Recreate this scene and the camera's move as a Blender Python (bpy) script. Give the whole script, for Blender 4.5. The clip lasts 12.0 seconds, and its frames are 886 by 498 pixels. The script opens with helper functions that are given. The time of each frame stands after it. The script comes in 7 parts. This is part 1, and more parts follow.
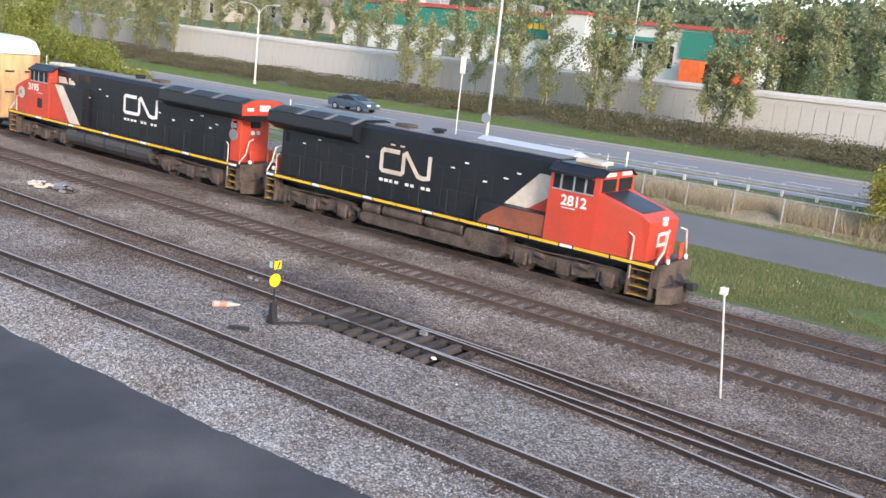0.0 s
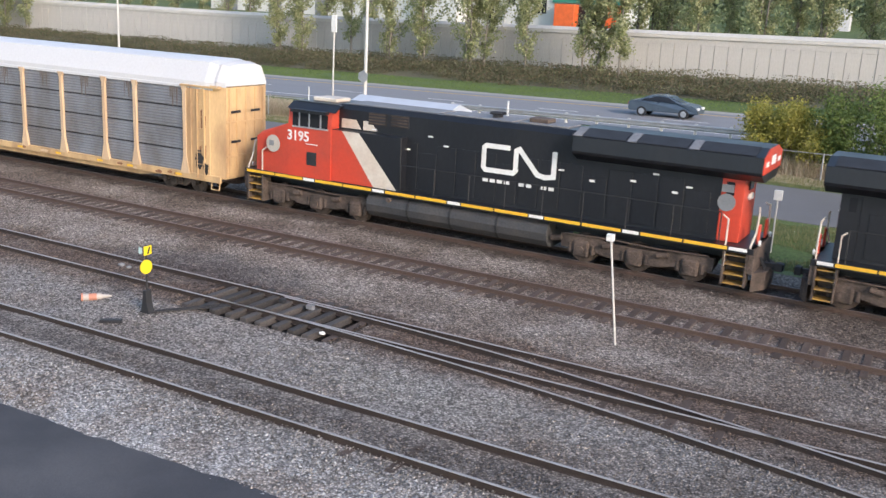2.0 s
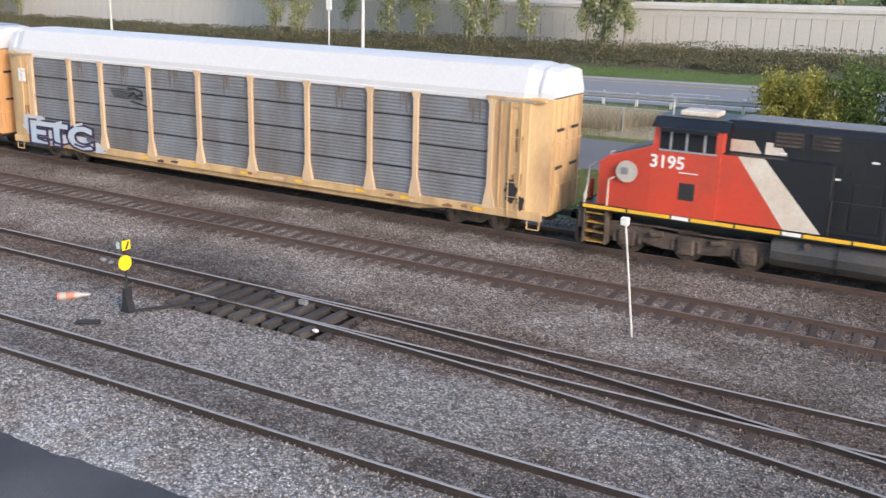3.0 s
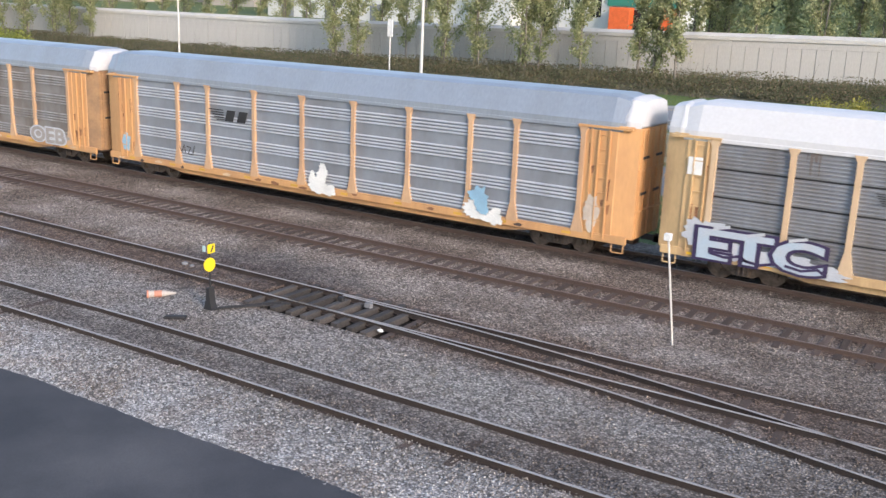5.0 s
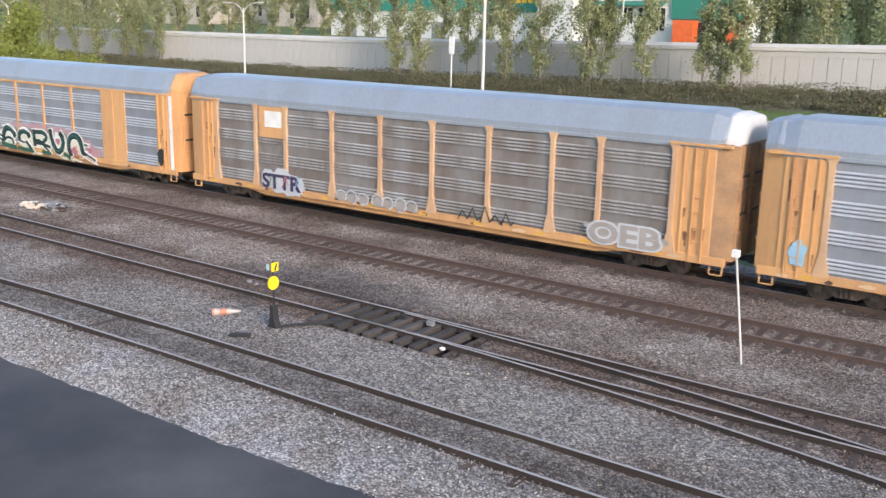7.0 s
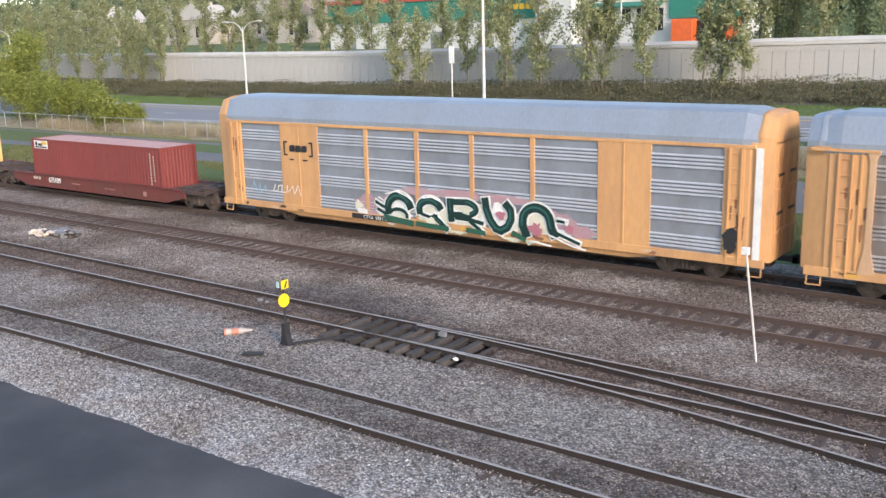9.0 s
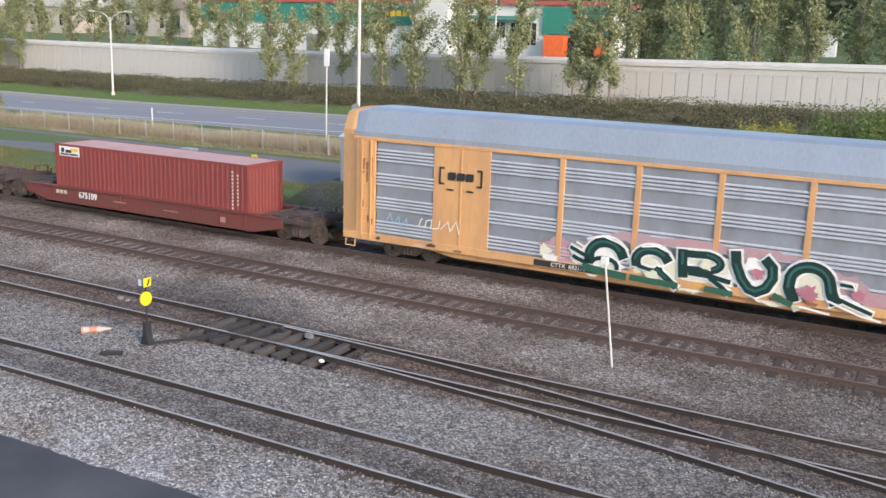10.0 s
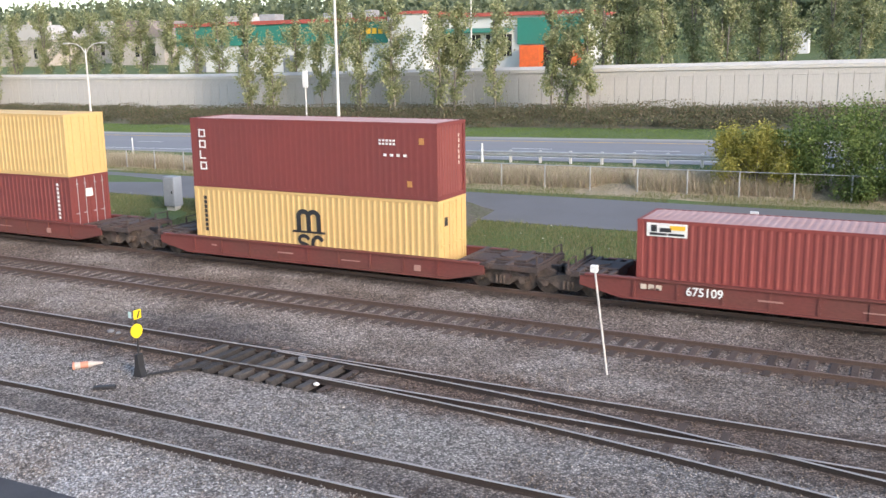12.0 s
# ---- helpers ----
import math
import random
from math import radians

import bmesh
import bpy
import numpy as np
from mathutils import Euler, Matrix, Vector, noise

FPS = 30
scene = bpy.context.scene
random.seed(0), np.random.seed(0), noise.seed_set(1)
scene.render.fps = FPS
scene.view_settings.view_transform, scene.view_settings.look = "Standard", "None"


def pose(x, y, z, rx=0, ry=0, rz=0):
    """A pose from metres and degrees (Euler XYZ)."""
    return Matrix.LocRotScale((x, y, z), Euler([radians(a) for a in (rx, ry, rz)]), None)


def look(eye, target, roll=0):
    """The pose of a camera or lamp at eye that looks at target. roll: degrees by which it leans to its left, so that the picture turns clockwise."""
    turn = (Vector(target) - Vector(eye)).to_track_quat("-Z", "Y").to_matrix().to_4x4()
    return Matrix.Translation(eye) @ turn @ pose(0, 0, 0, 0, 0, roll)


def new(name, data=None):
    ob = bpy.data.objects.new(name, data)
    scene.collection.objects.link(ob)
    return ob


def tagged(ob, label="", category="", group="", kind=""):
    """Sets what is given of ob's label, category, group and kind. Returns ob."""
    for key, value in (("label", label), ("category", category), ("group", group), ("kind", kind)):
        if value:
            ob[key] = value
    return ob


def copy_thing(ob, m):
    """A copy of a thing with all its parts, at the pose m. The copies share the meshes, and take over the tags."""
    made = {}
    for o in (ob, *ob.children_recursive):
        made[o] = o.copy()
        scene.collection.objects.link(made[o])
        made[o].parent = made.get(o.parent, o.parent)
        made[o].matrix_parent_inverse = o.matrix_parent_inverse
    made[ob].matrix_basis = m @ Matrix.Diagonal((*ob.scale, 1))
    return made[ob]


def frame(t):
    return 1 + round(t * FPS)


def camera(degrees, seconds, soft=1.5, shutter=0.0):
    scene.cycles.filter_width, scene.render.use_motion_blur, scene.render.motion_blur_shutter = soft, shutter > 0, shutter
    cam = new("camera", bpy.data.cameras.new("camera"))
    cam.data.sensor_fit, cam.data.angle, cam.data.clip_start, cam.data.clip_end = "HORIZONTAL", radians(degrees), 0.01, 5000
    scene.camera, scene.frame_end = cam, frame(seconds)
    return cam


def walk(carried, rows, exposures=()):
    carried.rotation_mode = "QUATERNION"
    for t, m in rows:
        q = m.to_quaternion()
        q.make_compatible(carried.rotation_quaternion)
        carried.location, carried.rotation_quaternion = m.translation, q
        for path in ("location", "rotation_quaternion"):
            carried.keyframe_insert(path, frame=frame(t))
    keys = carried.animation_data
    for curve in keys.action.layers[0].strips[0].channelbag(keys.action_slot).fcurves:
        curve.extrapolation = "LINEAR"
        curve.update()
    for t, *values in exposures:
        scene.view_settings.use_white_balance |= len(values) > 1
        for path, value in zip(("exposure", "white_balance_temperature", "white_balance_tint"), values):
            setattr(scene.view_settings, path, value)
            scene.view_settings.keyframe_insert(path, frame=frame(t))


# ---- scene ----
def cam_pose(x, y, z, yaw, pitch, roll):
    """Yaw to the left of +y, pitch up, roll as look() has it."""
    return Matrix.Translation((x, y, z)) @ pose(0, 0, 0, 90 + pitch, 0, yaw) @ pose(0, 0, 0, 0, 0, roll)


cam = camera(49.87, 12.0, soft=1.45, shutter=0.1)
PATH = [
    (0, 0.241, -0.786, 8.901, 35.296, -12.432, 6.367),
    (0.3, 0.456, -1.105, 8.905, 33.286, -11.078, 6.472),
    (0.5, 0.779, -1.583, 8.912, 32.363, -11.309, 5.879),
    (0.7, 0.659, -1.629, 8.928, 32.373, -10.607, 4.722),
    (1, 0.629, -1.640, 8.932, 32.378, -9.874, 4.523),
    (1.25, 0.210, -0.748, 8.870, 31.476, -11.688, 4.057),
    (1.5, -0.303, 0.342, 8.794, 31.116, -12.783, 2.613),
    (1.7, -0.051, 0.291, 8.899, 30.965, -14.602, 2.371),
    (2, -0.023, 0.285, 8.911, 28.668, -14.471, 2.958),
    (2.25, -0.637, 1.397, 8.626, 27.228, -14.422, 3.076),
    (2.5, -0.900, 1.874, 8.504, 26.685, -15.168, 3.270),
    (2.7, -0.875, 2.047, 8.605, 26.968, -15.825, 3.097),
    (3, -0.872, 2.066, 8.616, 28.967, -15.661, 1.697),
    (3.2, -0.717, 1.634, 8.550, 30.128, -15.626, 1.462),
    (4.8, 0.011, 0.007, 8.819, 31.590, -14.261, 2.403),
    (5, 0.022, -0.033, 8.798, 31.933, -14.297, 2.349),
    (5.5, 0.036, -0.049, 8.778, 33.695, -14.436, 1.516),
    (6, -0.022, 0.085, 8.820, 34.468, -13.655, 1.531),
    (6.5, -0.002, 0.125, 8.808, 34.797, -13.299, 1.827),
    (7, -0.048, 0.097, 8.808, 35.829, -13.448, 1.178),
    (7.2, -0.086, 0.015, 8.744, 38.153, -14.381, 1.104),
    (8.8, -0.084, 0.086, 8.874, 36.387, -13.177, -1.247),
    (9, -0.065, 0.116, 8.850, 36.350, -12.920, -1.452),
    (9.3, -0.065, 0.116, 8.850, 33.369, -12.951, -0.702),
    (9.5, -0.035, -0.071, 8.889, 34.167, -11.929, -1.260),
    (9.7, -0.035, -0.071, 8.889, 34.393, -12.268, -0.695),
    (9.8, 0.047, -0.061, 8.852, 32.249, -12.882, 0.203),
    (10, 0.101, -0.055, 8.828, 28.397, -12.532, 1.912),
    (10.25, 0.101, -0.055, 8.828, 27.308, -14.240, 2.832),
    (10.5, 0.092, -0.099, 8.814, 27.159, -13.722, 1.973),
    (11, 0.070, -0.100, 8.850, 27.999, -14.196, 1.770),
    (11.5, 0.035, -0.105, 8.812, 27.849, -13.775, 2.018),
    (11.75, 0.035, -0.105, 8.812, 28.218, -12.354, 0.821),
    (12, 0.032, -0.078, 8.905, 27.571, -11.713, -0.870),
]
walk(cam, [(r[0], cam_pose(*r[1:])) for r in PATH], [(0.0, 1.25), (1.0, 1.15), (2.5, 1.02), (5.5, 1.08), (7.0, 1.12), (10.5, 1.08), (12.0, 1.22)])

# ---- light: a low hazy evening sun from the east end of the yard, and a bright sky ----
world = bpy.data.worlds.new("sky")
scene.world = world
world.use_nodes = True
wn = world.node_tree.nodes
sky = wn.new("ShaderNodeTexSky")
sky.sky_type = "NISHITA"
sky.sun_disc = False
SUN_AZ, SUN_EL = radians(118), radians(24)  # from +y towards +x, and up
sky.sun_elevation, sky.sun_rotation = SUN_EL, SUN_AZ
sky.dust_density = 1.0
world.node_tree.links.new(sky.outputs[0], wn["Background"].inputs[0])
wn["Background"].inputs[1].default_value = 0.15
sun = new("sun", bpy.data.lights.new("sun", "SUN"))
sun.data.energy, sun.data.angle, sun.data.color = 1.75, radians(12), (1.0, 0.84, 0.74)
sun_dir = Vector((math.sin(SUN_AZ) * math.cos(SUN_EL), math.cos(SUN_AZ) * math.cos(SUN_EL), math.sin(SUN_EL)))
sun.matrix_basis = look((0, 0, 60), Vector((0, 0, 60)) - sun_dir)


# ---- materials ----
def mat(name, base, rough=0.7, metal=0.0, var=0.25, scale=3.0, fine=40.0, bump=0.2, tint=None, stretch=(1, 1, 1), tint_amount=0.5, island=False, rand=False, bump_dist=0.02):
    """A surface with two scales of colour variation, a stain colour and a fine relief, in object space."""
    m = bpy.data.materials.new(name)
    m.use_nodes = True
    nt = m.node_tree
    n, l = nt.nodes, nt.links
    bsdf = n["Principled BSDF"]
    co = n.new("ShaderNodeTexCoord")
    mp = n.new("ShaderNodeMapping")
    mp.inputs["Scale"].default_value = stretch
    l.new(co.outputs["Object"], mp.inputs[0])
    vec = mp.outputs[0]
    if rand or island:
        info = n.new("ShaderNodeNewGeometry" if island else "ShaderNodeObjectInfo")
        off = n.new("ShaderNodeVectorMath")
        off.operation = "MULTIPLY_ADD"
        comb = n.new("ShaderNodeCombineXYZ")
        for k in range(3):
            l.new(info.outputs["Random Per Island" if island else "Random"], comb.inputs[k])
        l.new(comb.outputs[0], off.inputs[0])
        off.inputs[1].default_value = (37, 23, 41)
        l.new(vec, off.inputs[2])
        vec = off.outputs[0]
    big, small = n.new("ShaderNodeTexNoise"), n.new("ShaderNodeTexNoise")
    big.inputs["Scale"].default_value, small.inputs["Scale"].default_value = scale, fine
    big.inputs["Detail"].default_value, small.inputs["Detail"].default_value = 5, 4
    l.new(vec, big.inputs["Vector"])
    l.new(vec, small.inputs["Vector"])
    tint = tint or tuple(c * 0.45 for c in base)
    ramp = n.new("ShaderNodeMapRange")
    ramp.inputs[1].default_value, ramp.inputs[2].default_value = 0.4, 0.7
    ramp.inputs[4].default_value = tint_amount
    l.new(big.outputs["Fac"], ramp.inputs[0])
    mix = n.new("ShaderNodeMix")
    mix.data_type = "RGBA"
    mix.inputs[6].default_value, mix.inputs[7].default_value = (*base, 1), (*tint, 1)
    l.new(ramp.outputs[0], mix.inputs[0])
    val = n.new("ShaderNodeMapRange")
    val.inputs[1].default_value, val.inputs[2].default_value = 0.25, 0.75
    val.inputs[3].default_value, val.inputs[4].default_value = 1 - var, 1 + var
    l.new(small.outputs["Fac"], val.inputs[0])
    hsv = n.new("ShaderNodeHueSaturation")
    l.new(mix.outputs[2], hsv.inputs["Color"])
    out = val.outputs[0]
    if rand or island:
        mr = n.new("ShaderNodeMapRange")
        mr.inputs[3].default_value, mr.inputs[4].default_value = 0.65, 1.35
        l.new(info.outputs["Random Per Island" if island else "Random"], mr.inputs[0])
        mul = n.new("ShaderNodeMath")
        mul.operation = "MULTIPLY"
        l.new(out, mul.inputs[0])
        l.new(mr.outputs[0], mul.inputs[1])
        out = mul.outputs[0]
    l.new(out, hsv.inputs["Value"])
    l.new(hsv.outputs[0], bsdf.inputs["Base Color"])
    bsdf.inputs["Metallic"].default_value = metal
    rr = n.new("ShaderNodeMapRange")
    rr.inputs[3].default_value, rr.inputs[4].default_value = max(rough - 0.12, 0.05), min(rough + 0.12, 1)
    l.new(big.outputs["Fac"], rr.inputs[0])
    l.new(rr.outputs[0], bsdf.inputs["Roughness"])
    if bump:
        b = n.new("ShaderNodeBump")
        b.inputs["Strength"].default_value, b.inputs["Distance"].default_value = bump, bump_dist
        l.new(small.outputs["Fac"], b.inputs["Height"])
        l.new(b.outputs[0], bsdf.inputs["Normal"])
    return m


def yard_material():
    """Crushed stone: grey, paler beside the asphalt, rust-brown along the tracks, dark where oil has dripped at the
    switch, black for the shade between its ties.
    """
    m = bpy.data.materials.new("yard_gravel")
    m.use_nodes = True
    nt = m.node_tree
    n, l = nt.nodes, nt.links
    bsdf = n["Principled BSDF"]
    co = n.new("ShaderNodeTexCoord")
    sep = n.new("ShaderNodeSeparateXYZ")
    l.new(co.outputs["Object"], sep.inputs[0])

    def noise_node(scale, detail=4):
        k = n.new("ShaderNodeTexNoise")
        k.inputs["Scale"].default_value, k.inputs["Detail"].default_value = scale, detail
        l.new(co.outputs["Object"], k.inputs["Vector"])
        return k.outputs["Fac"]

    def math_node(op, a, b=None, c=None):
        k = n.new("ShaderNodeMath")
        k.operation = op
        for i, v in enumerate((a, b, c)):
            if v is None:
                continue
            if isinstance(v, (int, float)):
                k.inputs[i].default_value = v
            else:
                l.new(v, k.inputs[i])
        return k.outputs[0]

    def rng(v, a, b, lo=0.0, hi=1.0):
        k = n.new("ShaderNodeMapRange")
        k.interpolation_type = "SMOOTHSTEP"
        for i, s in enumerate((a, b, lo, hi)):
            k.inputs[i + 1].default_value = s
        l.new(v, k.inputs[0])
        return k.outputs[0]

    def mixc(f, a, b):
        k = n.new("ShaderNodeMix")
        k.data_type = "RGBA"
        l.new(f, k.inputs[0])
        for i, v in ((6, a), (7, b)):
            if isinstance(v, tuple):
                k.inputs[i].default_value = (*v, 1)
            else:
                l.new(v, k.inputs[i])
        return k.outputs[2]

    wob = math_node("MULTIPLY_ADD", noise_node(0.35, 5), 5.0, -2.5)
    y = math_node("ADD", sep.outputs["Y"], wob)
    col = mixc(rng(noise_node(0.5, 5), 0.35, 0.65), (0.425, 0.372, 0.332), (0.315, 0.264, 0.228))
    col = mixc(math_node("MULTIPLY", rng(y, 16.0, 13.6), rng(noise_node(0.7, 6), 0.36, 0.6, 0.25, 1.0)), col, (0.475, 0.46, 0.455))
    # finer blue-grey screenings between the siding and the yard track, and a trodden pale patch in them
    mid = math_node("MULTIPLY", rng(y, 13.5, 15.0), rng(y, 21.4, 19.6))
    col = mixc(math_node("MULTIPLY", mid, rng(noise_node(0.45, 5), 0.3, 0.6, 0.35, 0.85)), col, (0.36, 0.338, 0.32))
    px = math_node("DIVIDE", math_node("ADD", sep.outputs["X"], 10.5), 3.6)
    py = math_node("DIVIDE", math_node("SUBTRACT", sep.outputs["Y"], 18.6), 1.1)
    patch = math_node("ADD", math_node("ADD", math_node("MULTIPLY", px, px), math_node("MULTIPLY", py, py)), math_node("MULTIPLY_ADD", noise_node(0.9, 5), 2.4, -1.2))
    col = mixc(rng(patch, 1.4, 0.2, 0.0, 0.75), col, (0.40, 0.375, 0.345))
    col = mixc(math_node("MULTIPLY", rng(noise_node(0.22, 6), 0.47, 0.66, 0.0, 0.75), rng(y, 14.5, 18.0)), col, (0.20, 0.155, 0.125))
    fine_wob = math_node("MULTIPLY_ADD", noise_node(1.3, 5), 1.6, -0.8)
    for yc, half in ((16.2, 0.55), (21.7, 1.55), (27.9 - 0.7525, 0.42), (27.9 + 0.7525, 0.42), (33.165, 1.6)):
        d = math_node("ABSOLUTE", math_node("SUBTRACT", math_node("ADD", sep.outputs["Y"], fine_wob), yc))
        f = math_node("MULTIPLY", rng(d, half + 0.5, half - 0.5), rng(noise_node(0.8, 4), 0.2, 0.6, 0.35, 0.9))
        col = mixc(f, col, ((0.19, 0.165, 0.15) if yc < 18 else (0.185, 0.128, 0.098)) if yc < 30 else (0.105, 0.082, 0.07))
    # oily dark patch round the switch
    dx = math_node("DIVIDE", math_node("ADD", sep.outputs["X"], 21.5), 4.5)
    dy = math_node("DIVIDE", math_node("SUBTRACT", sep.outputs["Y"], 23.6), 1.8)
    r = math_node("ADD", math_node("MULTIPLY", dx, dx), math_node("MULTIPLY", dy, dy))
    r = math_node("ADD", r, math_node("MULTIPLY_ADD", noise_node(1.1, 5), 2.0, -1.0))
    col = mixc(rng(r, 1.5, 0.0, 0.0, 0.55), col, (0.085, 0.085, 0.095))
    # browner, darker ballast further along the yard
    col = mixc(math_node("MULTIPLY", rng(math_node("ADD", sep.outputs["X"], wob), -9.0, 3.0, 0.0, 0.75), rng(noise_node(0.6, 5), 0.25, 0.6, 0.4, 1.0)), col, (0.145, 0.123, 0.108))
    # black painted in for the deep shade between the switch ties
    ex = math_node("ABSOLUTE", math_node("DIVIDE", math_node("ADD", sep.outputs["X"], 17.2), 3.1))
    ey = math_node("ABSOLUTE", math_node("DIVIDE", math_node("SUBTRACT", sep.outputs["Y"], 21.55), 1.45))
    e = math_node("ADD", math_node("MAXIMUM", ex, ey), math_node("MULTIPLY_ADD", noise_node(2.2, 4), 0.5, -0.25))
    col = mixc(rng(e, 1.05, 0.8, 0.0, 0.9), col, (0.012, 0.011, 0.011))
    vor = n.new("ShaderNodeTexVoronoi")
    vor.inputs["Scale"].default_value = 17
    l.new(co.outputs["Object"], vor.inputs["Vector"])
    vsep = n.new("ShaderNodeSeparateColor")
    l.new(vor.outputs["Color"], vsep.inputs[0])
    hsv = n.new("ShaderNodeHueSaturation")
    l.new(col, hsv.inputs["Color"])
    stones = rng(vsep.outputs[0], 0.0, 1.0, 0.5, 1.55)
    gaps = rng(vor.outputs["Distance"], 0.55, 0.25, 0.5, 1.0)
    l.new(math_node("MULTIPLY", math_node("MULTIPLY", stones, gaps), rng(noise_node(5, 3), 0.25, 0.75, 0.8, 1.2)), hsv.inputs["Value"])
    l.new(hsv.outputs[0], bsdf.inputs["Base Color"])
    bsdf.inputs["Roughness"].default_value = 0.9
    bsdf.inputs["Specular IOR Level"].default_value = 0.25
    b = n.new("ShaderNodeBump")
    b.inputs["Strength"].default_value, b.inputs["Distance"].default_value = 0.7, 0.05
    l.new(math_node("ADD", math_node("MULTIPLY", vor.outputs["Distance"], -1.0), vsep.outputs[1]), b.inputs["Height"])
    l.new(b.outputs[0], bsdf.inputs["Normal"])
    return m


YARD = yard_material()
ASPHALT = mat("worn_asphalt", (0.037, 0.038, 0.045), 0.85, var=0.22, scale=0.3, fine=45, bump=0.4, tint=(0.09, 0.089, 0.096), tint_amount=1.0)
ROAD = mat("road_asphalt", (0.24, 0.24, 0.25), 0.8, var=0.12, scale=0.25, fine=30, bump=0.1, tint=(0.19, 0.19, 0.20), stretch=(0.15, 1, 1))
PATHMAT = mat("path_asphalt", (0.15, 0.15, 0.155), 0.85, var=0.12, scale=0.3, fine=30, bump=0.1, tint=(0.12, 0.12, 0.12))
GRASS = mat("grass_soil", (0.085, 0.13, 0.035), 0.95, var=0.45, scale=0.6, fine=9, bump=0.6, tint=(0.13, 0.13, 0.06), bump_dist=0.06)
MOWN = mat("mown_grass", (0.085, 0.13, 0.04), 0.95, var=0.3, scale=0.4, fine=9, bump=0.5, tint=(0.13, 0.16, 0.055), bump_dist=0.06)
BANK = mat("bank_soil", (0.13, 0.125, 0.075), 0.95, var=0.45, scale=0.7, fine=7, bump=0.6, tint=(0.12, 0.09, 0.07), bump_dist=0.08)
DRYSOIL = mat("dry_verge", (0.34, 0.28, 0.19), 0.95, var=0.4, scale=0.7, fine=8, bump=0.6, tint=(0.12, 0.13, 0.06), bump_dist=0.05)
CONCRETE = mat("noise_wall_concrete", (0.48, 0.465, 0.435), 0.85, var=0.08, scale=0.35, fine=14, bump=0.1, tint=(0.39, 0.375, 0.35), stretch=(1, 1, 0.3), tint_amount=0.8, rand=False)
CONCRETE_CAP = mat("wall_cap_concrete", (0.54, 0.525, 0.49), 0.85, var=0.08, scale=0.5, fine=14, bump=0.1, tint=(0.4, 0.39, 0.36))
RAIL = mat("rusty_rail", (0.045, 0.034, 0.030), 0.65, 0.3, 0.25, 2, 30, 0.2, (0.07, 0.048, 0.038))
RAIL_BROWN = mat("brown_rusty_rail", (0.095, 0.062, 0.05), 0.7, 0.2, 0.25, 2, 30, 0.2, (0.08, 0.055, 0.045))
RAILTOP = mat("polished_rail_head", (0.42, 0.39, 0.37), 0.5, 0.45, 0.15, 2, 30, 0.05, (0.28, 0.24, 0.22), stretch=(0.1, 1, 1))
TIE = mat("weathered_tie", (0.07, 0.050, 0.041), 0.9, 0, 0.4, 2, 25, 0.5, (0.115, 0.09, 0.078), stretch=(4, 0.5, 1), rand=True)
TIE_NEW = mat("creosoted_tie", (0.052, 0.047, 0.045), 0.8, 0, 0.4, 2, 25, 0.4, (0.10, 0.085, 0.075), stretch=(4, 0.5, 1), rand=True)
STONES_PALE = mat("pale_crushed_stone", (0.38, 0.38, 0.385), 0.9, 0, 0.15, 0.5, 8, 0.0, (0.30, 0.295, 0.29), island=True)


def plain(name, base, rough=0.6, metal=0.0, var=0.12, tint=None, amount=0.3):
    return mat(name, base, rough, metal, var, 1.5, 20, 0.05, tint, tint_amount=amount)


BLACK = mat("black_loco_paint", (0.011, 0.013, 0.018), 0.4, 0, 0.2, 0.8, 12, 0.04, (0.022, 0.022, 0.024), stretch=(1, 1, 0.35), tint_amount=0.5)
LOCORED = mat("red_loco_paint", (0.55, 0.060, 0.032), 0.45, 0, 0.06, 0.7, 9, 0.03, (0.36, 0.065, 0.042), tint_amount=0.7)
DIRTY_RED = mat("sooty_red_paint", (0.30, 0.085, 0.042), 0.65, 0, 0.12, 0.8, 8, 0.04, (0.13, 0.06, 0.042), tint_amount=0.8)
OFFWHITE = mat("weathered_white_paint", (0.62, 0.57, 0.50), 0.6, 0, 0.08, 0.8, 9, 0.04, (0.44, 0.33, 0.25), tint_amount=0.8)
WHITE = plain("white_paint", (0.78, 0.78, 0.76), 0.5)
YELLOW = plain("yellow_stripe_paint", (0.78, 0.46, 0.03), 0.55, tint=(0.5, 0.3, 0.05))
SAFETY = plain("switch_yellow_paint", (0.76, 0.58, 0.02), 0.5, tint=(0.7, 0.5, 0.03))
TRUCK = mat("dusty_truck_steel", (0.105, 0.078, 0.064), 0.85, 0.1, 0.4, 1.6, 14, 0.3, (0.026, 0.022, 0.021), tint_amount=0.9)
TANK = mat("dull_tank_paint", (0.045, 0.046, 0.05), 0.6, 0, 0.25, 1.2, 14, 0.05, (0.085, 0.075, 0.068))
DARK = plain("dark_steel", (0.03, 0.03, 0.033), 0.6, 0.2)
GREY = plain("grey_steel", (0.25, 0.26, 0.28), 0.5, 0.3)
HATCH = mat("worn_grey_hatch", (0.17, 0.175, 0.19), 0.75, 0, 0.2, 1.5, 12, 0.05, (0.28, 0.27, 0.26))
SILVER = plain("galvanised_steel", (0.5, 0.51, 0.52), 0.45, 0.6)
STEPS = mat("worn_yellow_steps", (0.42, 0.24, 0.05), 0.7, 0, 0.3, 3, 20, 0.1, (0.10, 0.075, 0.06), tint_amount=0.9)
GLASS = plain("dark_window_glass", (0.02, 0.022, 0.026), 0.08, 0.0, 0.02)
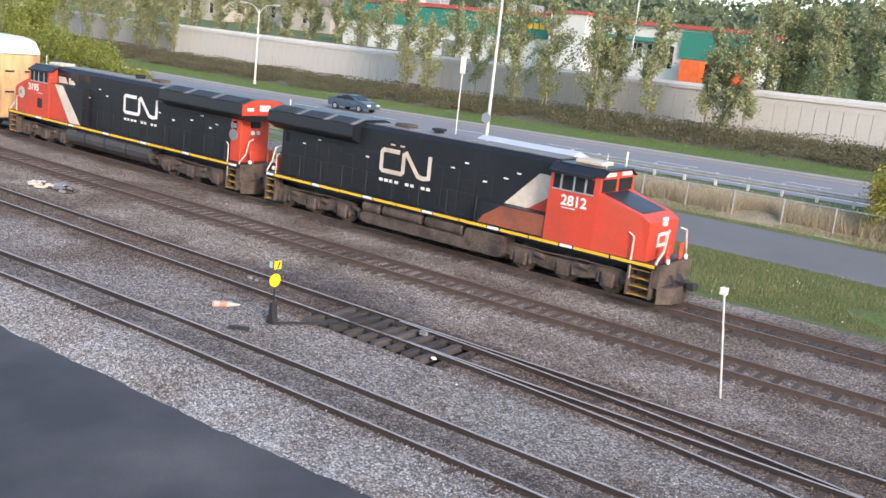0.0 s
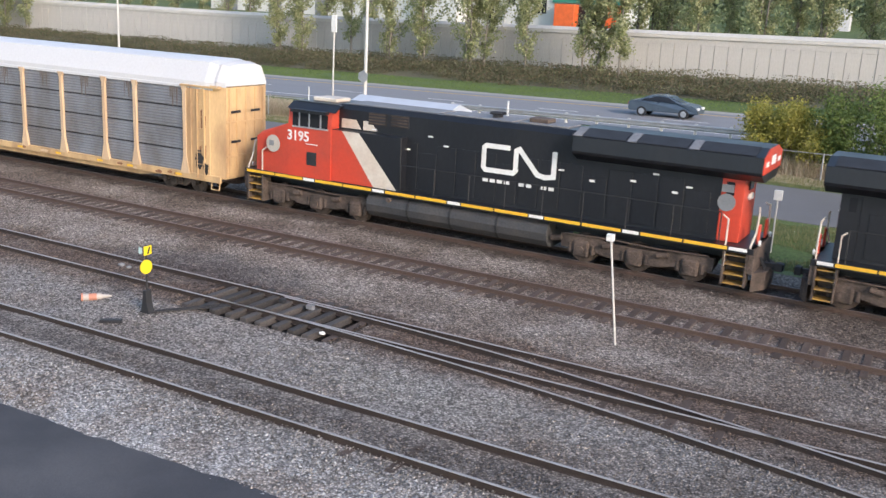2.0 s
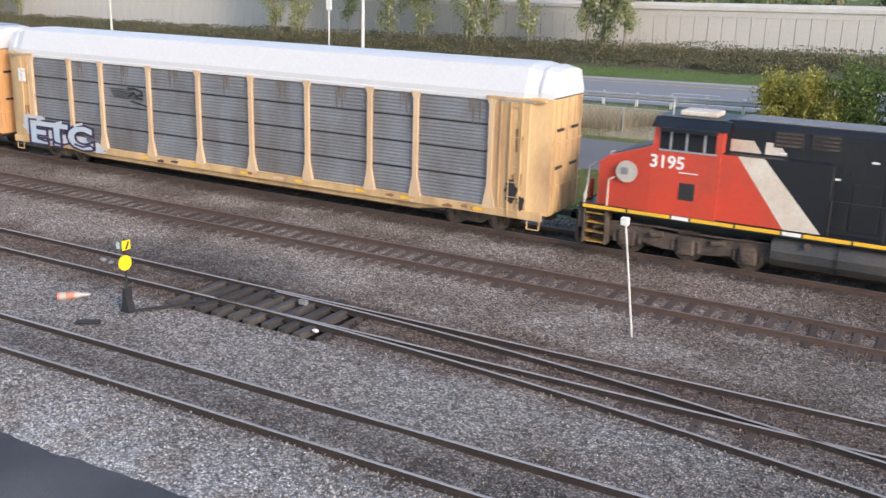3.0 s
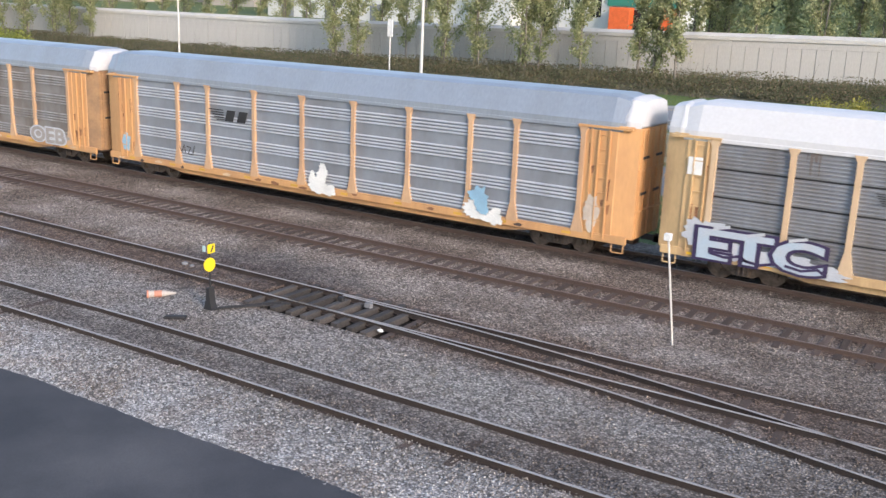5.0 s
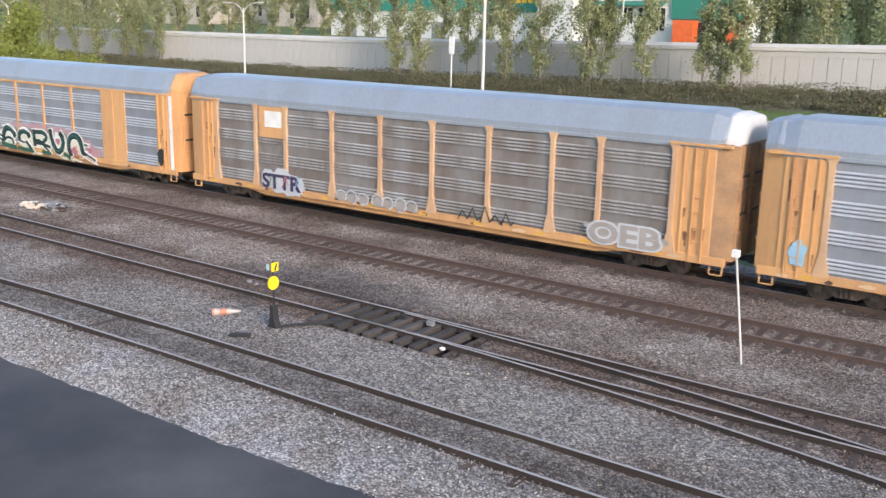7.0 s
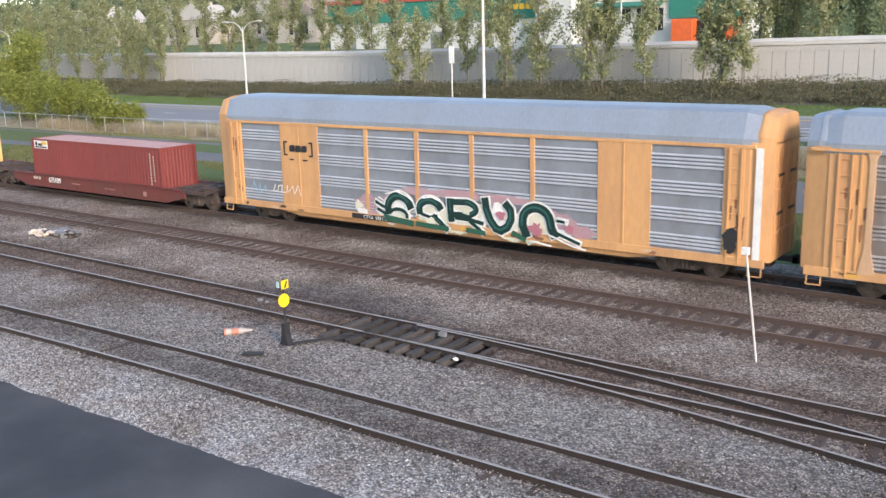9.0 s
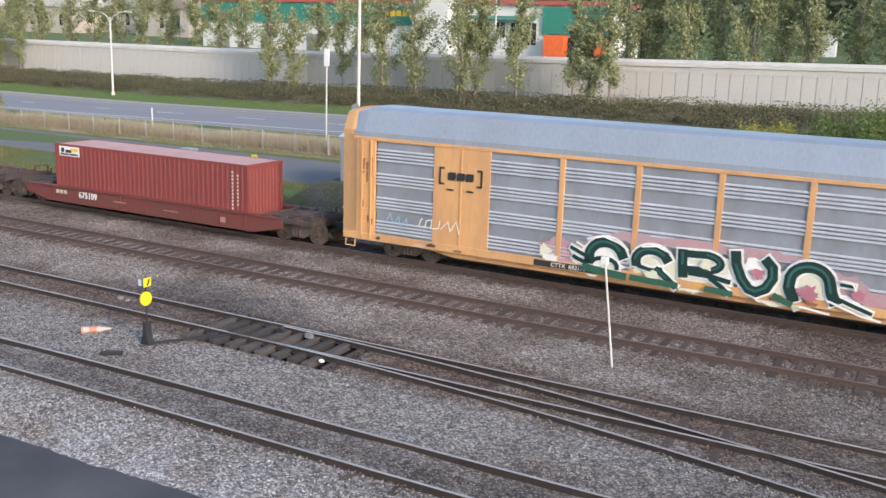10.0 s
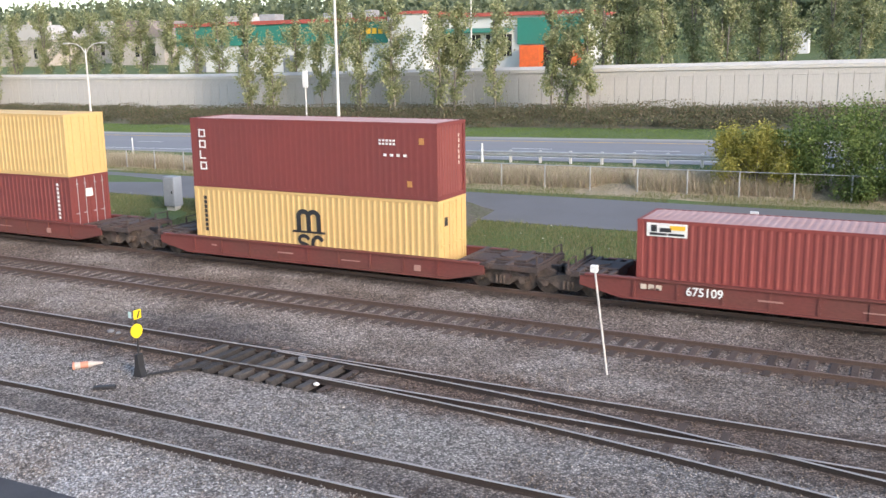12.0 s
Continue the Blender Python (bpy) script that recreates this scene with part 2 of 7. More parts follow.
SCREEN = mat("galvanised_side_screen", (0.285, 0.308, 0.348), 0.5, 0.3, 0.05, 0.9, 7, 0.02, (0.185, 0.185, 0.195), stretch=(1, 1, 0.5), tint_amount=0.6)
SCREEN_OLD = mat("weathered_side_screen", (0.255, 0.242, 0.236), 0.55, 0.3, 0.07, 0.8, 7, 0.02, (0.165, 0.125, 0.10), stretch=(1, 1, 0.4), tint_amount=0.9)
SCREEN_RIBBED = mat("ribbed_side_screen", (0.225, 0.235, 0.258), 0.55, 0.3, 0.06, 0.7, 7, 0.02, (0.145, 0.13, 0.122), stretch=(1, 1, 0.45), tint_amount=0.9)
# lip and rib edge colours are lighter, to paint in the sky light they catch
SKYLIT_RIB = mat("skylit_rib_edge", (0.33, 0.34, 0.362), 0.55, 0.3, 0.08, 0.7, 7, 0.02, (0.215, 0.195, 0.18), stretch=(1, 1, 0.45), tint_amount=0.9)
SKYLIT_LIP = mat("skylit_louvre_lip", (0.50, 0.53, 0.585), 0.45, 0.3, 0.06, 1.3, 10, 0.02, (0.36, 0.355, 0.36), stretch=(1, 1, 0.16), tint_amount=0.5)
SKYLIT_LIP_OLD = mat("skylit_old_louvre_lip", (0.41, 0.405, 0.41), 0.55, 0.3, 0.18, 1.1, 10, 0.02, (0.20, 0.165, 0.14), stretch=(1, 1, 0.2), tint_amount=0.9)
ORANGE = mat("autorack_yellow_paint", (0.60, 0.335, 0.145), 0.55, 0, 0.07, 0.9, 9, 0.05, (0.40, 0.215, 0.115), stretch=(1, 1, 0.3), tint_amount=0.65)
TAN = mat("faded_tan_paint", (0.60, 0.41, 0.21), 0.6, 0, 0.08, 1.1, 14, 0.05, (0.30, 0.18, 0.10), stretch=(1, 1, 0.3), tint_amount=0.8)
ROOF = mat("galvanised_roof", (0.33, 0.37, 0.425), 0.42, 0.35, 0.08, 0.5, 10, 0.03, (0.29, 0.315, 0.35), stretch=(1.6, 0.5, 0.5))
ROOF_WHITE = mat("white_roof", (0.60, 0.605, 0.62), 0.5, 0, 0.05, 0.6, 10, 0.03, (0.6, 0.6, 0.62))
CONT_RED = mat("brown_red_container_paint", (0.185, 0.040, 0.036), 0.6, 0, 0.06, 0.5, 9, 0.03, (0.135, 0.038, 0.036), stretch=(1, 1, 0.4))
CONT_TOP = mat("pale_container_roof", (0.44, 0.29, 0.275), 0.75, 0, 0.08, 0.7, 9, 0.04, (0.36, 0.2, 0.18))
CONT_RED2 = mat("rust_red_container_paint", (0.215, 0.044, 0.038), 0.6, 0, 0.06, 0.5, 9, 0.03, (0.165, 0.040, 0.036), stretch=(1, 1, 0.4))
CONT_YELLOW = mat("sand_yellow_container_paint", (0.57, 0.395, 0.165), 0.55, 0, 0.06, 0.7, 12, 0.04, (0.52, 0.33, 0.13), stretch=(1, 1, 0.4))
WELL = mat("oxide_red_well_car_paint", (0.145, 0.036, 0.031), 0.65, 0, 0.14, 0.8, 12, 0.05, (0.11, 0.045, 0.035), stretch=(0.5, 1, 1.5), tint_amount=0.7)
DECK = mat("rusty_dark_deck", (0.065, 0.05, 0.047), 0.8, 0.1, 0.3, 1.5, 15, 0.2, (0.11, 0.06, 0.045))
PALE_BLUE = plain("spray_pale_blue", (0.30, 0.50, 0.66), 0.5)
PINK = plain("spray_pink", (0.44, 0.17, 0.22), 0.5)


# ---- mesh helpers ----
def part(name, bm, material, parent=None, label="", smooth=False):
    me = bpy.data.meshes.new(name)
    bm.normal_update()
    bm.to_mesh(me)
    bm.free()
    me.materials.append(material)
    if smooth:
        for p in me.polygons:
            p.use_smooth = True
    ob = new(name, me)
    ob.parent = parent
    if label:
        tagged(ob, label)
    return ob


def thing(name, label, category, at=(0, 0, 0), group="", kind=""):
    ob = new(name)
    ob.matrix_basis = pose(*at)
    return tagged(ob, label, category, group, kind)


def box(bm, x0, x1, y0, y1, z0, z1, bevel=0.0):
    v = [bm.verts.new(c) for c in ((x0, y0, z0), (x1, y0, z0), (x1, y1, z0), (x0, y1, z0), (x0, y0, z1), (x1, y0, z1), (x1, y1, z1), (x0, y1, z1))]
    f = [bm.faces.new([v[i] for i in q]) for q in ((3, 2, 1, 0), (4, 5, 6, 7), (0, 1, 5, 4), (1, 2, 6, 5), (2, 3, 7, 6), (3, 0, 4, 7))]
    if bevel:
        bmesh.ops.bevel(bm, geom=list({e for g in f for e in g.edges}), offset=bevel, segments=1, affect="EDGES")
    return bm


def cyl(bm, a, b, r, n=10, r2=None):
    a, b = Vector(a), Vector(b)
    d = b - a
    m = Matrix.Translation((a + b) / 2) @ d.to_track_quat("Z", "Y").to_matrix().to_4x4()
    bmesh.ops.create_cone(bm, cap_ends=True, segments=n, radius1=r, radius2=r if r2 is None else r2, depth=d.length, matrix=m)
    return bm


def tube(bm, pts, r, n=6):
    for a, b in zip(pts[:-1], pts[1:]):
        cyl(bm, a, b, r, n)
    return bm


def prism(bm, outline, axis, a, b):
    """An outline of (u, v) pairs swept along an axis: x takes (y, z), y takes (x, z), z takes (x, y)."""
    def place(u, v, w):
        return {"x": (w, u, v), "y": (u, w, v), "z": (u, v, w)}[axis]
    va = [bm.verts.new(place(u, v, a)) for u, v in outline]
    vb = [bm.verts.new(place(u, v, b)) for u, v in outline]
    n = len(outline)
    bm.faces.new(va)
    bm.faces.new(vb[::-1])
    for i in range(n):
        j = (i + 1) % n
        bm.faces.new((va[j], va[i], vb[i], vb[j]))
    bmesh.ops.recalc_face_normals(bm, faces=bm.faces[:])
    return bm


def B():
    return bmesh.new()


def bars(name, cells, material, parent, label=""):
    """Flat marks on the side of a vehicle: boxes of (x0, x1, z0, z1) just proud of the plane y."""
    for x0, x1, z0, z1, y in cells:
        bm = B()
        box(bm, x0, x1, y - 0.012, y, z0, z1)
        part(name, bm, material, parent, label)


def lettering(text, x, z, y, size, material, parent, name="number", shear=0.0, extrude=0.004, offset=0.0, turn=0.0):
    """Words on a side that faces -y, as a mesh."""
    cu = bpy.data.curves.new(name, "FONT")
    cu.body, cu.size, cu.shear, cu.extrude, cu.offset, cu.align_x = text, size, shear, extrude, offset, "CENTER"
    cu.resolution_u = 3
    tmp = bpy.data.objects.new(name, cu)
    scene.collection.objects.link(tmp)
    me = bpy.data.meshes.new_from_object(tmp.evaluated_get(bpy.context.evaluated_depsgraph_get()))
    bpy.data.objects.remove(tmp)
    me.transform(pose(x, y, z, 90, 0, turn))
    me.materials.clear()
    me.materials.append(material)
    ob = new(name, me)
    ob.parent = parent
    return ob


def arc(cx, cz, rx, rz, a0, a1, n=8):
    return [(cx + rx * math.cos(radians(a0 + (a1 - a0) * i / n)), cz + rz * math.sin(radians(a0 + (a1 - a0) * i / n))) for i in range(n + 1)]


def stroke(bm, pts, w, y, depth=0.012):
    """One flat mitred band of width w along points (x, z) on a side that faces -y."""
    p = [Vector(q) for q in pts]
    p = [q for i, q in enumerate(p) if i == 0 or (q - p[i - 1]).length > 1e-6]
    rings = []
    for i, q in enumerate(p):
        d0 = (q - p[i - 1]).normalized() if i else (p[1] - q).normalized()
        d1 = (p[i + 1] - q).normalized() if i < len(p) - 1 else d0
        t = d0 + d1
        t = t.normalized() if t.length > 0.2 else d1
        n = Vector((-t.y, t.x)) * (w / 2 / max(0.6, abs(t.dot(d1))))
        if i == 0 or i == len(p) - 1:
            q = q + t * (w * 0.35 if i else -w * 0.35)
        rings.append([bm.verts.new((e.x, yy, e.y)) for e, yy in ((q + n, y - depth), (q - n, y - depth), (q - n, y), (q + n, y))])
    for r0, r1 in zip(rings[:-1], rings[1:]):
        for k in range(4):
            bm.faces.new((r0[k], r0[(k + 1) % 4], r1[(k + 1) % 4], r1[k]))
    bm.faces.new(rings[0][::-1])
    bm.faces.new(rings[-1])
    bmesh.ops.recalc_face_normals(bm, faces=bm.faces[:])
    return bm


# ---- the ground: one sheet, level at the yard, rising to the highway and to the wall ----
PROFILE = [(-400, -0.25), (8, -0.25), (12.3, -0.25), (13.4, -0.15), (24.2, -0.14), (25.8, -0.17), (35.2, -0.19), (36.4, -0.25), (37.6, -0.35), (39, -0.05), (43, 0.49), (48.5, 0.99), (50.5, 1.12), (54.5, 1.85), (56, 2.0), (69, 2.12), (72, 2.2), (77, 2.44), (81, 3.0), (88, 3.4), (90, 5.0), (110, 5.3), (160, 6.5), (400, 20), (1500, 60)]


def ground_z(y):
    for (a, za), (b, zb) in zip(PROFILE[:-1], PROFILE[1:]):
        if y <= b:
            return za + (zb - za) * (y - a) / (b - a)
    return PROFILE[-1][1]


def tilt(x, y):
    """The far side climbs gently to the east."""
    return 0.015 * (min(max(x, -75), 40) + 25) * min(max((y - 47) / 8, 0), 1)


def gz(x, y):
    return ground_z(y) + tilt(x, y)


def build_ground():
    xs = [-1500, -600, -300, -200] + sorted(list(range(-160, 61, 2)) + [-20.15, -19.9, -14.5, -14.25]) + [80, 140, 300, 600, 1500]
    ys = sorted(set([p[0] for p in PROFILE] + [round(8 + 0.9 * i, 2) for i in range(92)] + [20.1, 20.3, 22.75, 22.95] + [-100, -30, -10, 0, 90, 100, 130]))
    verts, faces, mats = [], [], []
    for y in ys:
        for x in xs:
            z = gz(x, y)
            if -160 < x < 60 and 11 < y < 89:
                amp = 0.02 if y < 36 else 0.06
                if 55 <= y <= 72 or 43 <= y <= 48.5:
                    amp = 0
                z += amp * noise.noise((x * 0.35, y * 0.35, 0))
                if -20 < x < -14.4 and 20.2 < y < 22.85:  # dug-out cribs under the switch
                    z -= 0.16
            verts.append((x, y, z))
    w = len(xs)
    for j in range(len(ys) - 1):
        yc = (ys[j] + ys[j + 1]) / 2
        m = 0 if yc < 36.4 else 1 if yc < 49.6 else 2 if yc < 55 else 3 if yc < 77 else 4 if yc < 89 else 5
        for i in range(w - 1):
            a = j * w + i
            faces.append((a, a + 1, a + w + 1, a + w))
            mats.append(m)
    me = bpy.data.meshes.new("ground")
    me.from_pydata(verts, [], faces)
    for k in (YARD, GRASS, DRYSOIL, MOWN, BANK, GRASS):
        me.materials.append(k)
    me.polygons.foreach_set("material_index", mats)
    tagged(new("ground", me), "rail yard of grey crushed stone and grassy verges", "ground", kind="structure")


build_ground()


def slab(bm, x0, x1, y0, y1, lift, thick=0.3, step=10):
    """A strip that lies on the ground, in one piece along x."""
    n = max(1, int((x1 - x0) / step))
    rows = []
    for i in range(n + 1):
        x = x0 + (x1 - x0) * i / n
        rows.append([bm.verts.new((x, y, gz(x, y) + d)) for y, d in ((y0, lift - thick), (y0, lift), (y1, lift), (y1, lift - thick))])
    for a, b in zip(rows[:-1], rows[1:]):
        for k in range(3):
            bm.faces.new((a[k], b[k], b[k + 1], a[k + 1]))
    bm.faces.new(rows[0])
    bm.faces.new(rows[-1][::-1])
    bmesh.ops.recalc_face_normals(bm, faces=bm.faces[:])
    return bm


def strip(name, material, y0, y1, lift, label, category):
    return tagged(part(name, slab(B(), -400, 300, y0, y1, lift), material), label, category, kind="structure")


strip("road", ROAD, 56.0, 69.0, 0.03, "pale grey asphalt highway with painted edge lines", "road")
strip("path", PATHMAT, 43.0, 48.5, 0.03, "grey asphalt service road along the yard", "road")
strip("edge_line", WHITE, 57.6, 57.74, 0.036, "white painted edge line of the highway", "road marking")
strip("edge_line", YELLOW, 67.4, 67.54, 0.036, "yellow painted edge line of the highway", "road marking")
bm = B()
for i in range(-22, 8):
    slab(bm, i * 9.0, i * 9.0 + 3, 62.5, 62.62, 0.036, 0.03)
tagged(part("lane_line", bm, WHITE), "broken white lane line on the highway", "road marking", kind="structure")
strip("shoulder", mat("shoulder_gravel", (0.36, 0.345, 0.32), 0.9, 0, 0.2, 0.6, 12, 0.2, (0.28, 0.27, 0.24)), 69.0, 70.4, 0.015, "pale gravel shoulder of the highway", "road shoulder")


def build_lot():
    """The asphalt lot under the camera, with a ragged edge on the gravel."""
    bm = B()
    pts = []
    for i in range(241):
        x = -90 + i * 0.5
        e = 12.75 + 0.03 * max(x + 18, 0) + 0.16 * noise.noise((x * 0.5, 3, 0)) + 0.10 * noise.noise((x * 1.7, 9, 0))
        pts.append((x, e))
    pts = [(-90, -60)] + pts + [(30, -60)]
    prism(bm, pts[::-1], "z", -0.6, -0.17)
    tagged(part("parking_lot", bm, ASPHALT), "dark worn asphalt lot with a ragged edge", "parking lot", kind="structure")


build_lot()


# ---- the tracks ----
def rail_pair(bm_foot, bm_head, fy, x0, x1, step):
    foot = [(-0.075, -0.17), (0.075, -0.17), (0.075, -0.155), (0.012, -0.135), (0.012, -0.045), (0.036, -0.035), (0.036, -0.012), (-0.036, -0.012), (-0.036, -0.035), (-0.012, -0.045), (-0.012, -0.135), (-0.075, -0.155)]
    head = [(-0.036, -0.0119), (0.036, -0.0119), (0.03, 0.0), (-0.03, 0.0)]
    n = max(1, int((x1 - x0) / step))
    for bm, prof in ((bm_foot, foot), (bm_head, head)):
        prev = None
        for i in range(n + 1):
            x = x0 + (x1 - x0) * i / n
            y = fy(x)
            ring = [bm.verts.new((x, y + u, v)) for u, v in prof]
            if prev:
                for a in range(len(prof)):
                    b = (a + 1) % len(prof)
                    bm.faces.new((prev[a], prev[b], ring[b], ring[a]))
            else:
                bm.faces.new(ring[::-1])
            prev = ring
        bm.faces.new(prev)


def tie_mesh(length, material):
    bm = B()
    box(bm, -0.115, 0.115, -length / 2, length / 2, -0.2, 0.0, 0.012)
    me = bpy.data.meshes.new("tie")
    bm.to_mesh(me)
    bm.free()
    me.materials.append(material)
    return me


TIE_MESH = tie_mesh(2.6, TIE)
TIE_DARK = tie_mesh(2.75, TIE_NEW)


def track(label, fys, x0, x1, tie_y, tie_range=None, step=100.0, spacing=0.56, head=RAILTOP, sunk=0.0, special=None):
    """Rails under one track Empty, with each tie a part of it."""
    t = thing("railway_track", label, "railway track", kind="structure")
    for fy, a, b in fys:
        f, h = B(), B()
        rail_pair(f, h, fy, a, b, step)
        r = part("rail", f, RAIL_BROWN if head is HEAD_DULL else RAIL, t)
        part("rail_head", h, head, r, "worn bright rail head")
    x = x0
    k = 0
    while x < x1:
        me = TIE_MESH
        z = -0.165 - sunk + random.uniform(-0.012, 0.006)
        y = tie_y(x) + random.uniform(-0.06, 0.06)
        if special and special[0] <= x <= special[1]:
            me, z = TIE_DARK, -0.085 + random.uniform(-0.01, 0.01)
        o = new("tie", me)
        o.parent = t
        o.matrix_basis = pose(x + random.uniform(-0.04, 0.04), y, z, 0, 0, random.uniform(-1.5, 1.5))
        x += spacing
        k += 1
    return t


HEAD_DULL = mat("dull_rail_head", (0.22, 0.17, 0.15), 0.5, 0.6, 0.2, 2, 30, 0.05, (0.14, 0.10, 0.085), stretch=(0.1, 1, 1))


def const(v):
    return lambda x: v


def siding_y(x):
    return 16.22 - 0.0016 * min(x + 16, 0) ** 2


def diverge(x):
    return 0.0053 * max(min(x, 4) + 19, 0) ** 2 + max(x - 4, 0) * 0.24


track("main track of rusty rails on weathered wooden ties", [(const(33.165 - 0.7525), -130, 60), (const(33.165 + 0.7525), -130, 60)], -90, 20, const(33.165), head=HEAD_DULL, sunk=0.0)
track("second main track of rusty rails on wooden ties", [(const(27.9 - 0.7525), -130, 60), (const(27.9 + 0.7525), -130, 60)], -85, 16, const(27.9), head=HEAD_DULL, sunk=-0.022)
track("yard track with a switch on dark creosoted ties", [(const(21.7 - 0.7525), -110, 50), (const(21.7 + 0.7525), -110, 50), (lambda x: 21.7 + 0.7525 - 0.10 - diverge(x), -17.5, 30), (lambda x: 21.7 - 0.7525 - diverge(x), -18.5, 30)], -75, 12, lambda x: 21.6 - 0.4 * diverge(min(x, -4)), step=1.5, sunk=-0.014, special=(-19.8, -14.6))
track("curved siding of worn rails sunk in gravel", [(lambda x: siding_y(x) - 0.7525, -80, 40), (lambda x: siding_y(x) + 0.7525, -80, 40)], -60, 6, siding_y, step=2.0, sunk=-0.008)


# ---- wheels and trucks ----
WHEELS = []  # (object, radius, x, y, z)


def wheelset_mesh(r):
    bm = B()
    for s in (-1, 1):
        cyl(bm, (0, s * 0.70, 0), (0, s * 0.82, 0), r, 20)
        cyl(bm, (0, s * 0.68, 0), (0, s * 0.70, 0), r + 0.025, 20)
        cyl(bm, (0, s * 0.82, 0), (0, s * 0.84, 0), r * 0.55, 12)
        box(bm, -r * 0.75, r * 0.75, s * 0.83 - 0.02, s * 0.83 + 0.02, -0.04, 0.04)
    cyl(bm, (0, -1.05, 0), (0, 1.05, 0), 0.09, 10)
    me = bpy.data.meshes.new("wheelset")
    bm.to_mesh(me)
    bm.free()
    me.materials.append(TRUCK)
    return me


WS_CAR, WS_LOCO = wheelset_mesh(0.46), wheelset_mesh(0.53)


def wheelset(parent, x, r, me):
    o = new("wheelset", me)
    o.parent = parent
    o.matrix_basis = pose(x, 0, r)
    WHEELS.append((o, r, x))
    return o


def car_truck(parent, xc):
    """A two-axle freight truck: cast side frames, bolster, springs and bearing caps."""
    for s in (-1, 1):
        bm = B()
        y0, y1 = s * 1.0 - 0.07, s * 1.0 + 0.07
        prism(bm, [(-1.15, 0.42), (-1.15, 0.62), (-0.75, 0.68), (-0.35, 0.82), (0.35, 0.82), (0.75, 0.68), (1.15, 0.62), (1.15, 0.42), (0.68, 0.46), (0.34, 0.24), (-0.34, 0.24), (-0.68, 0.46)], "y", y0, y1)
        for dx in (-0.89, 0.89):
            cyl(bm, (dx, s * 1.0 - 0.14, 0.46), (dx, s * 1.0 + 0.14, 0.46), 0.14, 10)
        for dx in (-0.16, 0, 0.16):
            cyl(bm, (dx, s * 1.10, 0.3), (dx, s * 1.10, 0.6), 0.07, 8)
        bmesh.ops.translate(bm, verts=bm.verts[:], vec=(xc, 0, 0))
        part("side_frame", bm, TRUCK, parent)
    bm = B()
    box(bm, xc - 0.2, xc + 0.2, -1.05, 1.05, 0.5, 0.75, 0.02)
    part("bolster", bm, TRUCK, parent)
    for dx in (-0.89, 0.89):
        wheelset(parent, xc + dx, 0.46, WS_CAR)


def coupler(parent, x, s):
    bm = B()
    box(bm, min(x, x + s * 0.55), max(x, x + s * 0.55), -0.09, 0.09, 0.72, 0.92, 0.02)
    box(bm, min(x + s * 0.5, x + s * 0.78), max(x + s * 0.5, x + s * 0.78), -0.17, 0.17, 0.68, 0.97, 0.04)
    part("coupler", bm, DARK, parent)


TRAIN = []  # (thing, x at the start)
TRACK_Y = 33.165


def vehicle(name, label, category, x):
    t = thing(name, label, category, (x, TRACK_Y, 0), group="freight train")
    TRAIN.append((t, x))
    return t


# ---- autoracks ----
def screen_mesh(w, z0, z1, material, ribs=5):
    """A pressed side screen: groups of louvre ribs with plain bands between them, or even ribs in four sheets with
    slots. Lip faces take a sky-lit colour, slot faces a dark one for shade.
    """
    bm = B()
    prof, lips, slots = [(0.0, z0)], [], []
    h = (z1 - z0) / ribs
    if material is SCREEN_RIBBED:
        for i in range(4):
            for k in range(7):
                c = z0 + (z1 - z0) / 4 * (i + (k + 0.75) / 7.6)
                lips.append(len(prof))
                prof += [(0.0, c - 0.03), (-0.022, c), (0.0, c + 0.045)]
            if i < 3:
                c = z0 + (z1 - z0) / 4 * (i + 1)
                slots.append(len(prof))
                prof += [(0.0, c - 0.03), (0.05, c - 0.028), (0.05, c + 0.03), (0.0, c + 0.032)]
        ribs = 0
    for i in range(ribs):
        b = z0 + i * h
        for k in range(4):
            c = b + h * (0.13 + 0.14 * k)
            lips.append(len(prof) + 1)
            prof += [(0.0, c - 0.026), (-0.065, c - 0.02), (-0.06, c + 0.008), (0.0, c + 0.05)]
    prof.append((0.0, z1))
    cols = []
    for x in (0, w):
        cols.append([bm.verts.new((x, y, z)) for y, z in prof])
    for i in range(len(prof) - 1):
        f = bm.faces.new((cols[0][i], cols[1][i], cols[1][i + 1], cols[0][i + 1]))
        # index 1 colours the light on the lips, 2 the shade in the slots
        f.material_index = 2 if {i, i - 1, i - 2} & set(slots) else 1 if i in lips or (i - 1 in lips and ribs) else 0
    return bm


def roof_shape(bm, x0, x1, half, z0, z1, ends=True):
    """A roof with rounded shoulders, pinched at its ends."""
    sec = [(-half, z0), (-half, z0 + 0.22), (-half + 0.1, z0 + 0.45), (-half + 0.36, z1 - 0.12), (-half + 0.75, z1 - 0.02), (0, z1)]
    sec = sec + [(-y, z) for y, z in sec[-2::-1]]
    st = [(x0, 0.9), (x0 + 0.5, 1.0), (x1 - 0.5, 1.0), (x1, 0.9)]
    rings = []
    for x, k in st:
        rings.append([bm.verts.new((x, y * (0.94 + 0.06 * (k - 0.9) * 10), z0 + (z - z0) * k)) for y, z in sec])
    for a, b in zip(rings[:-1], rings[1:]):
        for i in range(len(sec) - 1):
            bm.faces.new((a[i], b[i], b[i + 1], a[i + 1]))
        bm.faces.new((a[-1], b[-1], b[0], a[0]))
    bm.faces.new(rings[0])
    bm.faces.new(rings[-1][::-1])
    bmesh.ops.recalc_face_normals(bm, faces=bm.faces[:])
    return bm


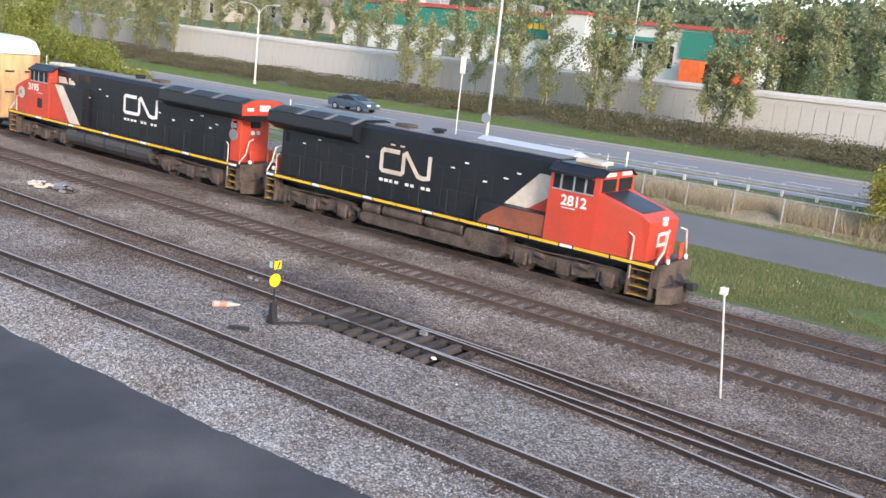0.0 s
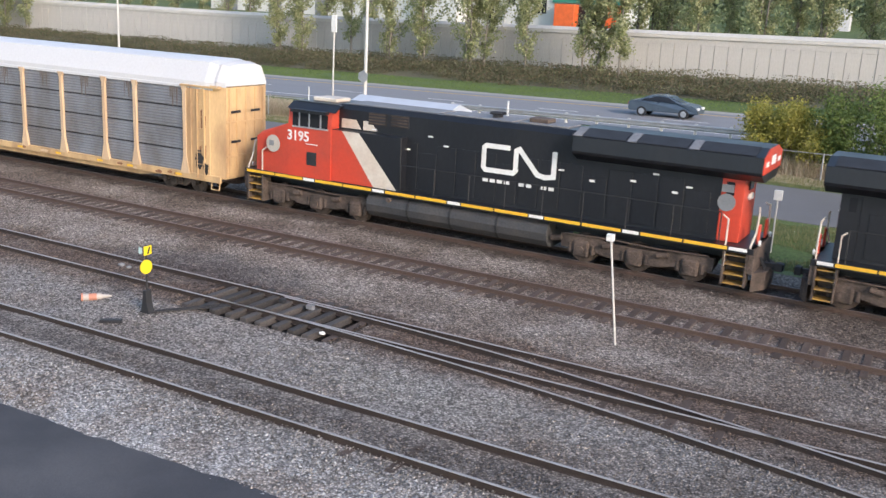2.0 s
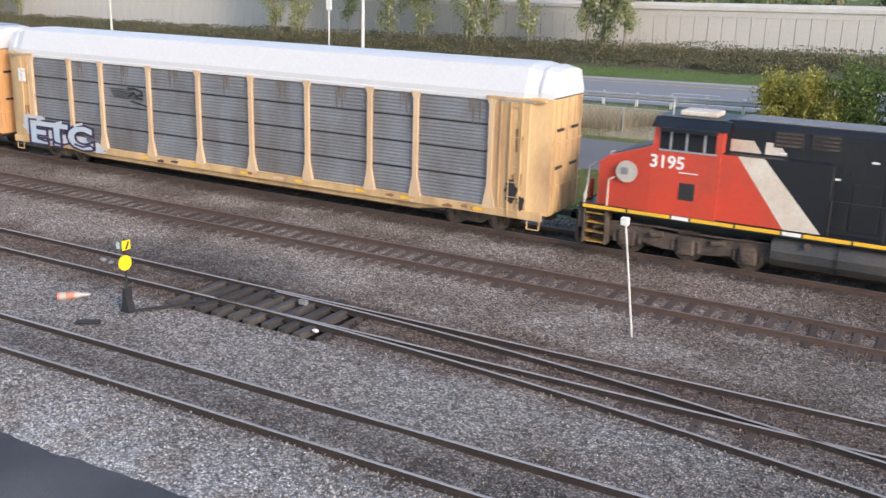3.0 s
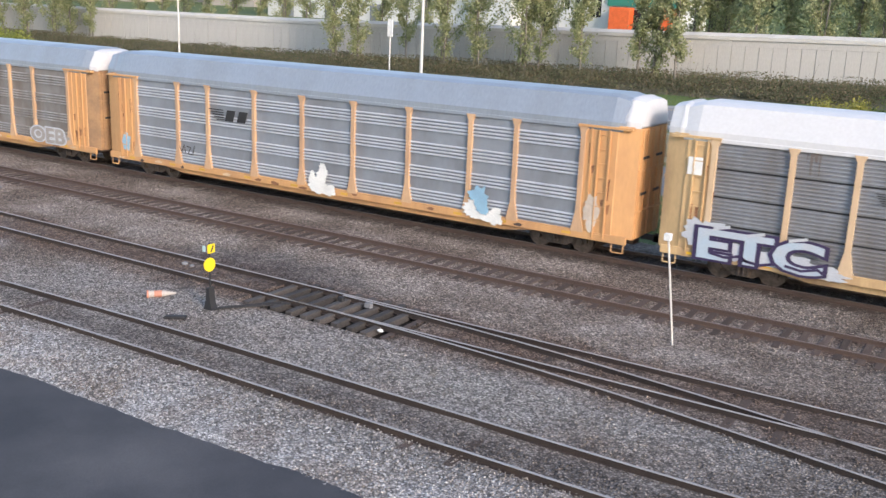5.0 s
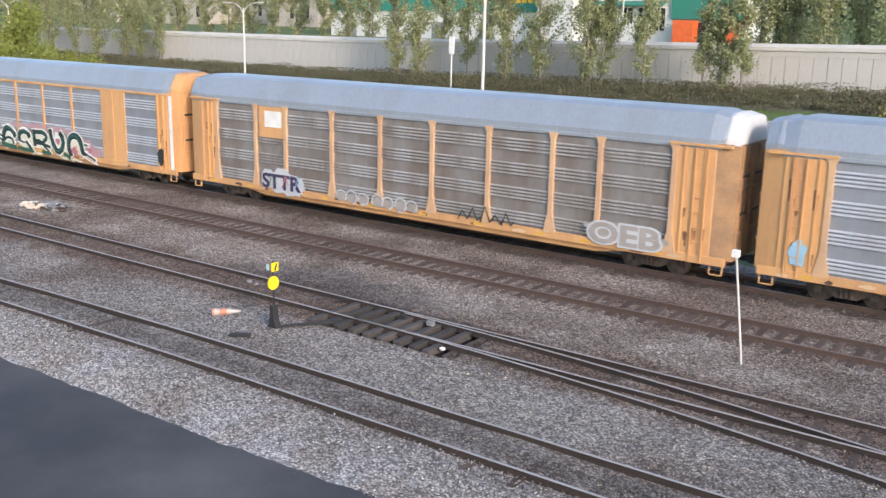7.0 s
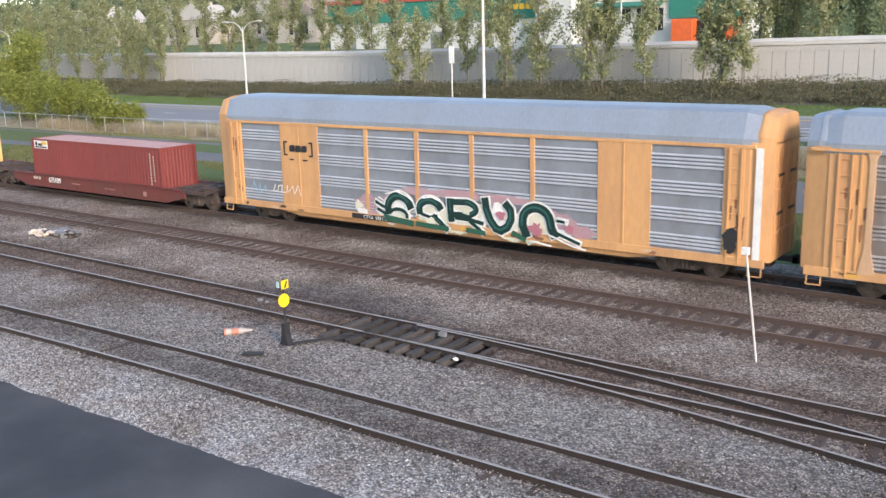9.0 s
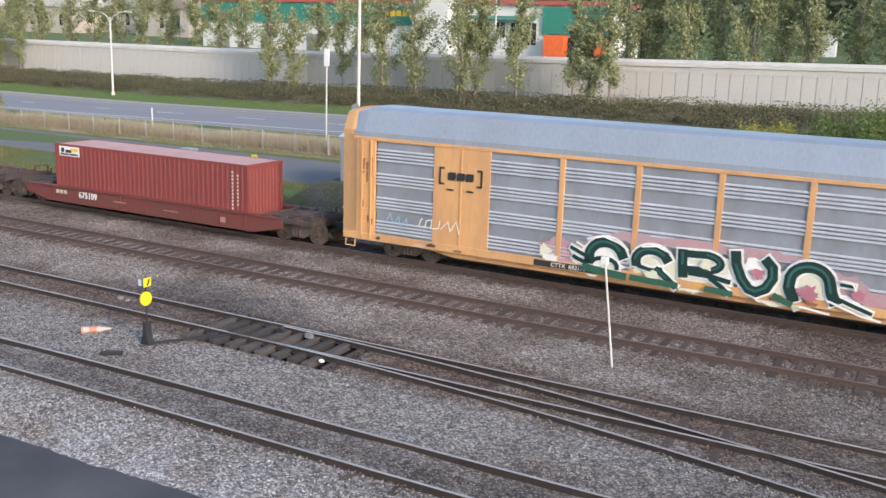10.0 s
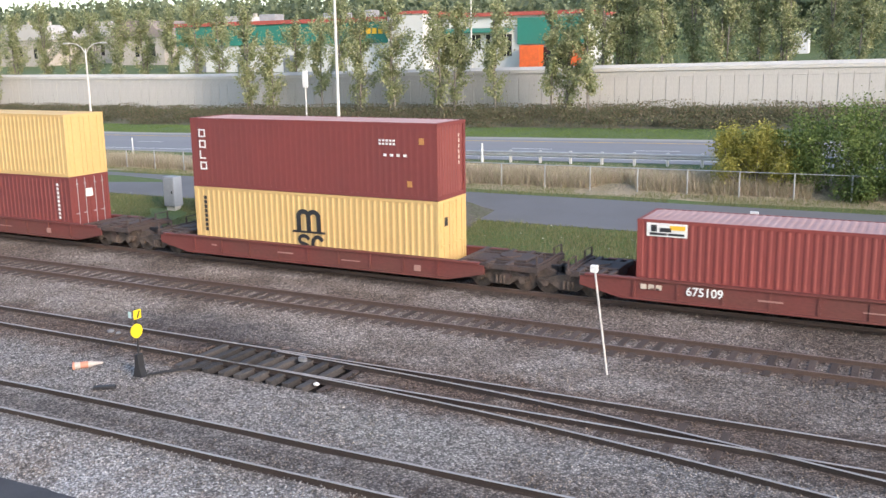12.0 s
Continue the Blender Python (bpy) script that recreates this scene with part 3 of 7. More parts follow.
def ladder(parent, x, y, z0, z1, material, w=0.42, n=8):
    bm = B()
    for dx in (0, w):
        box(bm, x + dx - 0.02, x + dx + 0.02, y - 0.06, y, z0, z1)
    for i in range(n):
        z = z0 + 0.15 + (z1 - z0 - 0.3) * i / (n - 1)
        box(bm, x, x + w, y - 0.05, y - 0.02, z - 0.015, z + 0.015)
    return part("ladder", bm, material, parent)


POST_PAINT = mat("chalky_post_paint", (0.58, 0.38, 0.225), 0.6, 0, 0.08, 1.1, 14, 0.05, (0.40, 0.25, 0.16), stretch=(1, 1, 0.3), tint_amount=0.7)
POST_PALE = mat("bleached_post_paint", (0.62, 0.46, 0.30), 0.65, 0, 0.08, 1.0, 10, 0.05, (0.46, 0.31, 0.19), stretch=(1, 1, 0.3), tint_amount=0.7)


def autorack(x, label, paint, screen, roof, cap, half_len=13.85, flush=False, end_paint=None, ribs=4, shift=0.0, tail_cap=None, grimy=False):
    t = vehicle("autorack", label, "autorack car", x)
    eave, top, L = 4.85, 6.04, half_len
    end_paint = end_paint or paint
    bm = B()  # solid dark block added for the shaded inside; it stops light
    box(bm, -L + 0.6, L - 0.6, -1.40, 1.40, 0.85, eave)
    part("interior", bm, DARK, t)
    # side sill and underframe
    bm = B()
    for s in (-1, 1):
        box(bm, -L + 0.15, L - 0.15, s * 1.5 - 0.06, s * 1.5 + 0.06, 0.72, 1.02, 0.015)
        prism(bm, [(-L + 3.6, 0.72), (-L + 5.2, 0.5), (L - 5.2, 0.5), (L - 3.6, 0.72)], "y", s * 1.32 - 0.05, s * 1.32 + 0.05)
    part("side_sill", bm, paint, t)
    bm = B()
    box(bm, -L + 0.2, L - 0.2, -1.3, 1.3, 0.78, 0.9)
    box(bm, -L + 0.3, L - 0.3, -0.3, 0.3, 0.5, 0.8, 0.02)
    part("underframe", bm, DECK, t)
    # roof
    part("roof", roof_shape(B(), -L + 0.55, L - 0.55, 1.5, eave, top), roof, t, "rounded galvanised roof sheets")
    if not flush:
        posts = [p + (shift if abs(p) < 11 else shift * 0.5) for p in (-11.9, -9.1, -7.1, -4.2, -1.4, 1.4, 4.2, 7.1, 9.1, 11.9)]
        bays = list(zip(posts[:-1], posts[1:]))
    else:
        bays = [(-11.9, -9.3), (-6.9, -4.05), (-4.05, -1.25), (-1.25, 1.55), (1.55, 4.4), (4.4, 7.2), (9.3, 11.95)]
        posts = (-4.05, -1.25, 1.55, 4.4)
    for a, b in bays:
        for s in (-1, 1):
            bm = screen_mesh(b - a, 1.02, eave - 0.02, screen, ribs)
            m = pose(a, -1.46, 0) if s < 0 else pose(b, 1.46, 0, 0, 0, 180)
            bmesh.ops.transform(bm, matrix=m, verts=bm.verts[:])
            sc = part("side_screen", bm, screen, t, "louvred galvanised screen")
            sc.data.materials.append({SCREEN: SKYLIT_LIP, SCREEN_OLD: SKYLIT_LIP_OLD, SCREEN_RIBBED: SKYLIT_RIB}[screen])
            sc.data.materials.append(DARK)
    for p in posts:
        bm = B()
        if flush:
            box(bm, p - 0.1, p + 0.1, -1.53, -1.45, 1.02, eave, 0.01)
        else:
            prism(bm, [(p - 0.26, 0.95), (p - 0.09, 1.75), (p - 0.09, eave - 0.25), (p - 0.2, eave - 0.02), (p + 0.2, eave - 0.02), (p + 0.09, eave - 0.25), (p + 0.09, 1.75), (p + 0.26, 0.95)], "y", -1.58, -1.46)
        part("post", bm, paint if flush else POST_PALE if paint is TAN else POST_PAINT, t)
    for p in posts:
        bm = B()
        box(bm, p - 0.6, p - 0.22, -1.568, -1.56, 0.81, 0.91)
        part("reflector", bm, YELLOW if paint is TAN else ORANGE_DULL, t, "small yellow reflective strip")
    bm = B()
    box(bm, -L + 0.6, L - 0.6, -1.54, -1.40, eave - 0.10, eave + 0.03, 0.01)
    box(bm, -L + 0.6, L - 0.6, 1.40, 1.54, eave - 0.10, eave + 0.03, 0.01)
    part("top_rail", bm, paint if flush else roof, t)
    # end bays and doors
    for s in (-1, 1):
        x0 = 11.95 if flush else abs(posts[-1] if s > 0 else posts[0])
        ends = sorted((s * x0, s * (L - 0.75)))
        bm = B()
        box(bm, ends[0], ends[1], 1.42, 1.53, 0.95, eave, 0.015)
        part("end_panel", bm, end_paint, t)
        bm = B()
        box(bm, ends[0], ends[1], -1.53, -1.42, 0.95, eave, 0.015)
        for k in (0.25, 0.75):
            xx = ends[0] + (ends[1] - ends[0]) * k
            box(bm, xx - 0.03, xx + 0.03, -1.57, -1.53, 1.0, eave - 0.05)
        part("end_panel", bm, end_paint, t)
        bm = B()
        xa, xb = s * (L - 0.75), s * L
        prism(bm, [(xa, -1.5), (xb, -1.32), (xb, 1.32), (xa, 1.5)] if s > 0 else [(xb, -1.32), (xa, -1.5), (xa, 1.5), (xb, 1.32)], "z", 0.9, eave + 0.1)
        # the front door can take a dirty paint darkened to stand for shade
        door_paint = SHADED_DIRT if grimy and s > 0 else end_paint
        e = part("end_door", bm, door_paint, t, "dirty brown end door darkened for shade" if grimy and s > 0 else "folded end door with vertical ribs")
        bm = B()
        for y in (-1.1, -0.6, 0, 0.6, 1.1):
            box(bm, min(xb, xb + s * 0.05), max(xb, xb + s * 0.05), y - 0.06, y + 0.06, 0.95, eave)
        for z in (1.9, 3.4):
            box(bm, min(xb, xb + s * 0.06), max(xb, xb + s * 0.06), -1.3, 1.3, z - 0.04, z + 0.04)
        part("door_rib", bm, door_paint, e)
        # roof cap over the end
        bm = roof_shape(B(), min(xa - s * 0.15, xb), max(xa - s * 0.15, xb), 1.42, eave + 0.06, top - 0.05)
        part("end_cap", bm, tail_cap if tail_cap and s < 0 else cap, t, "pale end cap under the roof edge")
        if not flush:
            bm = B()
            box(bm, min(s * (x0 - 0.2), s * (L - 0.2)), max(s * (x0 - 0.2), s * (L - 0.2)), -1.62, -1.42, eave - 0.02, eave + 0.06)
            part("gutter", bm, paint, t)
        ladder(t, s * (L - 1.25) - 0.2, -1.54, 0.8, eave - 0.1, paint)
        bm = B()
        tube(bm, [(s * (L - 0.25), -1.45, 0.9), (s * (L - 0.25), -1.5, 0.4), (s * (L - 0.7), -1.5, 0.4), (s * (L - 0.7), -1.45, 0.9)], 0.025)
        part("stirrup", bm, paint, t)
        coupler(t, s * (L - 0.15), s)
        car_truck(t, s * (L - 3.0))
    # rusty splashes, worn patches and pale scuffs along the sill and the end panels
    rnd = random.Random(int(-x))
    for i in range(14):
        xx, w = rnd.uniform(-L + 0.6, L - 1.6), rnd.uniform(0.15, 0.6)
        z0 = rnd.uniform(0.74, 0.86)
        bm = B()
        prism(bm, [(xx, z0), (xx + w * 0.8, z0 - 0.01), (xx + w, z0 + 0.08), (xx + w * 0.5, z0 + rnd.uniform(0.10, 0.15)), (xx - 0.05, z0 + 0.06)], "y", -1.565, -1.558)
        part("sill_wear", bm, (RUST, RUST, POST_PALE, DECK)[i % 4], t)
    for sgn in (-1, 1):
        for i in range(6):
            xx, z0, h = sgn * rnd.uniform(12.1, L - 0.9), rnd.uniform(1.1, 3.6), rnd.uniform(0.25, 0.9)
            bm = B()
            prism(bm, [(xx, z0), (xx + 0.06, z0 + 0.05), (xx + 0.09, z0 + h), (xx - 0.03, z0 + h * 0.9)], "y", -1.536, -1.53)
            part("rust_streak", bm, RUST, t, "thin rust streak")
    return t


RUST = mat("dry_rust", (0.26, 0.125, 0.065), 0.85, 0, 0.2, 2, 14, 0.1, (0.17, 0.085, 0.05))
# dirty end paint, with the shade between close-coupled cars mixed into its colour
SHADED_DIRT = mat("shaded_dirty_end_paint", (0.38, 0.225, 0.115), 0.75, 0, 0.1, 1.0, 9, 0.05, (0.20, 0.13, 0.085), tint_amount=0.9)
ORANGE_DULL = plain("dull_amber_strip", (0.62, 0.36, 0.06), 0.6)
AR = [
    autorack(-72.25, "weathered tan autorack with a white roof and sprayed lettering", TAN, SCREEN_RIBBED, ROOF_WHITE, ROOF_WHITE, shift=-0.5),
    autorack(-101.15, "orange autorack with galvanised screens and a silver roof", ORANGE, SCREEN, ROOF, ROOF_WHITE, 14.05, shift=0.15, tail_cap=ROOF),
    autorack(-130.05, "brown-stained autorack with a white end cap and faded sprayed marks", ORANGE, SCREEN_OLD, ROOF, ROOF_WHITE, 14.05, shift=-0.15, tail_cap=ROOF, grimy=True),
    autorack(-158.7, "yellow autorack with flush panels and a large green graffito", ORANGE, SCREEN, ROOF, ORANGE, 13.6, True),
]


# ---- well cars and containers ----
def corrugated(bm, x0, x1, y, z0, z1, face, pitch=0.28, depth=0.036):
    """A container side: trapezoid corrugation along x; face -1 looks to -y."""
    n = int((x1 - x0) / pitch)
    p = (x1 - x0) / n
    cols = []
    for i in range(n):
        for dx, d in ((0.0, 0), (0.26, 0), (0.42, depth), (0.84, depth)):
            cols.append((x0 + (i + dx) * p, y - face * d))
    cols.append((x1, y))
    lo = [bm.verts.new((x, yy, z0)) for x, yy in cols]
    hi = [bm.verts.new((x, yy, z1)) for x, yy in cols]
    for i in range(len(cols) - 1):
        bm.faces.new((lo[i], lo[i + 1], hi[i + 1], hi[i]))
    return bm


def container(x, z, h, label, paint, top, name="shipping_container", depth=0.028, doors=True):
    t = vehicle(name, label, "container", x)
    L, W = 6.095, 1.22
    bm = B()
    corrugated(bm, -L + 0.12, L - 0.12, -W + 0.01, z + 0.14, z + h - 0.1, -1, 0.28, depth)
    corrugated(bm, -L + 0.12, L - 0.12, W - 0.01, z + 0.14, z + h - 0.1, 1, 0.28, depth)
    bmesh.ops.recalc_face_normals(bm, faces=bm.faces[:])
    part("side_wall", bm, paint, t)
    bm = B()
    box(bm, -L + 0.06, L - 0.06, -W + 0.055, W - 0.055, z + h - 0.06, z + h - 0.02)
    prof = []
    for i in range(44):
        xx = -L + 0.2 + i * (2 * L - 0.4) / 44
        prof += [(xx, z + h - 0.022), (xx + 0.08, z + h - 0.022), (xx + 0.11, z + h - 0.006), (xx + 0.22, z + h - 0.006)]
    prism(bm, prof + [(L - 0.2, z + h - 0.022), (L - 0.2, z + h - 0.05), (-L + 0.2, z + h - 0.05)], "y", -W + 0.09, W - 0.09)
    part("roof_panel", bm, top, t, "corrugated roof sheet")
    bm = B()
    for s in (-1, 1):
        box(bm, -L + 0.1, L - 0.1, s * (W - 0.04) - 0.03, s * (W - 0.04) + 0.03, z + h - 0.12, z + h)
        box(bm, -L + 0.1, L - 0.1, s * (W - 0.04) - 0.03, s * (W - 0.04) + 0.03, z, z + 0.16)
        for e in (-1, 1):
            box(bm, e * (L - 0.07) - 0.06, e * (L - 0.07) + 0.06, s * (W - 0.08) - 0.075, s * (W - 0.08) + 0.075, z + 0.1, z + h - 0.1)
        box(bm, s * (L - 0.06) - 0.05, s * (L - 0.06) + 0.05, -W + 0.1, W - 0.1, z + h - 0.14, z + h)
        box(bm, s * (L - 0.06) - 0.05, s * (L - 0.06) + 0.05, -W + 0.1, W - 0.1, z, z + 0.16)
    part("frame", bm, paint, t)
    for s in (-1, 1):
        for e in (-1, 1):
            for zz in (z, z + h - 0.118):
                bm = B()
                box(bm, e * (L - 0.085) - 0.09, e * (L - 0.085) + 0.09, s * (W - 0.078) - 0.082, s * (W - 0.078) + 0.082, zz, zz + 0.118, 0.01)
                part("corner_casting", bm, paint, t)
    # closed front end, doors at the end that looks ahead
    bm = B()
    box(bm, -L + 0.03, -L + 0.07, -W + 0.1, W - 0.1, z + 0.1, z + h - 0.1)
    part("end_wall", bm, paint, t)
    if not doors:  # the closed end: pressed corrugation between the posts
        bm = B()
        box(bm, L - 0.10, L - 0.07, -W + 0.1, W - 0.1, z + 0.1, z + h - 0.1)
        wall = part("end_wall", bm, paint, t)
        for k in range(9):
            y0 = -W + 0.22 + k * 0.225
            bm = B()
            prism(bm, [(L - 0.07, y0), (L - 0.035, y0 + 0.04), (L - 0.035, y0 + 0.13), (L - 0.07, y0 + 0.17)], "z", z + 0.16, z + h - 0.14)
            part("end_rib", bm, paint, wall)
    for s in (-1, 1) if doors else ():
        bm = B()
        y0, y1 = sorted((s * 0.01, s * (W - 0.14)))
        box(bm, L - 0.08, L - 0.03, y0, y1, z + 0.15, z + h - 0.13, 0.008)
        for k in range(4):
            zz = z + 0.35 + k * (h - 0.75) / 3.4
            box(bm, L - 0.03, L - 0.015, y0 + 0.08, y1 - 0.08, zz, zz + (h - 0.75) / 5)
        d = part("door", bm, paint, t)
        bm = B()
        for f in (0.3, 0.75):
            y = y0 + (y1 - y0) * f
            cyl(bm, (L, y, z + 0.12), (L, y, z + h - 0.1), 0.018, 6)
            for zz in (0.35, h - 0.4):
                box(bm, L - 0.02, L + 0.03, y - 0.05, y + 0.05, z + zz, z + zz + 0.06)
            box(bm, L, L + 0.03, y - 0.2, y, z + 1.05, z + 1.09)
        part("lock_rod", bm, paint if paint is CONT_YELLOW else SILVER, d, "upright lock rods")
    return t


def well_car(x, label, left, right, box_mid):
    """A single well: deep side sills, end decks over the trucks, cross beams."""
    t = vehicle("well_car", label, "well car", x)
    m = box_mid
    w0, w1 = m - 6.9, m + 6.9
    for s in (-1, 1):
        bm = B()
        y = s * 1.36
        prism(bm, [(w0 - 1.2, 0.95), (w0 - 1.2, 0.62), (w0 + 0.25, 0.30), (w1 - 0.25, 0.30), (w1 + 1.2, 0.62), (w1 + 1.2, 0.95), (w1 - 0.2, 1.03), (w0 + 0.2, 1.03)], "y", y - 0.05, y + 0.05)
        box(bm, w0 - 1.0, w1 + 1.0, y - 0.12, y + 0.12, 0.99, 1.06, 0.01)
        box(bm, w0 + 0.3, w1 - 0.3, y - 0.09, y + 0.09, 0.28, 0.36, 0.01)
        for i in range(9):
            xx = w0 + 0.8 + i * (w1 - w0 - 1.6) / 8
            box(bm, xx - 0.04, xx + 0.04, y - 0.09, y + 0.09, 0.34, 1.0)
        part("side_sill", bm, WELL, t)
    for i in range(5):
        bm = B()
        xx = w0 + 0.6 + i * (w1 - w0 - 1.2) / 4
        box(bm, xx - 0.25, xx + 0.25, -1.32, 1.32, 0.28, 0.36)
        part("floor_beam", bm, DECK, t)
    for e, s, wx in ((left, -1, w0), (right, 1, w1)):
        bm = B()
        a, b = sorted((e, wx))
        box(bm, a, b, -0.55, 0.55, 0.72, 1.02, 0.02)
        xm = (a + b) / 2
        dk = part("end_deck", bm, DECK, t, "dark rusty end deck of open beams")
        for y in (-1.3, -0.75, 0.75, 1.3):
            bm = B()
            box(bm, a + 0.2, b, y - 0.07, y + 0.07, 0.86, 1.04)
            part("deck_beam", bm, DECK, dk)
        for xx in (a + 0.15, xm - 0.4, xm + 0.4, b - 0.1):
            bm = B()
            box(bm, xx - 0.09, xx + 0.09, -1.4, 1.4, 0.9, 1.08, 0.01)
            part("cross_beam", bm, DECK, dk)
        bm = B()
        box(bm, xm - 0.5, xm + 0.9, -0.62, 0.62, 1.02, 1.12, 0.02)
        part("deck_plate", bm, DECK, dk)
        bm = B()
        cyl(bm, (xm, 0, 1.1), (xm, 0, 1.17), 0.42, 16)
        part("brake_wheel", bm, DECK, dk)
        bm = B()
        ex = e - s * 0.12
        box(bm, min(ex, ex + s * 0.06), max(ex, ex + s * 0.06), -1.35, 1.35, 1.1, 1.16)
        for y in (-1.3, -0.5, 0.5, 1.3):
            box(bm, ex - 0.02, ex + 0.04, y - 0.025, y + 0.025, 0.75, 1.45)
        tube(bm, [(ex, -1.3, 1.45), (ex, -0.5, 1.45)], 0.02)
        tube(bm, [(ex, 0.5, 1.45), (ex, 1.3, 1.45)], 0.02)
        part("grab_rail", bm, DECK, t)
        bm = B()
        cyl(bm, (xm + s * 0.3, -1.15, 0.62), (xm + s * 0.3, -0.7, 0.62), 0.2, 12)
        part("brake_cylinder", bm, DECK, t)
        coupler(t, e - s * 0.1, s)
        car_truck(t, wx + s * 1.75)
    return t


WA = well_car(-183.4, "oxide-red well car carrying one container", -8.8, 9.6, -0.1)
WB = well_car(-203.0, "oxide-red well car carrying two stacked containers", -8.9, 9.8, -0.5)
WC = well_car(-223.6, "dark red well car carrying two stacked containers", -9.5, 10.0, 0.1)
CA = container(-183.5, 0.42, 2.70, "rust-red corrugated container in a well car", CONT_RED2, CONT_TOP, depth=0.022, doors=False)
CB = container(-203.5, 0.38, 2.86, "sand-yellow container below a dark red one", CONT_YELLOW, CONT_YELLOW)
CB2 = container(-203.5, 3.26, 2.98, "brown-red container stacked on a yellow one", CONT_RED, CONT_TOP, depth=0.007, doors=False)
CC = container(-223.5, 0.38, 2.86, "dark red container with a white door placard", CONT_RED, CONT_TOP)
container(-223.5, 3.26, 2.98, "sand-yellow container stacked on a dark red one", CONT_YELLOW, CONT_YELLOW)


# ---- locomotives ----
def logo_band(parent, x0, x1, z0, z1, y, material):
    """The railway's mark: one continuous rounded band, as a plain shape."""
    h, w = z1 - z0, x1 - x0
    s = h * 0.17
    bm = B()
    a, b = z0 + s / 2, z1 - s / 2
    xm = x0 + w * 0.46
    pts = [(xm - w * 0.10, b), (x0 + s, b), (x0 + s / 2, b - s / 2), (x0 + s / 2, a + s / 2), (x0 + s, a), (xm - s * 0.4, a), (xm + s * 0.1, a + s / 2), (xm + s * 0.1, b - s * 0.4), (xm + s * 0.8, b), (x1 - w * 0.24, a + s * 0.3), (x1 - w * 0.14, a), (x1 - s / 2, a + s * 0.3), (x1 - s / 2, b)]
    stroke(bm, pts, s, y, 0.01)
    part("painted_mark", bm, material, parent, "white band-shaped railway mark")


def locomotive(x, d, label, number, side_top, tank_style, nose_stretch=1.0, tail_stretch=1.0):
    """A six-axle wide-cab diesel. d: +1 with its cab to the east, -1 to the west; its near side looks to -y."""
    t = vehicle("locomotive", label, "locomotive", x)

    def bx(bm, a0, a1, y0, y1, z0, z1, bevel=0.0):
        p, q = sorted((d * a0, d * a1))
        return box(bm, p, q, y0, y1, z0, z1, bevel)

    def poly(bm, pts, y0, y1):
        return prism(bm, [(d * a, z) for a, z in pts], "y", y0, y1)

    zt = side_top
    # frame and walkway
    bm = B()
    bx(bm, -10.5, 10.3, -1.5, 1.5, 1.42, 1.62, 0.01)
    bx(bm, -10.3, 10.1, -0.55, 0.55, 1.0, 1.45)
    part("walkway", bm, BLACK, t)
    # stripe along the walkway edge, in dashes of yellow and white
    a = -10.3
    k = 0
    while a < 9.9:
        w = 1.35 if k % 3 else 0.55
        bars("edge_stripe", [(min(d * a, d * (a + w)), max(d * a, d * (a + w)), 1.485, 1.60, -1.502)], YELLOW if k % 3 else WHITE, t)
        a += w + 0.06
        k += 1
    # long hood
    bm = B()
    prism(bm, [(-0.95, 1.62), (-0.95, 4.55), (-0.78, 4.74), (0.78, 4.74), (0.95, 4.55), (0.95, 1.62)], "x", *sorted((d * -9.2, d * 6.05)))
    hood = part("hood", bm, BLACK, t, "dusty black engine hood")
    for i in range(14):  # hood doors
        aa = -8.9 + i * 0.86
        bm = B()
        bx(bm, aa, aa + 0.80, -0.972, -0.95, 1.75, 3.55 if i % 4 else 3.2, 0.008)
        part("hood_door", bm, BLACK, hood)
    for i, aa in enumerate((-8.3, -7.2, -4.9, -3.9, 0.9, 1.6, 2.6, 3.6, 4.2)):
        bm = B()
        bx(bm, aa, aa + 0.2, -0.99, -0.972, 3.25 + 0.3 * (i % 3), 3.31 + 0.3 * (i % 3))
        part("door_placard", bm, WHITE, hood, "small white placard")
    # roof hatches
    bm = B()
    bx(bm, -3.8, -1.8, -0.62, 0.62, 4.74, 4.80, 0.01)
    bx(bm, -1.6, 1.4, -0.7, 0.7, 4.74, 4.79, 0.01)
    bx(bm, 1.6, 5.8, -0.7, 0.7, 4.74, 4.78, 0.01)
    part("roof_hatch", bm, HATCH, t, "grey worn roof hatches")
    bm = B()
    bx(bm, -2.9, -2.1, -0.35, 0.35, 4.8, 4.95, 0.03)
    part("exhaust_stack", bm, TRUCK, t, "rusty exhaust stack")
    bm = B()
    for yy in (-0.16, 0, 0.16):
        cyl(bm, (d * -0.9, yy, 4.95), (d * -0.4, yy, 4.95), 0.055, 8)
    bx(bm, -0.75, -0.55, -0.25, 0.25, 4.79, 4.9)
    part("air_horn", bm, DARK, t)
    # radiator wing at the rear
    bm = B()
    prism(bm, [(-1.5, 4.02), (-1.55, 4.12), (-1.5, 4.62), (-0.7, 4.86), (0.7, 4.86), (1.5, 4.62), (1.55, 4.12), (1.5, 4.02), (0.95, 3.75), (-0.95, 3.75)], "x", *sorted((d * -10.45, d * -4.35)))
    part("radiator_wing", bm, BLACK, t, "flared black radiator section")
    for a0, a1 in ((-10.2, -8.5), (-8.1, -6.5), (-6.1, -4.6)):
        bm = B()
        p, q = sorted((d * a0, d * a1))
        prism(bm, [(-1.46, 4.648), (-0.72, 4.866), (-0.72, 4.88), (-1.46, 4.66)], "x", p, q)
        part("radiator_grille", bm, DARK, t)
    for aa in (-8.3, -6.3, -4.45):
        bm = B()
        p, q = sorted((d * (aa - 0.17), d * (aa + 0.13)))
        prism(bm, [(-1.48, 4.645), (-0.72, 4.869), (-0.72, 4.886), (-1.48, 4.665)], "x", p, q)
        part("grille_frame", bm, HATCH, t)
    # rear wall in red under the wing
    bm = B()
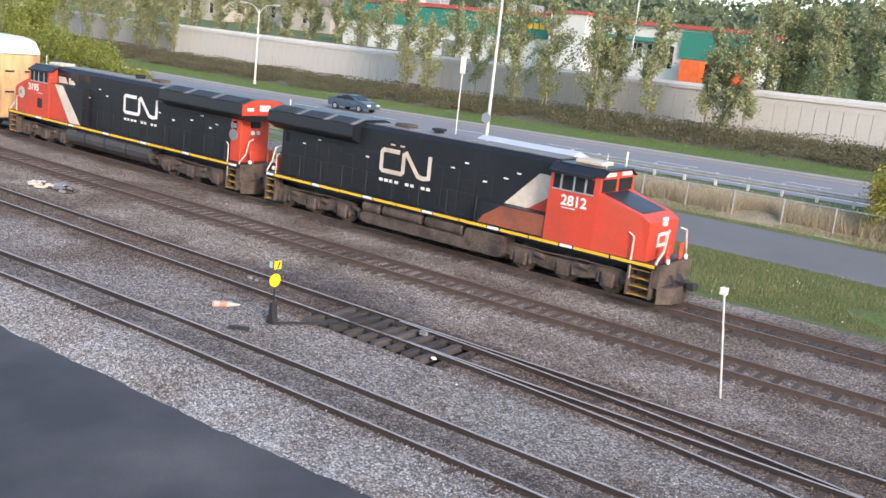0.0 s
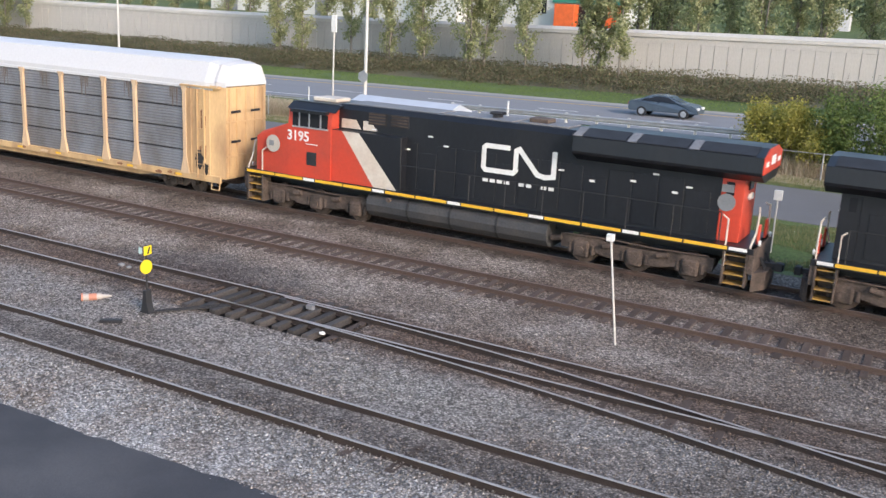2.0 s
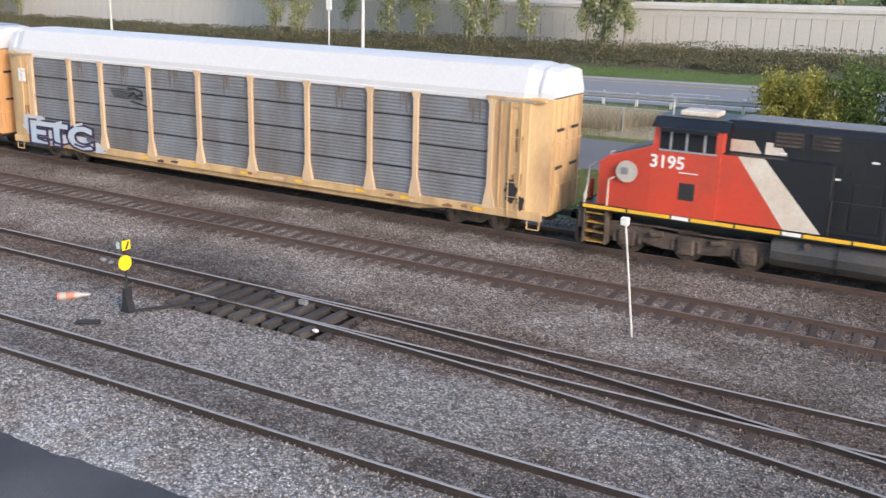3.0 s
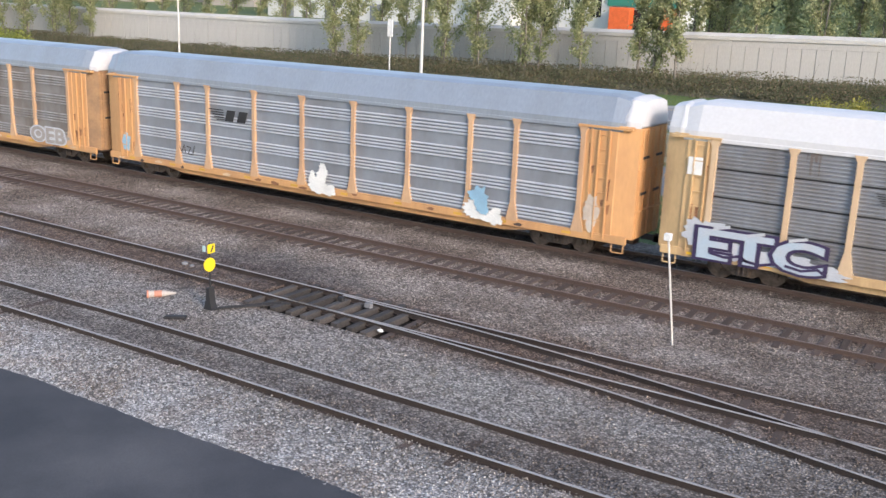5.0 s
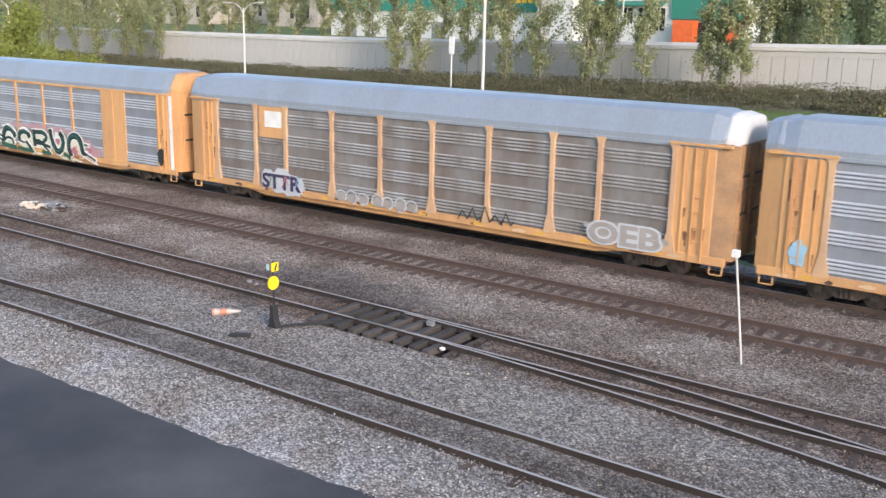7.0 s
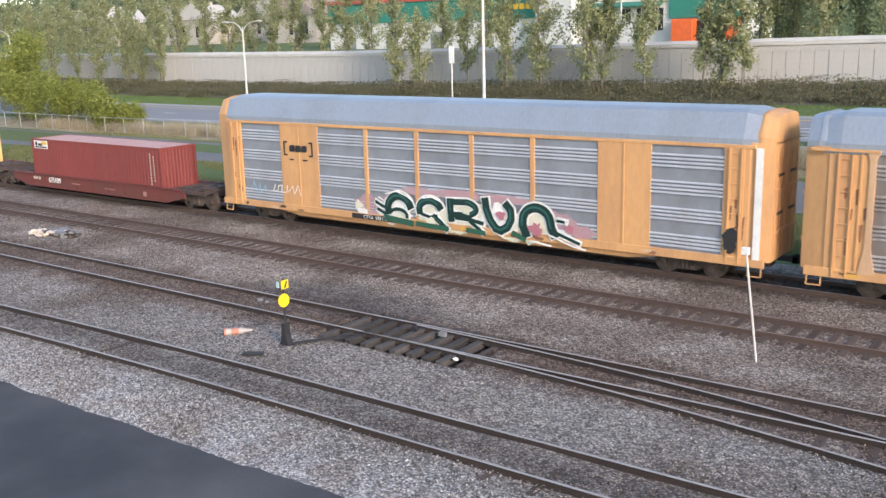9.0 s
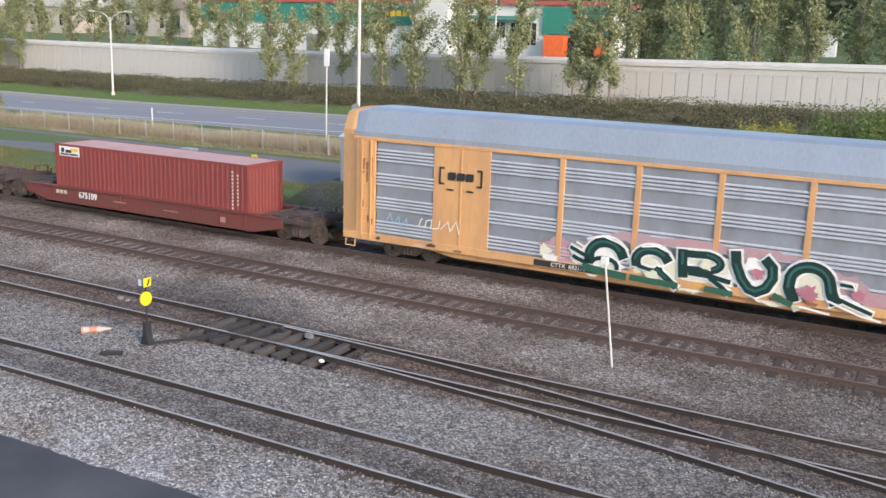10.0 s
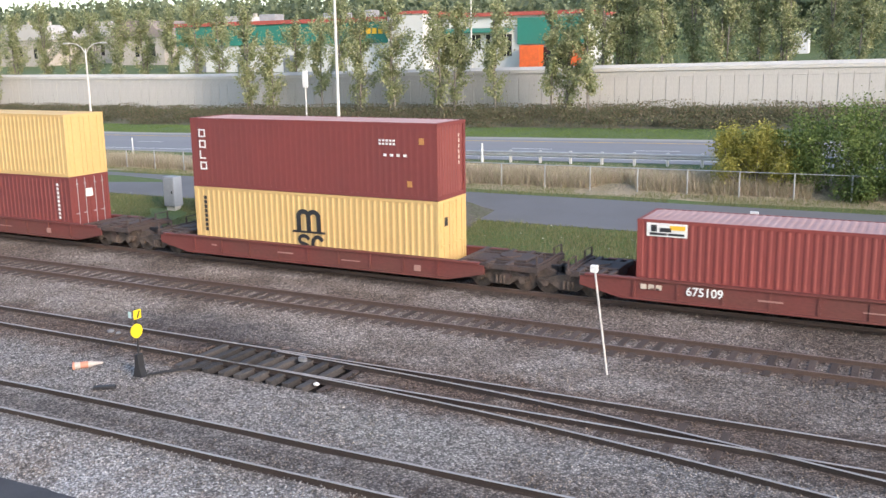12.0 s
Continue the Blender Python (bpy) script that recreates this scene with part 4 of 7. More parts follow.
    bx(bm, -9.9, -9.2, -0.95, 0.95, 1.62, 4.05, 0.02)
    rear = part("rear_hood_end", bm, LOCORED if zt > 3 else BLACK, t, "rear end of the hood")
    bm = B()
    prism(bm, [(-1.5, 4.06), (-1.48, 4.6), (-0.7, 4.85), (0.7, 4.85), (1.48, 4.6), (1.5, 4.06)], "x", *sorted((d * -10.47, d * -10.44)))
    part("rear_panel", bm, LOCORED if zt > 3 else BLACK, t)
    for ya, yb, hh in ((-0.35, 0.35, 0.3), (-1.2, -0.75, 0.16), (0.75, 1.2, 0.16)):
        bm = B()
        bx(bm, -10.485, -10.475, ya, yb, 4.28, 4.28 + hh)
        part("rear_mark", bm, WHITE, t, "white mark on the end panel")
    bm = B()
    bx(bm, -9.95, -9.895, -0.3, 0.3, 3.35, 3.75)
    part("rear_window", bm, GLASS, rear)
    bm = B()
    bx(bm, -9.6, -9.35, -0.965, -0.95, 3.2, 3.65)
    part("rear_window", bm, GLASS, rear)
    for yy in (-0.18, 0.18):
        bm = B()
        cyl(bm, (d * -9.9, yy, 3.1), (d * -9.98, yy, 3.1), 0.11, 12)
        part("headlight", bm, WHITE, rear)
    # equipment box behind the cab, with the slanted white band
    bm = B()
    bx(bm, 2.75, 6.05, -1.42, 1.42, 1.62, zt, 0.02)
    part("equipment_box", bm, BLACK, t)
    if zt > 3:
        bm = B()
        poly(bm, [(6.05, 1.64), (6.05, zt - 0.02), (5.55, zt - 0.02), (3.98, 1.64)], -1.432, -1.42)
        part("red_field", bm, LOCORED, t)
        bm = B()
        poly(bm, [(5.55, zt - 0.02), (4.75, zt - 0.02), (2.9, 1.64), (3.98, 1.64)], -1.434, -1.42)
        part("white_band", bm, OFFWHITE, t, "slanted off-white band")
        bm = B()
        poly(bm, [(5.9, zt + 0.05), (4.95, zt + 0.05), (5.2, zt + 0.42), (5.9, zt + 0.42)], -0.962, -0.95)
        poly(bm, [(4.85, zt + 0.05), (4.2, zt + 0.05), (4.45, zt + 0.42), (4.85, zt + 0.42)], -0.962, -0.95)
        part("white_band", bm, OFFWHITE, t)
        for a0 in (2.7, 3.75):
            bm = B()
            bx(bm, a0, a0 + 0.85, -0.985, -0.95, 4.05, 4.55)
            g = part("intake_grille", bm, DARK, t)
            bm = B()
            for k in range(4):
                bx(bm, a0 + 0.04, a0 + 0.81, -1.005, -0.985, 4.10 + k * 0.12, 4.15 + k * 0.12)
            part("louvre", bm, TRUCK, g)
    else:
        bm = B()
        poly(bm, [(6.05, zt + 0.02), (6.05, 3.35), (4.9, zt + 0.02)], -0.962, -0.95)
        part("red_field", bm, LOCORED, t)
        bm = B()
        poly(bm, [(6.05, 3.35), (6.05, 4.05), (5.25, 4.05), (3.75, zt + 0.02), (4.9, zt + 0.02)], -0.964, -0.95)
        part("white_band", bm, OFFWHITE, t, "slanted off-white band")
        bm = B()
        poly(bm, [(3.6, zt - 0.25), (3.9, zt - 0.04), (6.03, zt - 0.04), (6.03, 1.66), (2.85, 1.66), (3.1, 2.0)], -1.44, -1.42)
        part("dirty_panel", bm, DIRTY_RED, t, "soot-stained red panel")
    # cab
    bm = B()
    prism(bm, [(-1.5, 1.62), (-1.5, 3.9), (-1.42, 4.42), (-1.0, 4.66), (1.0, 4.66), (1.42, 4.42), (1.5, 3.9), (1.5, 1.62)], "x", *sorted((d * 6.05, d * 8.2)))
    cab = part("cab", bm, LOCORED, t, "red crew cab")
    bm = B()
    prism(bm, [(-1.47, 4.40), (-1.03, 4.68), (1.03, 4.68), (1.47, 4.40), (1.40, 4.38), (1.0, 4.63), (-1.0, 4.63), (-1.40, 4.38)], "x", *sorted((d * 5.9, d * 8.3)))
    bx(bm, 6.1, 8.15, -1.05, 1.05, 4.665, 4.70)
    part("cab_roof", bm, BLACK, cab, "black cab roof")
    bm = B()
    bx(bm, 6.5, 7.7, -0.5, 0.5, 4.7, 4.86, 0.03)
    part("roof_unit", bm, OFFWHITE, cab, "white air conditioner on the roof")
    bm = B()  # sunshade
    poly(bm, [(6.2, 4.42), (7.95, 4.42), (7.95, 4.30), (6.2, 4.30)], -1.72, -1.42)
    part("sunshade", bm, BLACK, cab)
    for a0, a1 in ((6.22, 6.52), (6.62, 7.12), (7.16, 7.6), (7.68, 7.98)):
        bm = B()
        bx(bm, a0, a1, -1.515, -1.47, 3.72, 4.27)
        w = part("cab_window", bm, GLASS, cab)
    bm = B()
    for a0 in (6.55, 7.12, 7.62):
        bx(bm, a0 - 0.025, a0 + 0.045, -1.525, -1.49, 3.68, 4.3)
    bx(bm, 6.18, 8.0, -1.525, -1.49, 3.66, 3.72)
    part("window_frame", bm, SILVER, cab)
    bm = B()
    cyl(bm, (d * 7.9, -0.55, 4.68), (d * 7.9, -0.55, 5.25), 0.02, 6)
    part("antenna", bm, WHITE, cab, "short white whip antenna")
    # nose with its sloping top and windscreens
    bm = B()
    poly(bm, [(8.2, 1.62), (8.2, 3.78), (9.55, 3.3), (9.85, 3.05), (9.85, 1.62)], -1.5, 1.5)
    for v in bm.verts:
        if abs(v.co.x) > 9.4:
            v.co.y *= 0.88
    nose = part("nose", bm, LOCORED, t, "red sloping nose")
    bm = B()
    poly(bm, [(8.21, 3.80), (9.5, 3.335), (9.5, 3.31), (8.21, 3.77)], -1.0, 1.0)
    part("anti_glare_panel", bm, BLACK, nose, "black anti-glare top of the nose")
    for y0, y1 in ((-1.28, -0.12), (0.12, 1.28)):
        bm = B()
        bx(bm, 8.2, 8.23, y0, y1, 3.82, 4.32, 0.01)
        part("windscreen", bm, GLASS, cab)
        bm = B()
        bx(bm, 8.2, 8.235, y0 + 0.15, y1 - 0.15, 4.41, 4.56, 0.01)
        part("number_board", bm, WHITE, cab, "lit number board with an unreadable number")
    bm = B()
    for yy in (-0.1, 0.1):
        for zz in (2.95, 3.13):
            cyl(bm, (d * 9.83, yy, zz), (d * 9.9, yy, zz), 0.085, 12)
    part("headlight", bm, WHITE, nose)
    bm = B()
    bx(bm, 9.85, 9.87, -0.45, 0.4, 2.50, 2.62)
    bx(bm, 9.85, 9.87, -0.45, 0.4, 2.08, 2.20)
    bx(bm, 9.85, 9.87, -0.45, -0.33, 2.2, 2.5)
    bx(bm, 9.85, 9.87, 0.28, 0.4, 2.2, 2.5)
    part("painted_mark", bm, WHITE, nose, "white mark on the nose")
    # end platforms, steps, pilots
    for s in (1, -1):
        e = 10.3 * s if s > 0 else -10.45
        bm = B()
        bx(bm, e - 0.1 * s, e + 0.08 * s, -1.45, 1.45, 0.75, 1.62, 0.02)
        part("end_sill", bm, TRUCK, t)
        bm = B()
        p = e + 0.06 * s
        prism(bm, [(d * p, -1.35), (d * (p + 0.32 * s), -0.75), (d * (p + 0.38 * s), 0), (d * (p + 0.32 * s), 0.75), (d * p, 1.35)], "z", 0.14, 0.78)
        part("snow_plow", bm, TRUCK, t, "dusty steel plow")
        for yy in (-1, 1):
            bm = B()
            y0, y1 = sorted((yy * 0.95, yy * 1.5))
            bx(bm, e - s * 0.79, e - s * 0.17, yy * 0.95 - 0.02, yy * 0.95 + 0.02, 0.28, 1.6)
            st = part("step_well", bm, TRUCK, t)
            for k in range(4):
                bm = B()
                bx(bm, e - s * 0.79, e - s * 0.17, y0 + 0.02 * k, y1 - 0.02 * k, 0.32 + 0.32 * k, 0.36 + 0.32 * k)
                part("step", bm, STEPS, st, "worn yellow step")
            for k in (0.80, 0.10):
                bm = B()
                bx(bm, e - s * (k + 0.06), e - s * k, y0, y1, 0.28, 1.6)
                part("step_side", bm, TRUCK, st)
            bm = B()
            yo = yy * 1.47
            tube(bm, [(d * (e - s * 0.82), yo, 0.9), (d * (e - s * 0.82), yo, 2.5), (d * (e - s * 1.0), yo * 0.97, 2.62)], 0.03)
            part("handrail", bm, OFFWHITE, t, "white curved handrail")
            bm = B()
            tube(bm, [(d * (e - s * 0.08), yo * 0.95, 0.8), (d * (e - s * 0.08), yo * 0.95, 1.7), (d * (e - s * 0.02), yo * 0.72, 2.1), (d * (e - s * 0.02), yo * 0.6, 2.75), (d * (e - s * 0.1), yo * 0.36, 2.85)], 0.035)
            part("handrail", bm, OFFWHITE, t, "white curved handrail")
        for yy in (-0.62, 0.62):
            bm = B()
            bx(bm, e - 0.06 * s, e + 0.02 * s, yy - 0.16, yy + 0.16, 1.62, 2.3, 0.04)
            part("anti_climber", bm, LOCORED, t)
        for yy in (-0.85, 0.85):
            bm = B()
            cyl(bm, (d * (e + 0.06 * s), yy, 1.72), (d * (e + 0.12 * s), yy, 1.72), 0.1, 12)
            part("ditch_light", bm, WHITE, t)
        for yy in (-0.5, -0.35, 0.35, 0.5):
            bm = B()
            tube(bm, [(d * (e + 0.1 * s), yy, 1.15), (d * (e + 0.25 * s), yy, 0.85), (d * (e + 0.32 * s), yy * 1.05, 0.45)], 0.025)
            part("air_hose", bm, DARK, t)
        coupler(t, d * e, d * s)
    # side handrail
    bm = B()
    tube(bm, [(d * -9.4, -1.46, 2.7), (d * 2.7, -1.46, 2.7)], 0.02)
    n = 9
    for i in range(n):
        aa = -9.4 + i * 12.1 / (n - 1)
        cyl(bm, (d * aa, -1.46, 1.6), (d * aa, -1.46, 2.7), 0.022, 6)
    part("side_handrail", bm, DARK, t)
    # fuel tank
    bm = B()
    if tank_style:
        prism(bm, [(-1.2, 1.38), (-1.42, 1.2), (-1.48, 0.95), (-1.42, 0.68), (-1.22, 0.46), (-0.9, 0.36), (0.9, 0.36), (1.22, 0.46), (1.42, 0.68), (1.48, 0.95), (1.42, 1.2), (1.2, 1.38)], "x", *sorted((d * -3.6, d * 4.25)))
    else:
        poly(bm, [(-3.5, 0.85), (-3.6, 0.55), (-3.35, 0.36), (4.05, 0.36), (4.3, 0.62), (4.2, 1.3), (2.3, 1.3), (2.2, 0.85)], -1.45, 1.45)
        bmesh.ops.bevel(bm, geom=bm.edges[:], offset=0.05, segments=2, affect="EDGES")
    part("fuel_tank", bm, TANK if tank_style else TRUCK, t)
    if tank_style:
        for a0 in (-1.6, 0.4, 2.3):
            bm = B()
            prism(bm, [(-1.22, 1.40), (-1.45, 1.2), (-1.505, 0.95), (-1.44, 0.67), (-1.24, 0.44), (-1.2, 0.48), (-1.40, 0.69), (-1.46, 0.95), (-1.40, 1.18)], "x", *sorted((d * a0, d * (a0 + 0.09))))
            part("tank_strap", bm, DARK, t)
        bm = B()
        cyl(bm, (d * 3.2, -1.40, 1.22), (d * 3.2, -1.56, 1.26), 0.09, 10)
        part("filler_cap", bm, TRUCK, t)
    if not tank_style:
        for a0, a1 in ((-3.5, -2.5), (-2.3, -0.1), (0.1, 2.1)):
            bm = B()
            cyl(bm, (d * a0, -1.18, 1.1), (d * a1, -1.18, 1.1), 0.27, 14)
            bmesh.ops.bevel(bm, geom=[e for e in bm.edges if e.calc_length() < 0.2], offset=0.05, segments=1, affect="EDGES")
            part("air_reservoir", bm, TRUCK, t, "dusty cylindrical air reservoir")
    # trucks
    for c in (-6.85, 6.95):
        for s in (-1, 1):
            bm = B()
            y0, y1 = sorted((s * 1.02, s * 1.16))
            poly(bm, [(c - 2.75, 0.55), (c - 2.8, 1.02), (c - 1.3, 1.05), (c - 1.0, 0.92), (c + 1.0, 0.92), (c + 1.3, 1.05), (c + 2.8, 1.02), (c + 2.75, 0.55), (c + 1.4, 0.5), (c + 0.8, 0.38), (c - 0.8, 0.38), (c - 1.4, 0.5)], y0, y1)
            fr = part("truck_frame", bm, TRUCK, t)
            for dx in (-1.98, 0, 1.98):
                bm = B()
                ax = d * (c + dx)
                box(bm, ax - 0.3, ax + 0.3, s * 1.18 - 0.09, s * 1.18 + 0.09, 0.26, 0.86, 0.07)
                cyl(bm, (ax, s * 1.14, 0.53), (ax, s * 1.32, 0.53), 0.15, 12)
                part("journal_box", bm, TRUCK, fr)
                for k in (-0.42, 0.42):
                    bm = B()
                    cyl(bm, (ax + k, s * 1.12, 0.4), (ax + k, s * 1.12, 0.74), 0.085, 10)
                    part("spring", bm, TRUCK, fr)
                bm = B()
                cyl(bm, (ax + d * 0.75, s * 1.22, 0.88), (ax + d * 1.15, s * 1.22, 0.80), 0.1, 10)
                part("brake_cylinder", bm, TRUCK, fr)
            bm = B()
            tube(bm, [(d * (c - 2.6), s * 1.2, 1.08), (d * (c - 0.8), s * 1.24, 1.04), (d * (c + 0.9), s * 1.24, 1.1), (d * (c + 2.6), s * 1.2, 1.06)], 0.03)
            part("air_pipe", bm, TRUCK, fr)
        for dx in (-1.98, 0, 1.98):
            wheelset(t, d * (c + dx), 0.53, WS_LOCO)
        # one dark block stands for the motors and the shade behind the frames
        bm = B()
        box(bm, d * c - 2.2, d * c + 2.2, -0.6, 0.6, 0.45, 1.0)
        part("traction_motor", bm, DARK, t)
    # number on the cab
    running_gear = ("wheelset", "truck_frame", "journal_box", "spring", "brake_cylinder", "air_pipe", "traction_motor")
    for o in t.children_recursive:  # overhang of the platforms beyond the cab and behind the engine
        if o.name.split(".")[0] in running_gear:
            continue
        for v in o.data.vertices:
            a = d * v.co.x
            if a > 8.25:
                v.co.x = d * (8.25 + (a - 8.25) * nose_stretch)
            elif a < -4.4:
                v.co.x = d * (-4.4 + (a + 4.4) * tail_stretch)
    lettering(number, 7.2 if d > 0 else -7.7, 3.12, -1.502, 0.57, WHITE, t, "cab_number", extrude=0.006, offset=0.012)
    bars("small_mark", [(d * 7.0 - 0.3, d * 7.0 + 0.3, 3.0, 3.035, -1.502)], WHITE, t)
    return t


HATCH_PALE = plain("faded_emblem", (0.46, 0.42, 0.37), 0.6)
LEAD = locomotive(-24.05, 1, "black diesel locomotive with red cab leading the train", "2812", 2.55, 0, 1.33, 0.90)
SECOND = locomotive(-46.65, -1, "black diesel locomotive with red cab facing rearward", "3195", 3.75, 1, 1.10, 1.07)
logo_band(LEAD, -3.05, -0.15, 2.72, 3.85, -0.975, OFFWHITE)
logo_band(SECOND, 0.55, 3.6, 2.82, 3.92, -0.975, WHITE)
for t, x0, z0 in ((LEAD, -3.0, 2.34), (SECOND, 0.65, 2.46)):
    bars("web_address", [(x0 + i * 0.3, x0 + i * 0.3 + 0.21, z0, z0 + 0.13, -0.975) for i in range(10) if i not in (4, 7)], WHITE, t, "unreadable white writing under the mark")
bars("lead_mark", [(-2.5, -2.25, 4.0, 4.07, -0.975), (-1.95, -1.7, 4.0, 4.07, -0.975)], OFFWHITE, LEAD)
bm = B()
cyl(bm, (-9.0, -1.5, 2.85), (-9.0, -1.515, 2.85), 0.36, 24)
em = part("round_emblem", bm, HATCH_PALE, SECOND, "round pale emblem on the nose side")
bm = B()
box(bm, -9.2, -8.95, -1.525, -1.515, 2.75, 2.98)
part("emblem_figure", bm, GREY, em)
bm = B()
cyl(bm, (9.75, -0.95, 2.95), (9.75, -0.99, 2.95), 0.3, 16)
box(bm, 9.55, 9.95, -0.99, -0.95, 3.3, 3.55)
part("end_emblem", bm, GREY, SECOND, "grey emblem on the hood side")
bars("door_vent", [(-7.25, -6.75, 2.15, 2.7, -1.502)], DARK, SECOND)
bars("service_placard", [(1.9 + i * 1.5, 2.1 + i * 1.5, 3.0 + 0.2 * (i % 2), 3.08 + 0.2 * (i % 2), -0.99) for i in range(5)], WHITE, SECOND)


# ---- marks on the cars ----
# flush panels of the fourth autorack
for a, b in ((-9.3, -6.9), (7.2, 9.3)):
    bm = B()
    box(bm, a, b, -1.52, -1.44, 1.0, 4.83, 0.01)
    box(bm, (a + b) / 2 - 0.03, (a + b) / 2 + 0.03, -1.55, -1.52, 1.0, 4.75)
    part("side_panel", bm, ORANGE, AR[3])
    bm = B()
    box(bm, a, b, 1.44, 1.52, 1.0, 4.83, 0.01)
    part("side_panel", bm, ORANGE, AR[3])
# its reporting mark, as a bracketed plain shape
bm = B()
stroke(bm, [(-8.83, 3.98), (-9.0, 3.98), (-9.0, 3.38), (-8.83, 3.38)], 0.07, -1.552)
stroke(bm, [(-7.4, 3.98), (-7.23, 3.98), (-7.23, 3.38), (-7.4, 3.38)], 0.07, -1.552)
part("bracket_mark", bm, DARK, AR[3])
for x0 in (-8.66, -8.28, -7.9):
    bm = B()
    prism(bm, [(x0, 3.54), (x0 + 0.28, 3.54), (x0 + 0.34, 3.6), (x0 + 0.34, 3.84), (x0 + 0.06, 3.84), (x0, 3.76)], "y", -1.564, -1.552)
    part("owner_mark", bm, DARK, AR[3], "plain dark owner mark")
bars("owner_mark", [(-8.7, -8.4, 3.14, 3.2, -1.552), (-7.85, -7.55, 3.14, 3.2, -1.552)], DARK, AR[3])
bars("number_field", [(-4.95, -2.2, 0.76, 0.98, -1.562)], DARK, AR[3])
lettering("CTTX  692175", -3.6, 0.795, -1.576, 0.22, WHITE, AR[3], "car_number")
bars("white_post", [(13.05, 13.3, 1.0, 4.8, -1.56)], WHITE, AR[3], "white end post")


def blob(bm, x, z, rx, rz, y, n=14, seed=0.0):
    """A sprayed patch with an uneven edge."""
    pts = []
    n = 36
    for i in range(n):
        a = 2 * math.pi * i / n
        k = 1 + 0.45 * noise.noise((math.cos(a) * 1.7 + seed, math.sin(a) * 1.7, seed)) + 0.4 * noise.noise((math.cos(a) * 6 + seed, math.sin(a) * 6, seed + 3))
        pts.append((x + rx * k * math.cos(a), z + rz * k * math.sin(a)))
    return prism(bm, pts, "y", y - 0.006, y)


def graffito(parent, text, x, z, size, outline, fill, back, y, stretch=1.0, backing=()):
    bm = B()
    for i, (bx0, bz0, rx, rz) in enumerate(backing):
        blob(bm, bx0, bz0, rx, rz, y - 0.0012 * i, 16, i * 1.3 + x)
    if backing:
        part("sprayed_ground", bm, back, parent, "sprayed ground of the graffito")
    for off, m, dy in ((0.10 * size, outline, 0.03), (0.035 * size, fill, 0.045)):
        o = lettering(text, 0, 0, 0, size, m, parent, "graffito_letters", extrude=0.004, offset=off)
        o.data.transform(Matrix.Translation((x, y - dy, z)) @ Matrix.Diagonal((stretch, 1, 1, 1)))


Y4 = -1.515
GREEN_DARK = plain("spray_bottle_green", (0.008, 0.035, 0.030), 0.45)
TEAL = plain("spray_teal", (0.03, 0.12, 0.105), 0.45)
GREEN_PAINT = plain("spray_green", (0.028, 0.105, 0.068), 0.5)
CREAM = plain("spray_cream", (0.66, 0.64, 0.52), 0.55, tint=(0.5, 0.52, 0.38), amount=0.5)
ROSE = plain("spray_rose", (0.42, 0.25, 0.28), 0.55, tint=(0.36, 0.29, 0.31), amount=0.9)


def band(name, pts, w, dy, material, label=""):
    bm = B()
    stroke(bm, pts, w, Y4 - dy, 0.008)
    part(name, bm, material, AR[3], label)


# a rosy mist round the letters, and the pale ground on which they stand
for i, (bx0, bz0, rx, rz) in enumerate(((-4.0, 1.5, 0.75, 0.35), (-2.7, 1.75, 0.6, 0.35), (-1.1, 2.2, 1.2, 0.2), (0.9, 2.25, 1.3, 0.18), (3.0, 2.2, 1.2, 0.2), (5.6, 1.6, 0.8, 0.35), (6.4, 1.25, 0.75, 0.25), (-3.4, 0.98, 0.6, 0.22))):
    bm = B()
    blob(bm, bx0, bz0, rx, rz, Y4 - 0.002 * i, 16, i * 1.3)
    part("sprayed_mist", bm, ROSE, AR[3], "thin rose spray behind the letters")
for i, (bx0, bz0, rx, rz) in enumerate(((-2.4, 1.35, 1.0, 0.62), (-0.4, 1.35, 1.1, 0.55), (1.4, 1.4, 1.0, 0.6), (3.1, 1.35, 1.1, 0.62), (4.4, 1.3, 0.8, 0.7), (-4.55, 1.35, 0.28, 0.2), (-4.3, 1.1, 0.3, 0.14), (0.85, 0.85, 0.5, 0.25), (3.5, 0.8, 0.6, 0.22), (5.6, 1.15, 0.5, 0.14))):
    bm = B()
    blob(bm, bx0, bz0, rx, rz, Y4 - 0.02 - 0.002 * i, 16, i * 2.1)
    part("sprayed_ground", bm, CREAM if i % 3 else WHITE, AR[3], "pale sprayed ground of the letters")
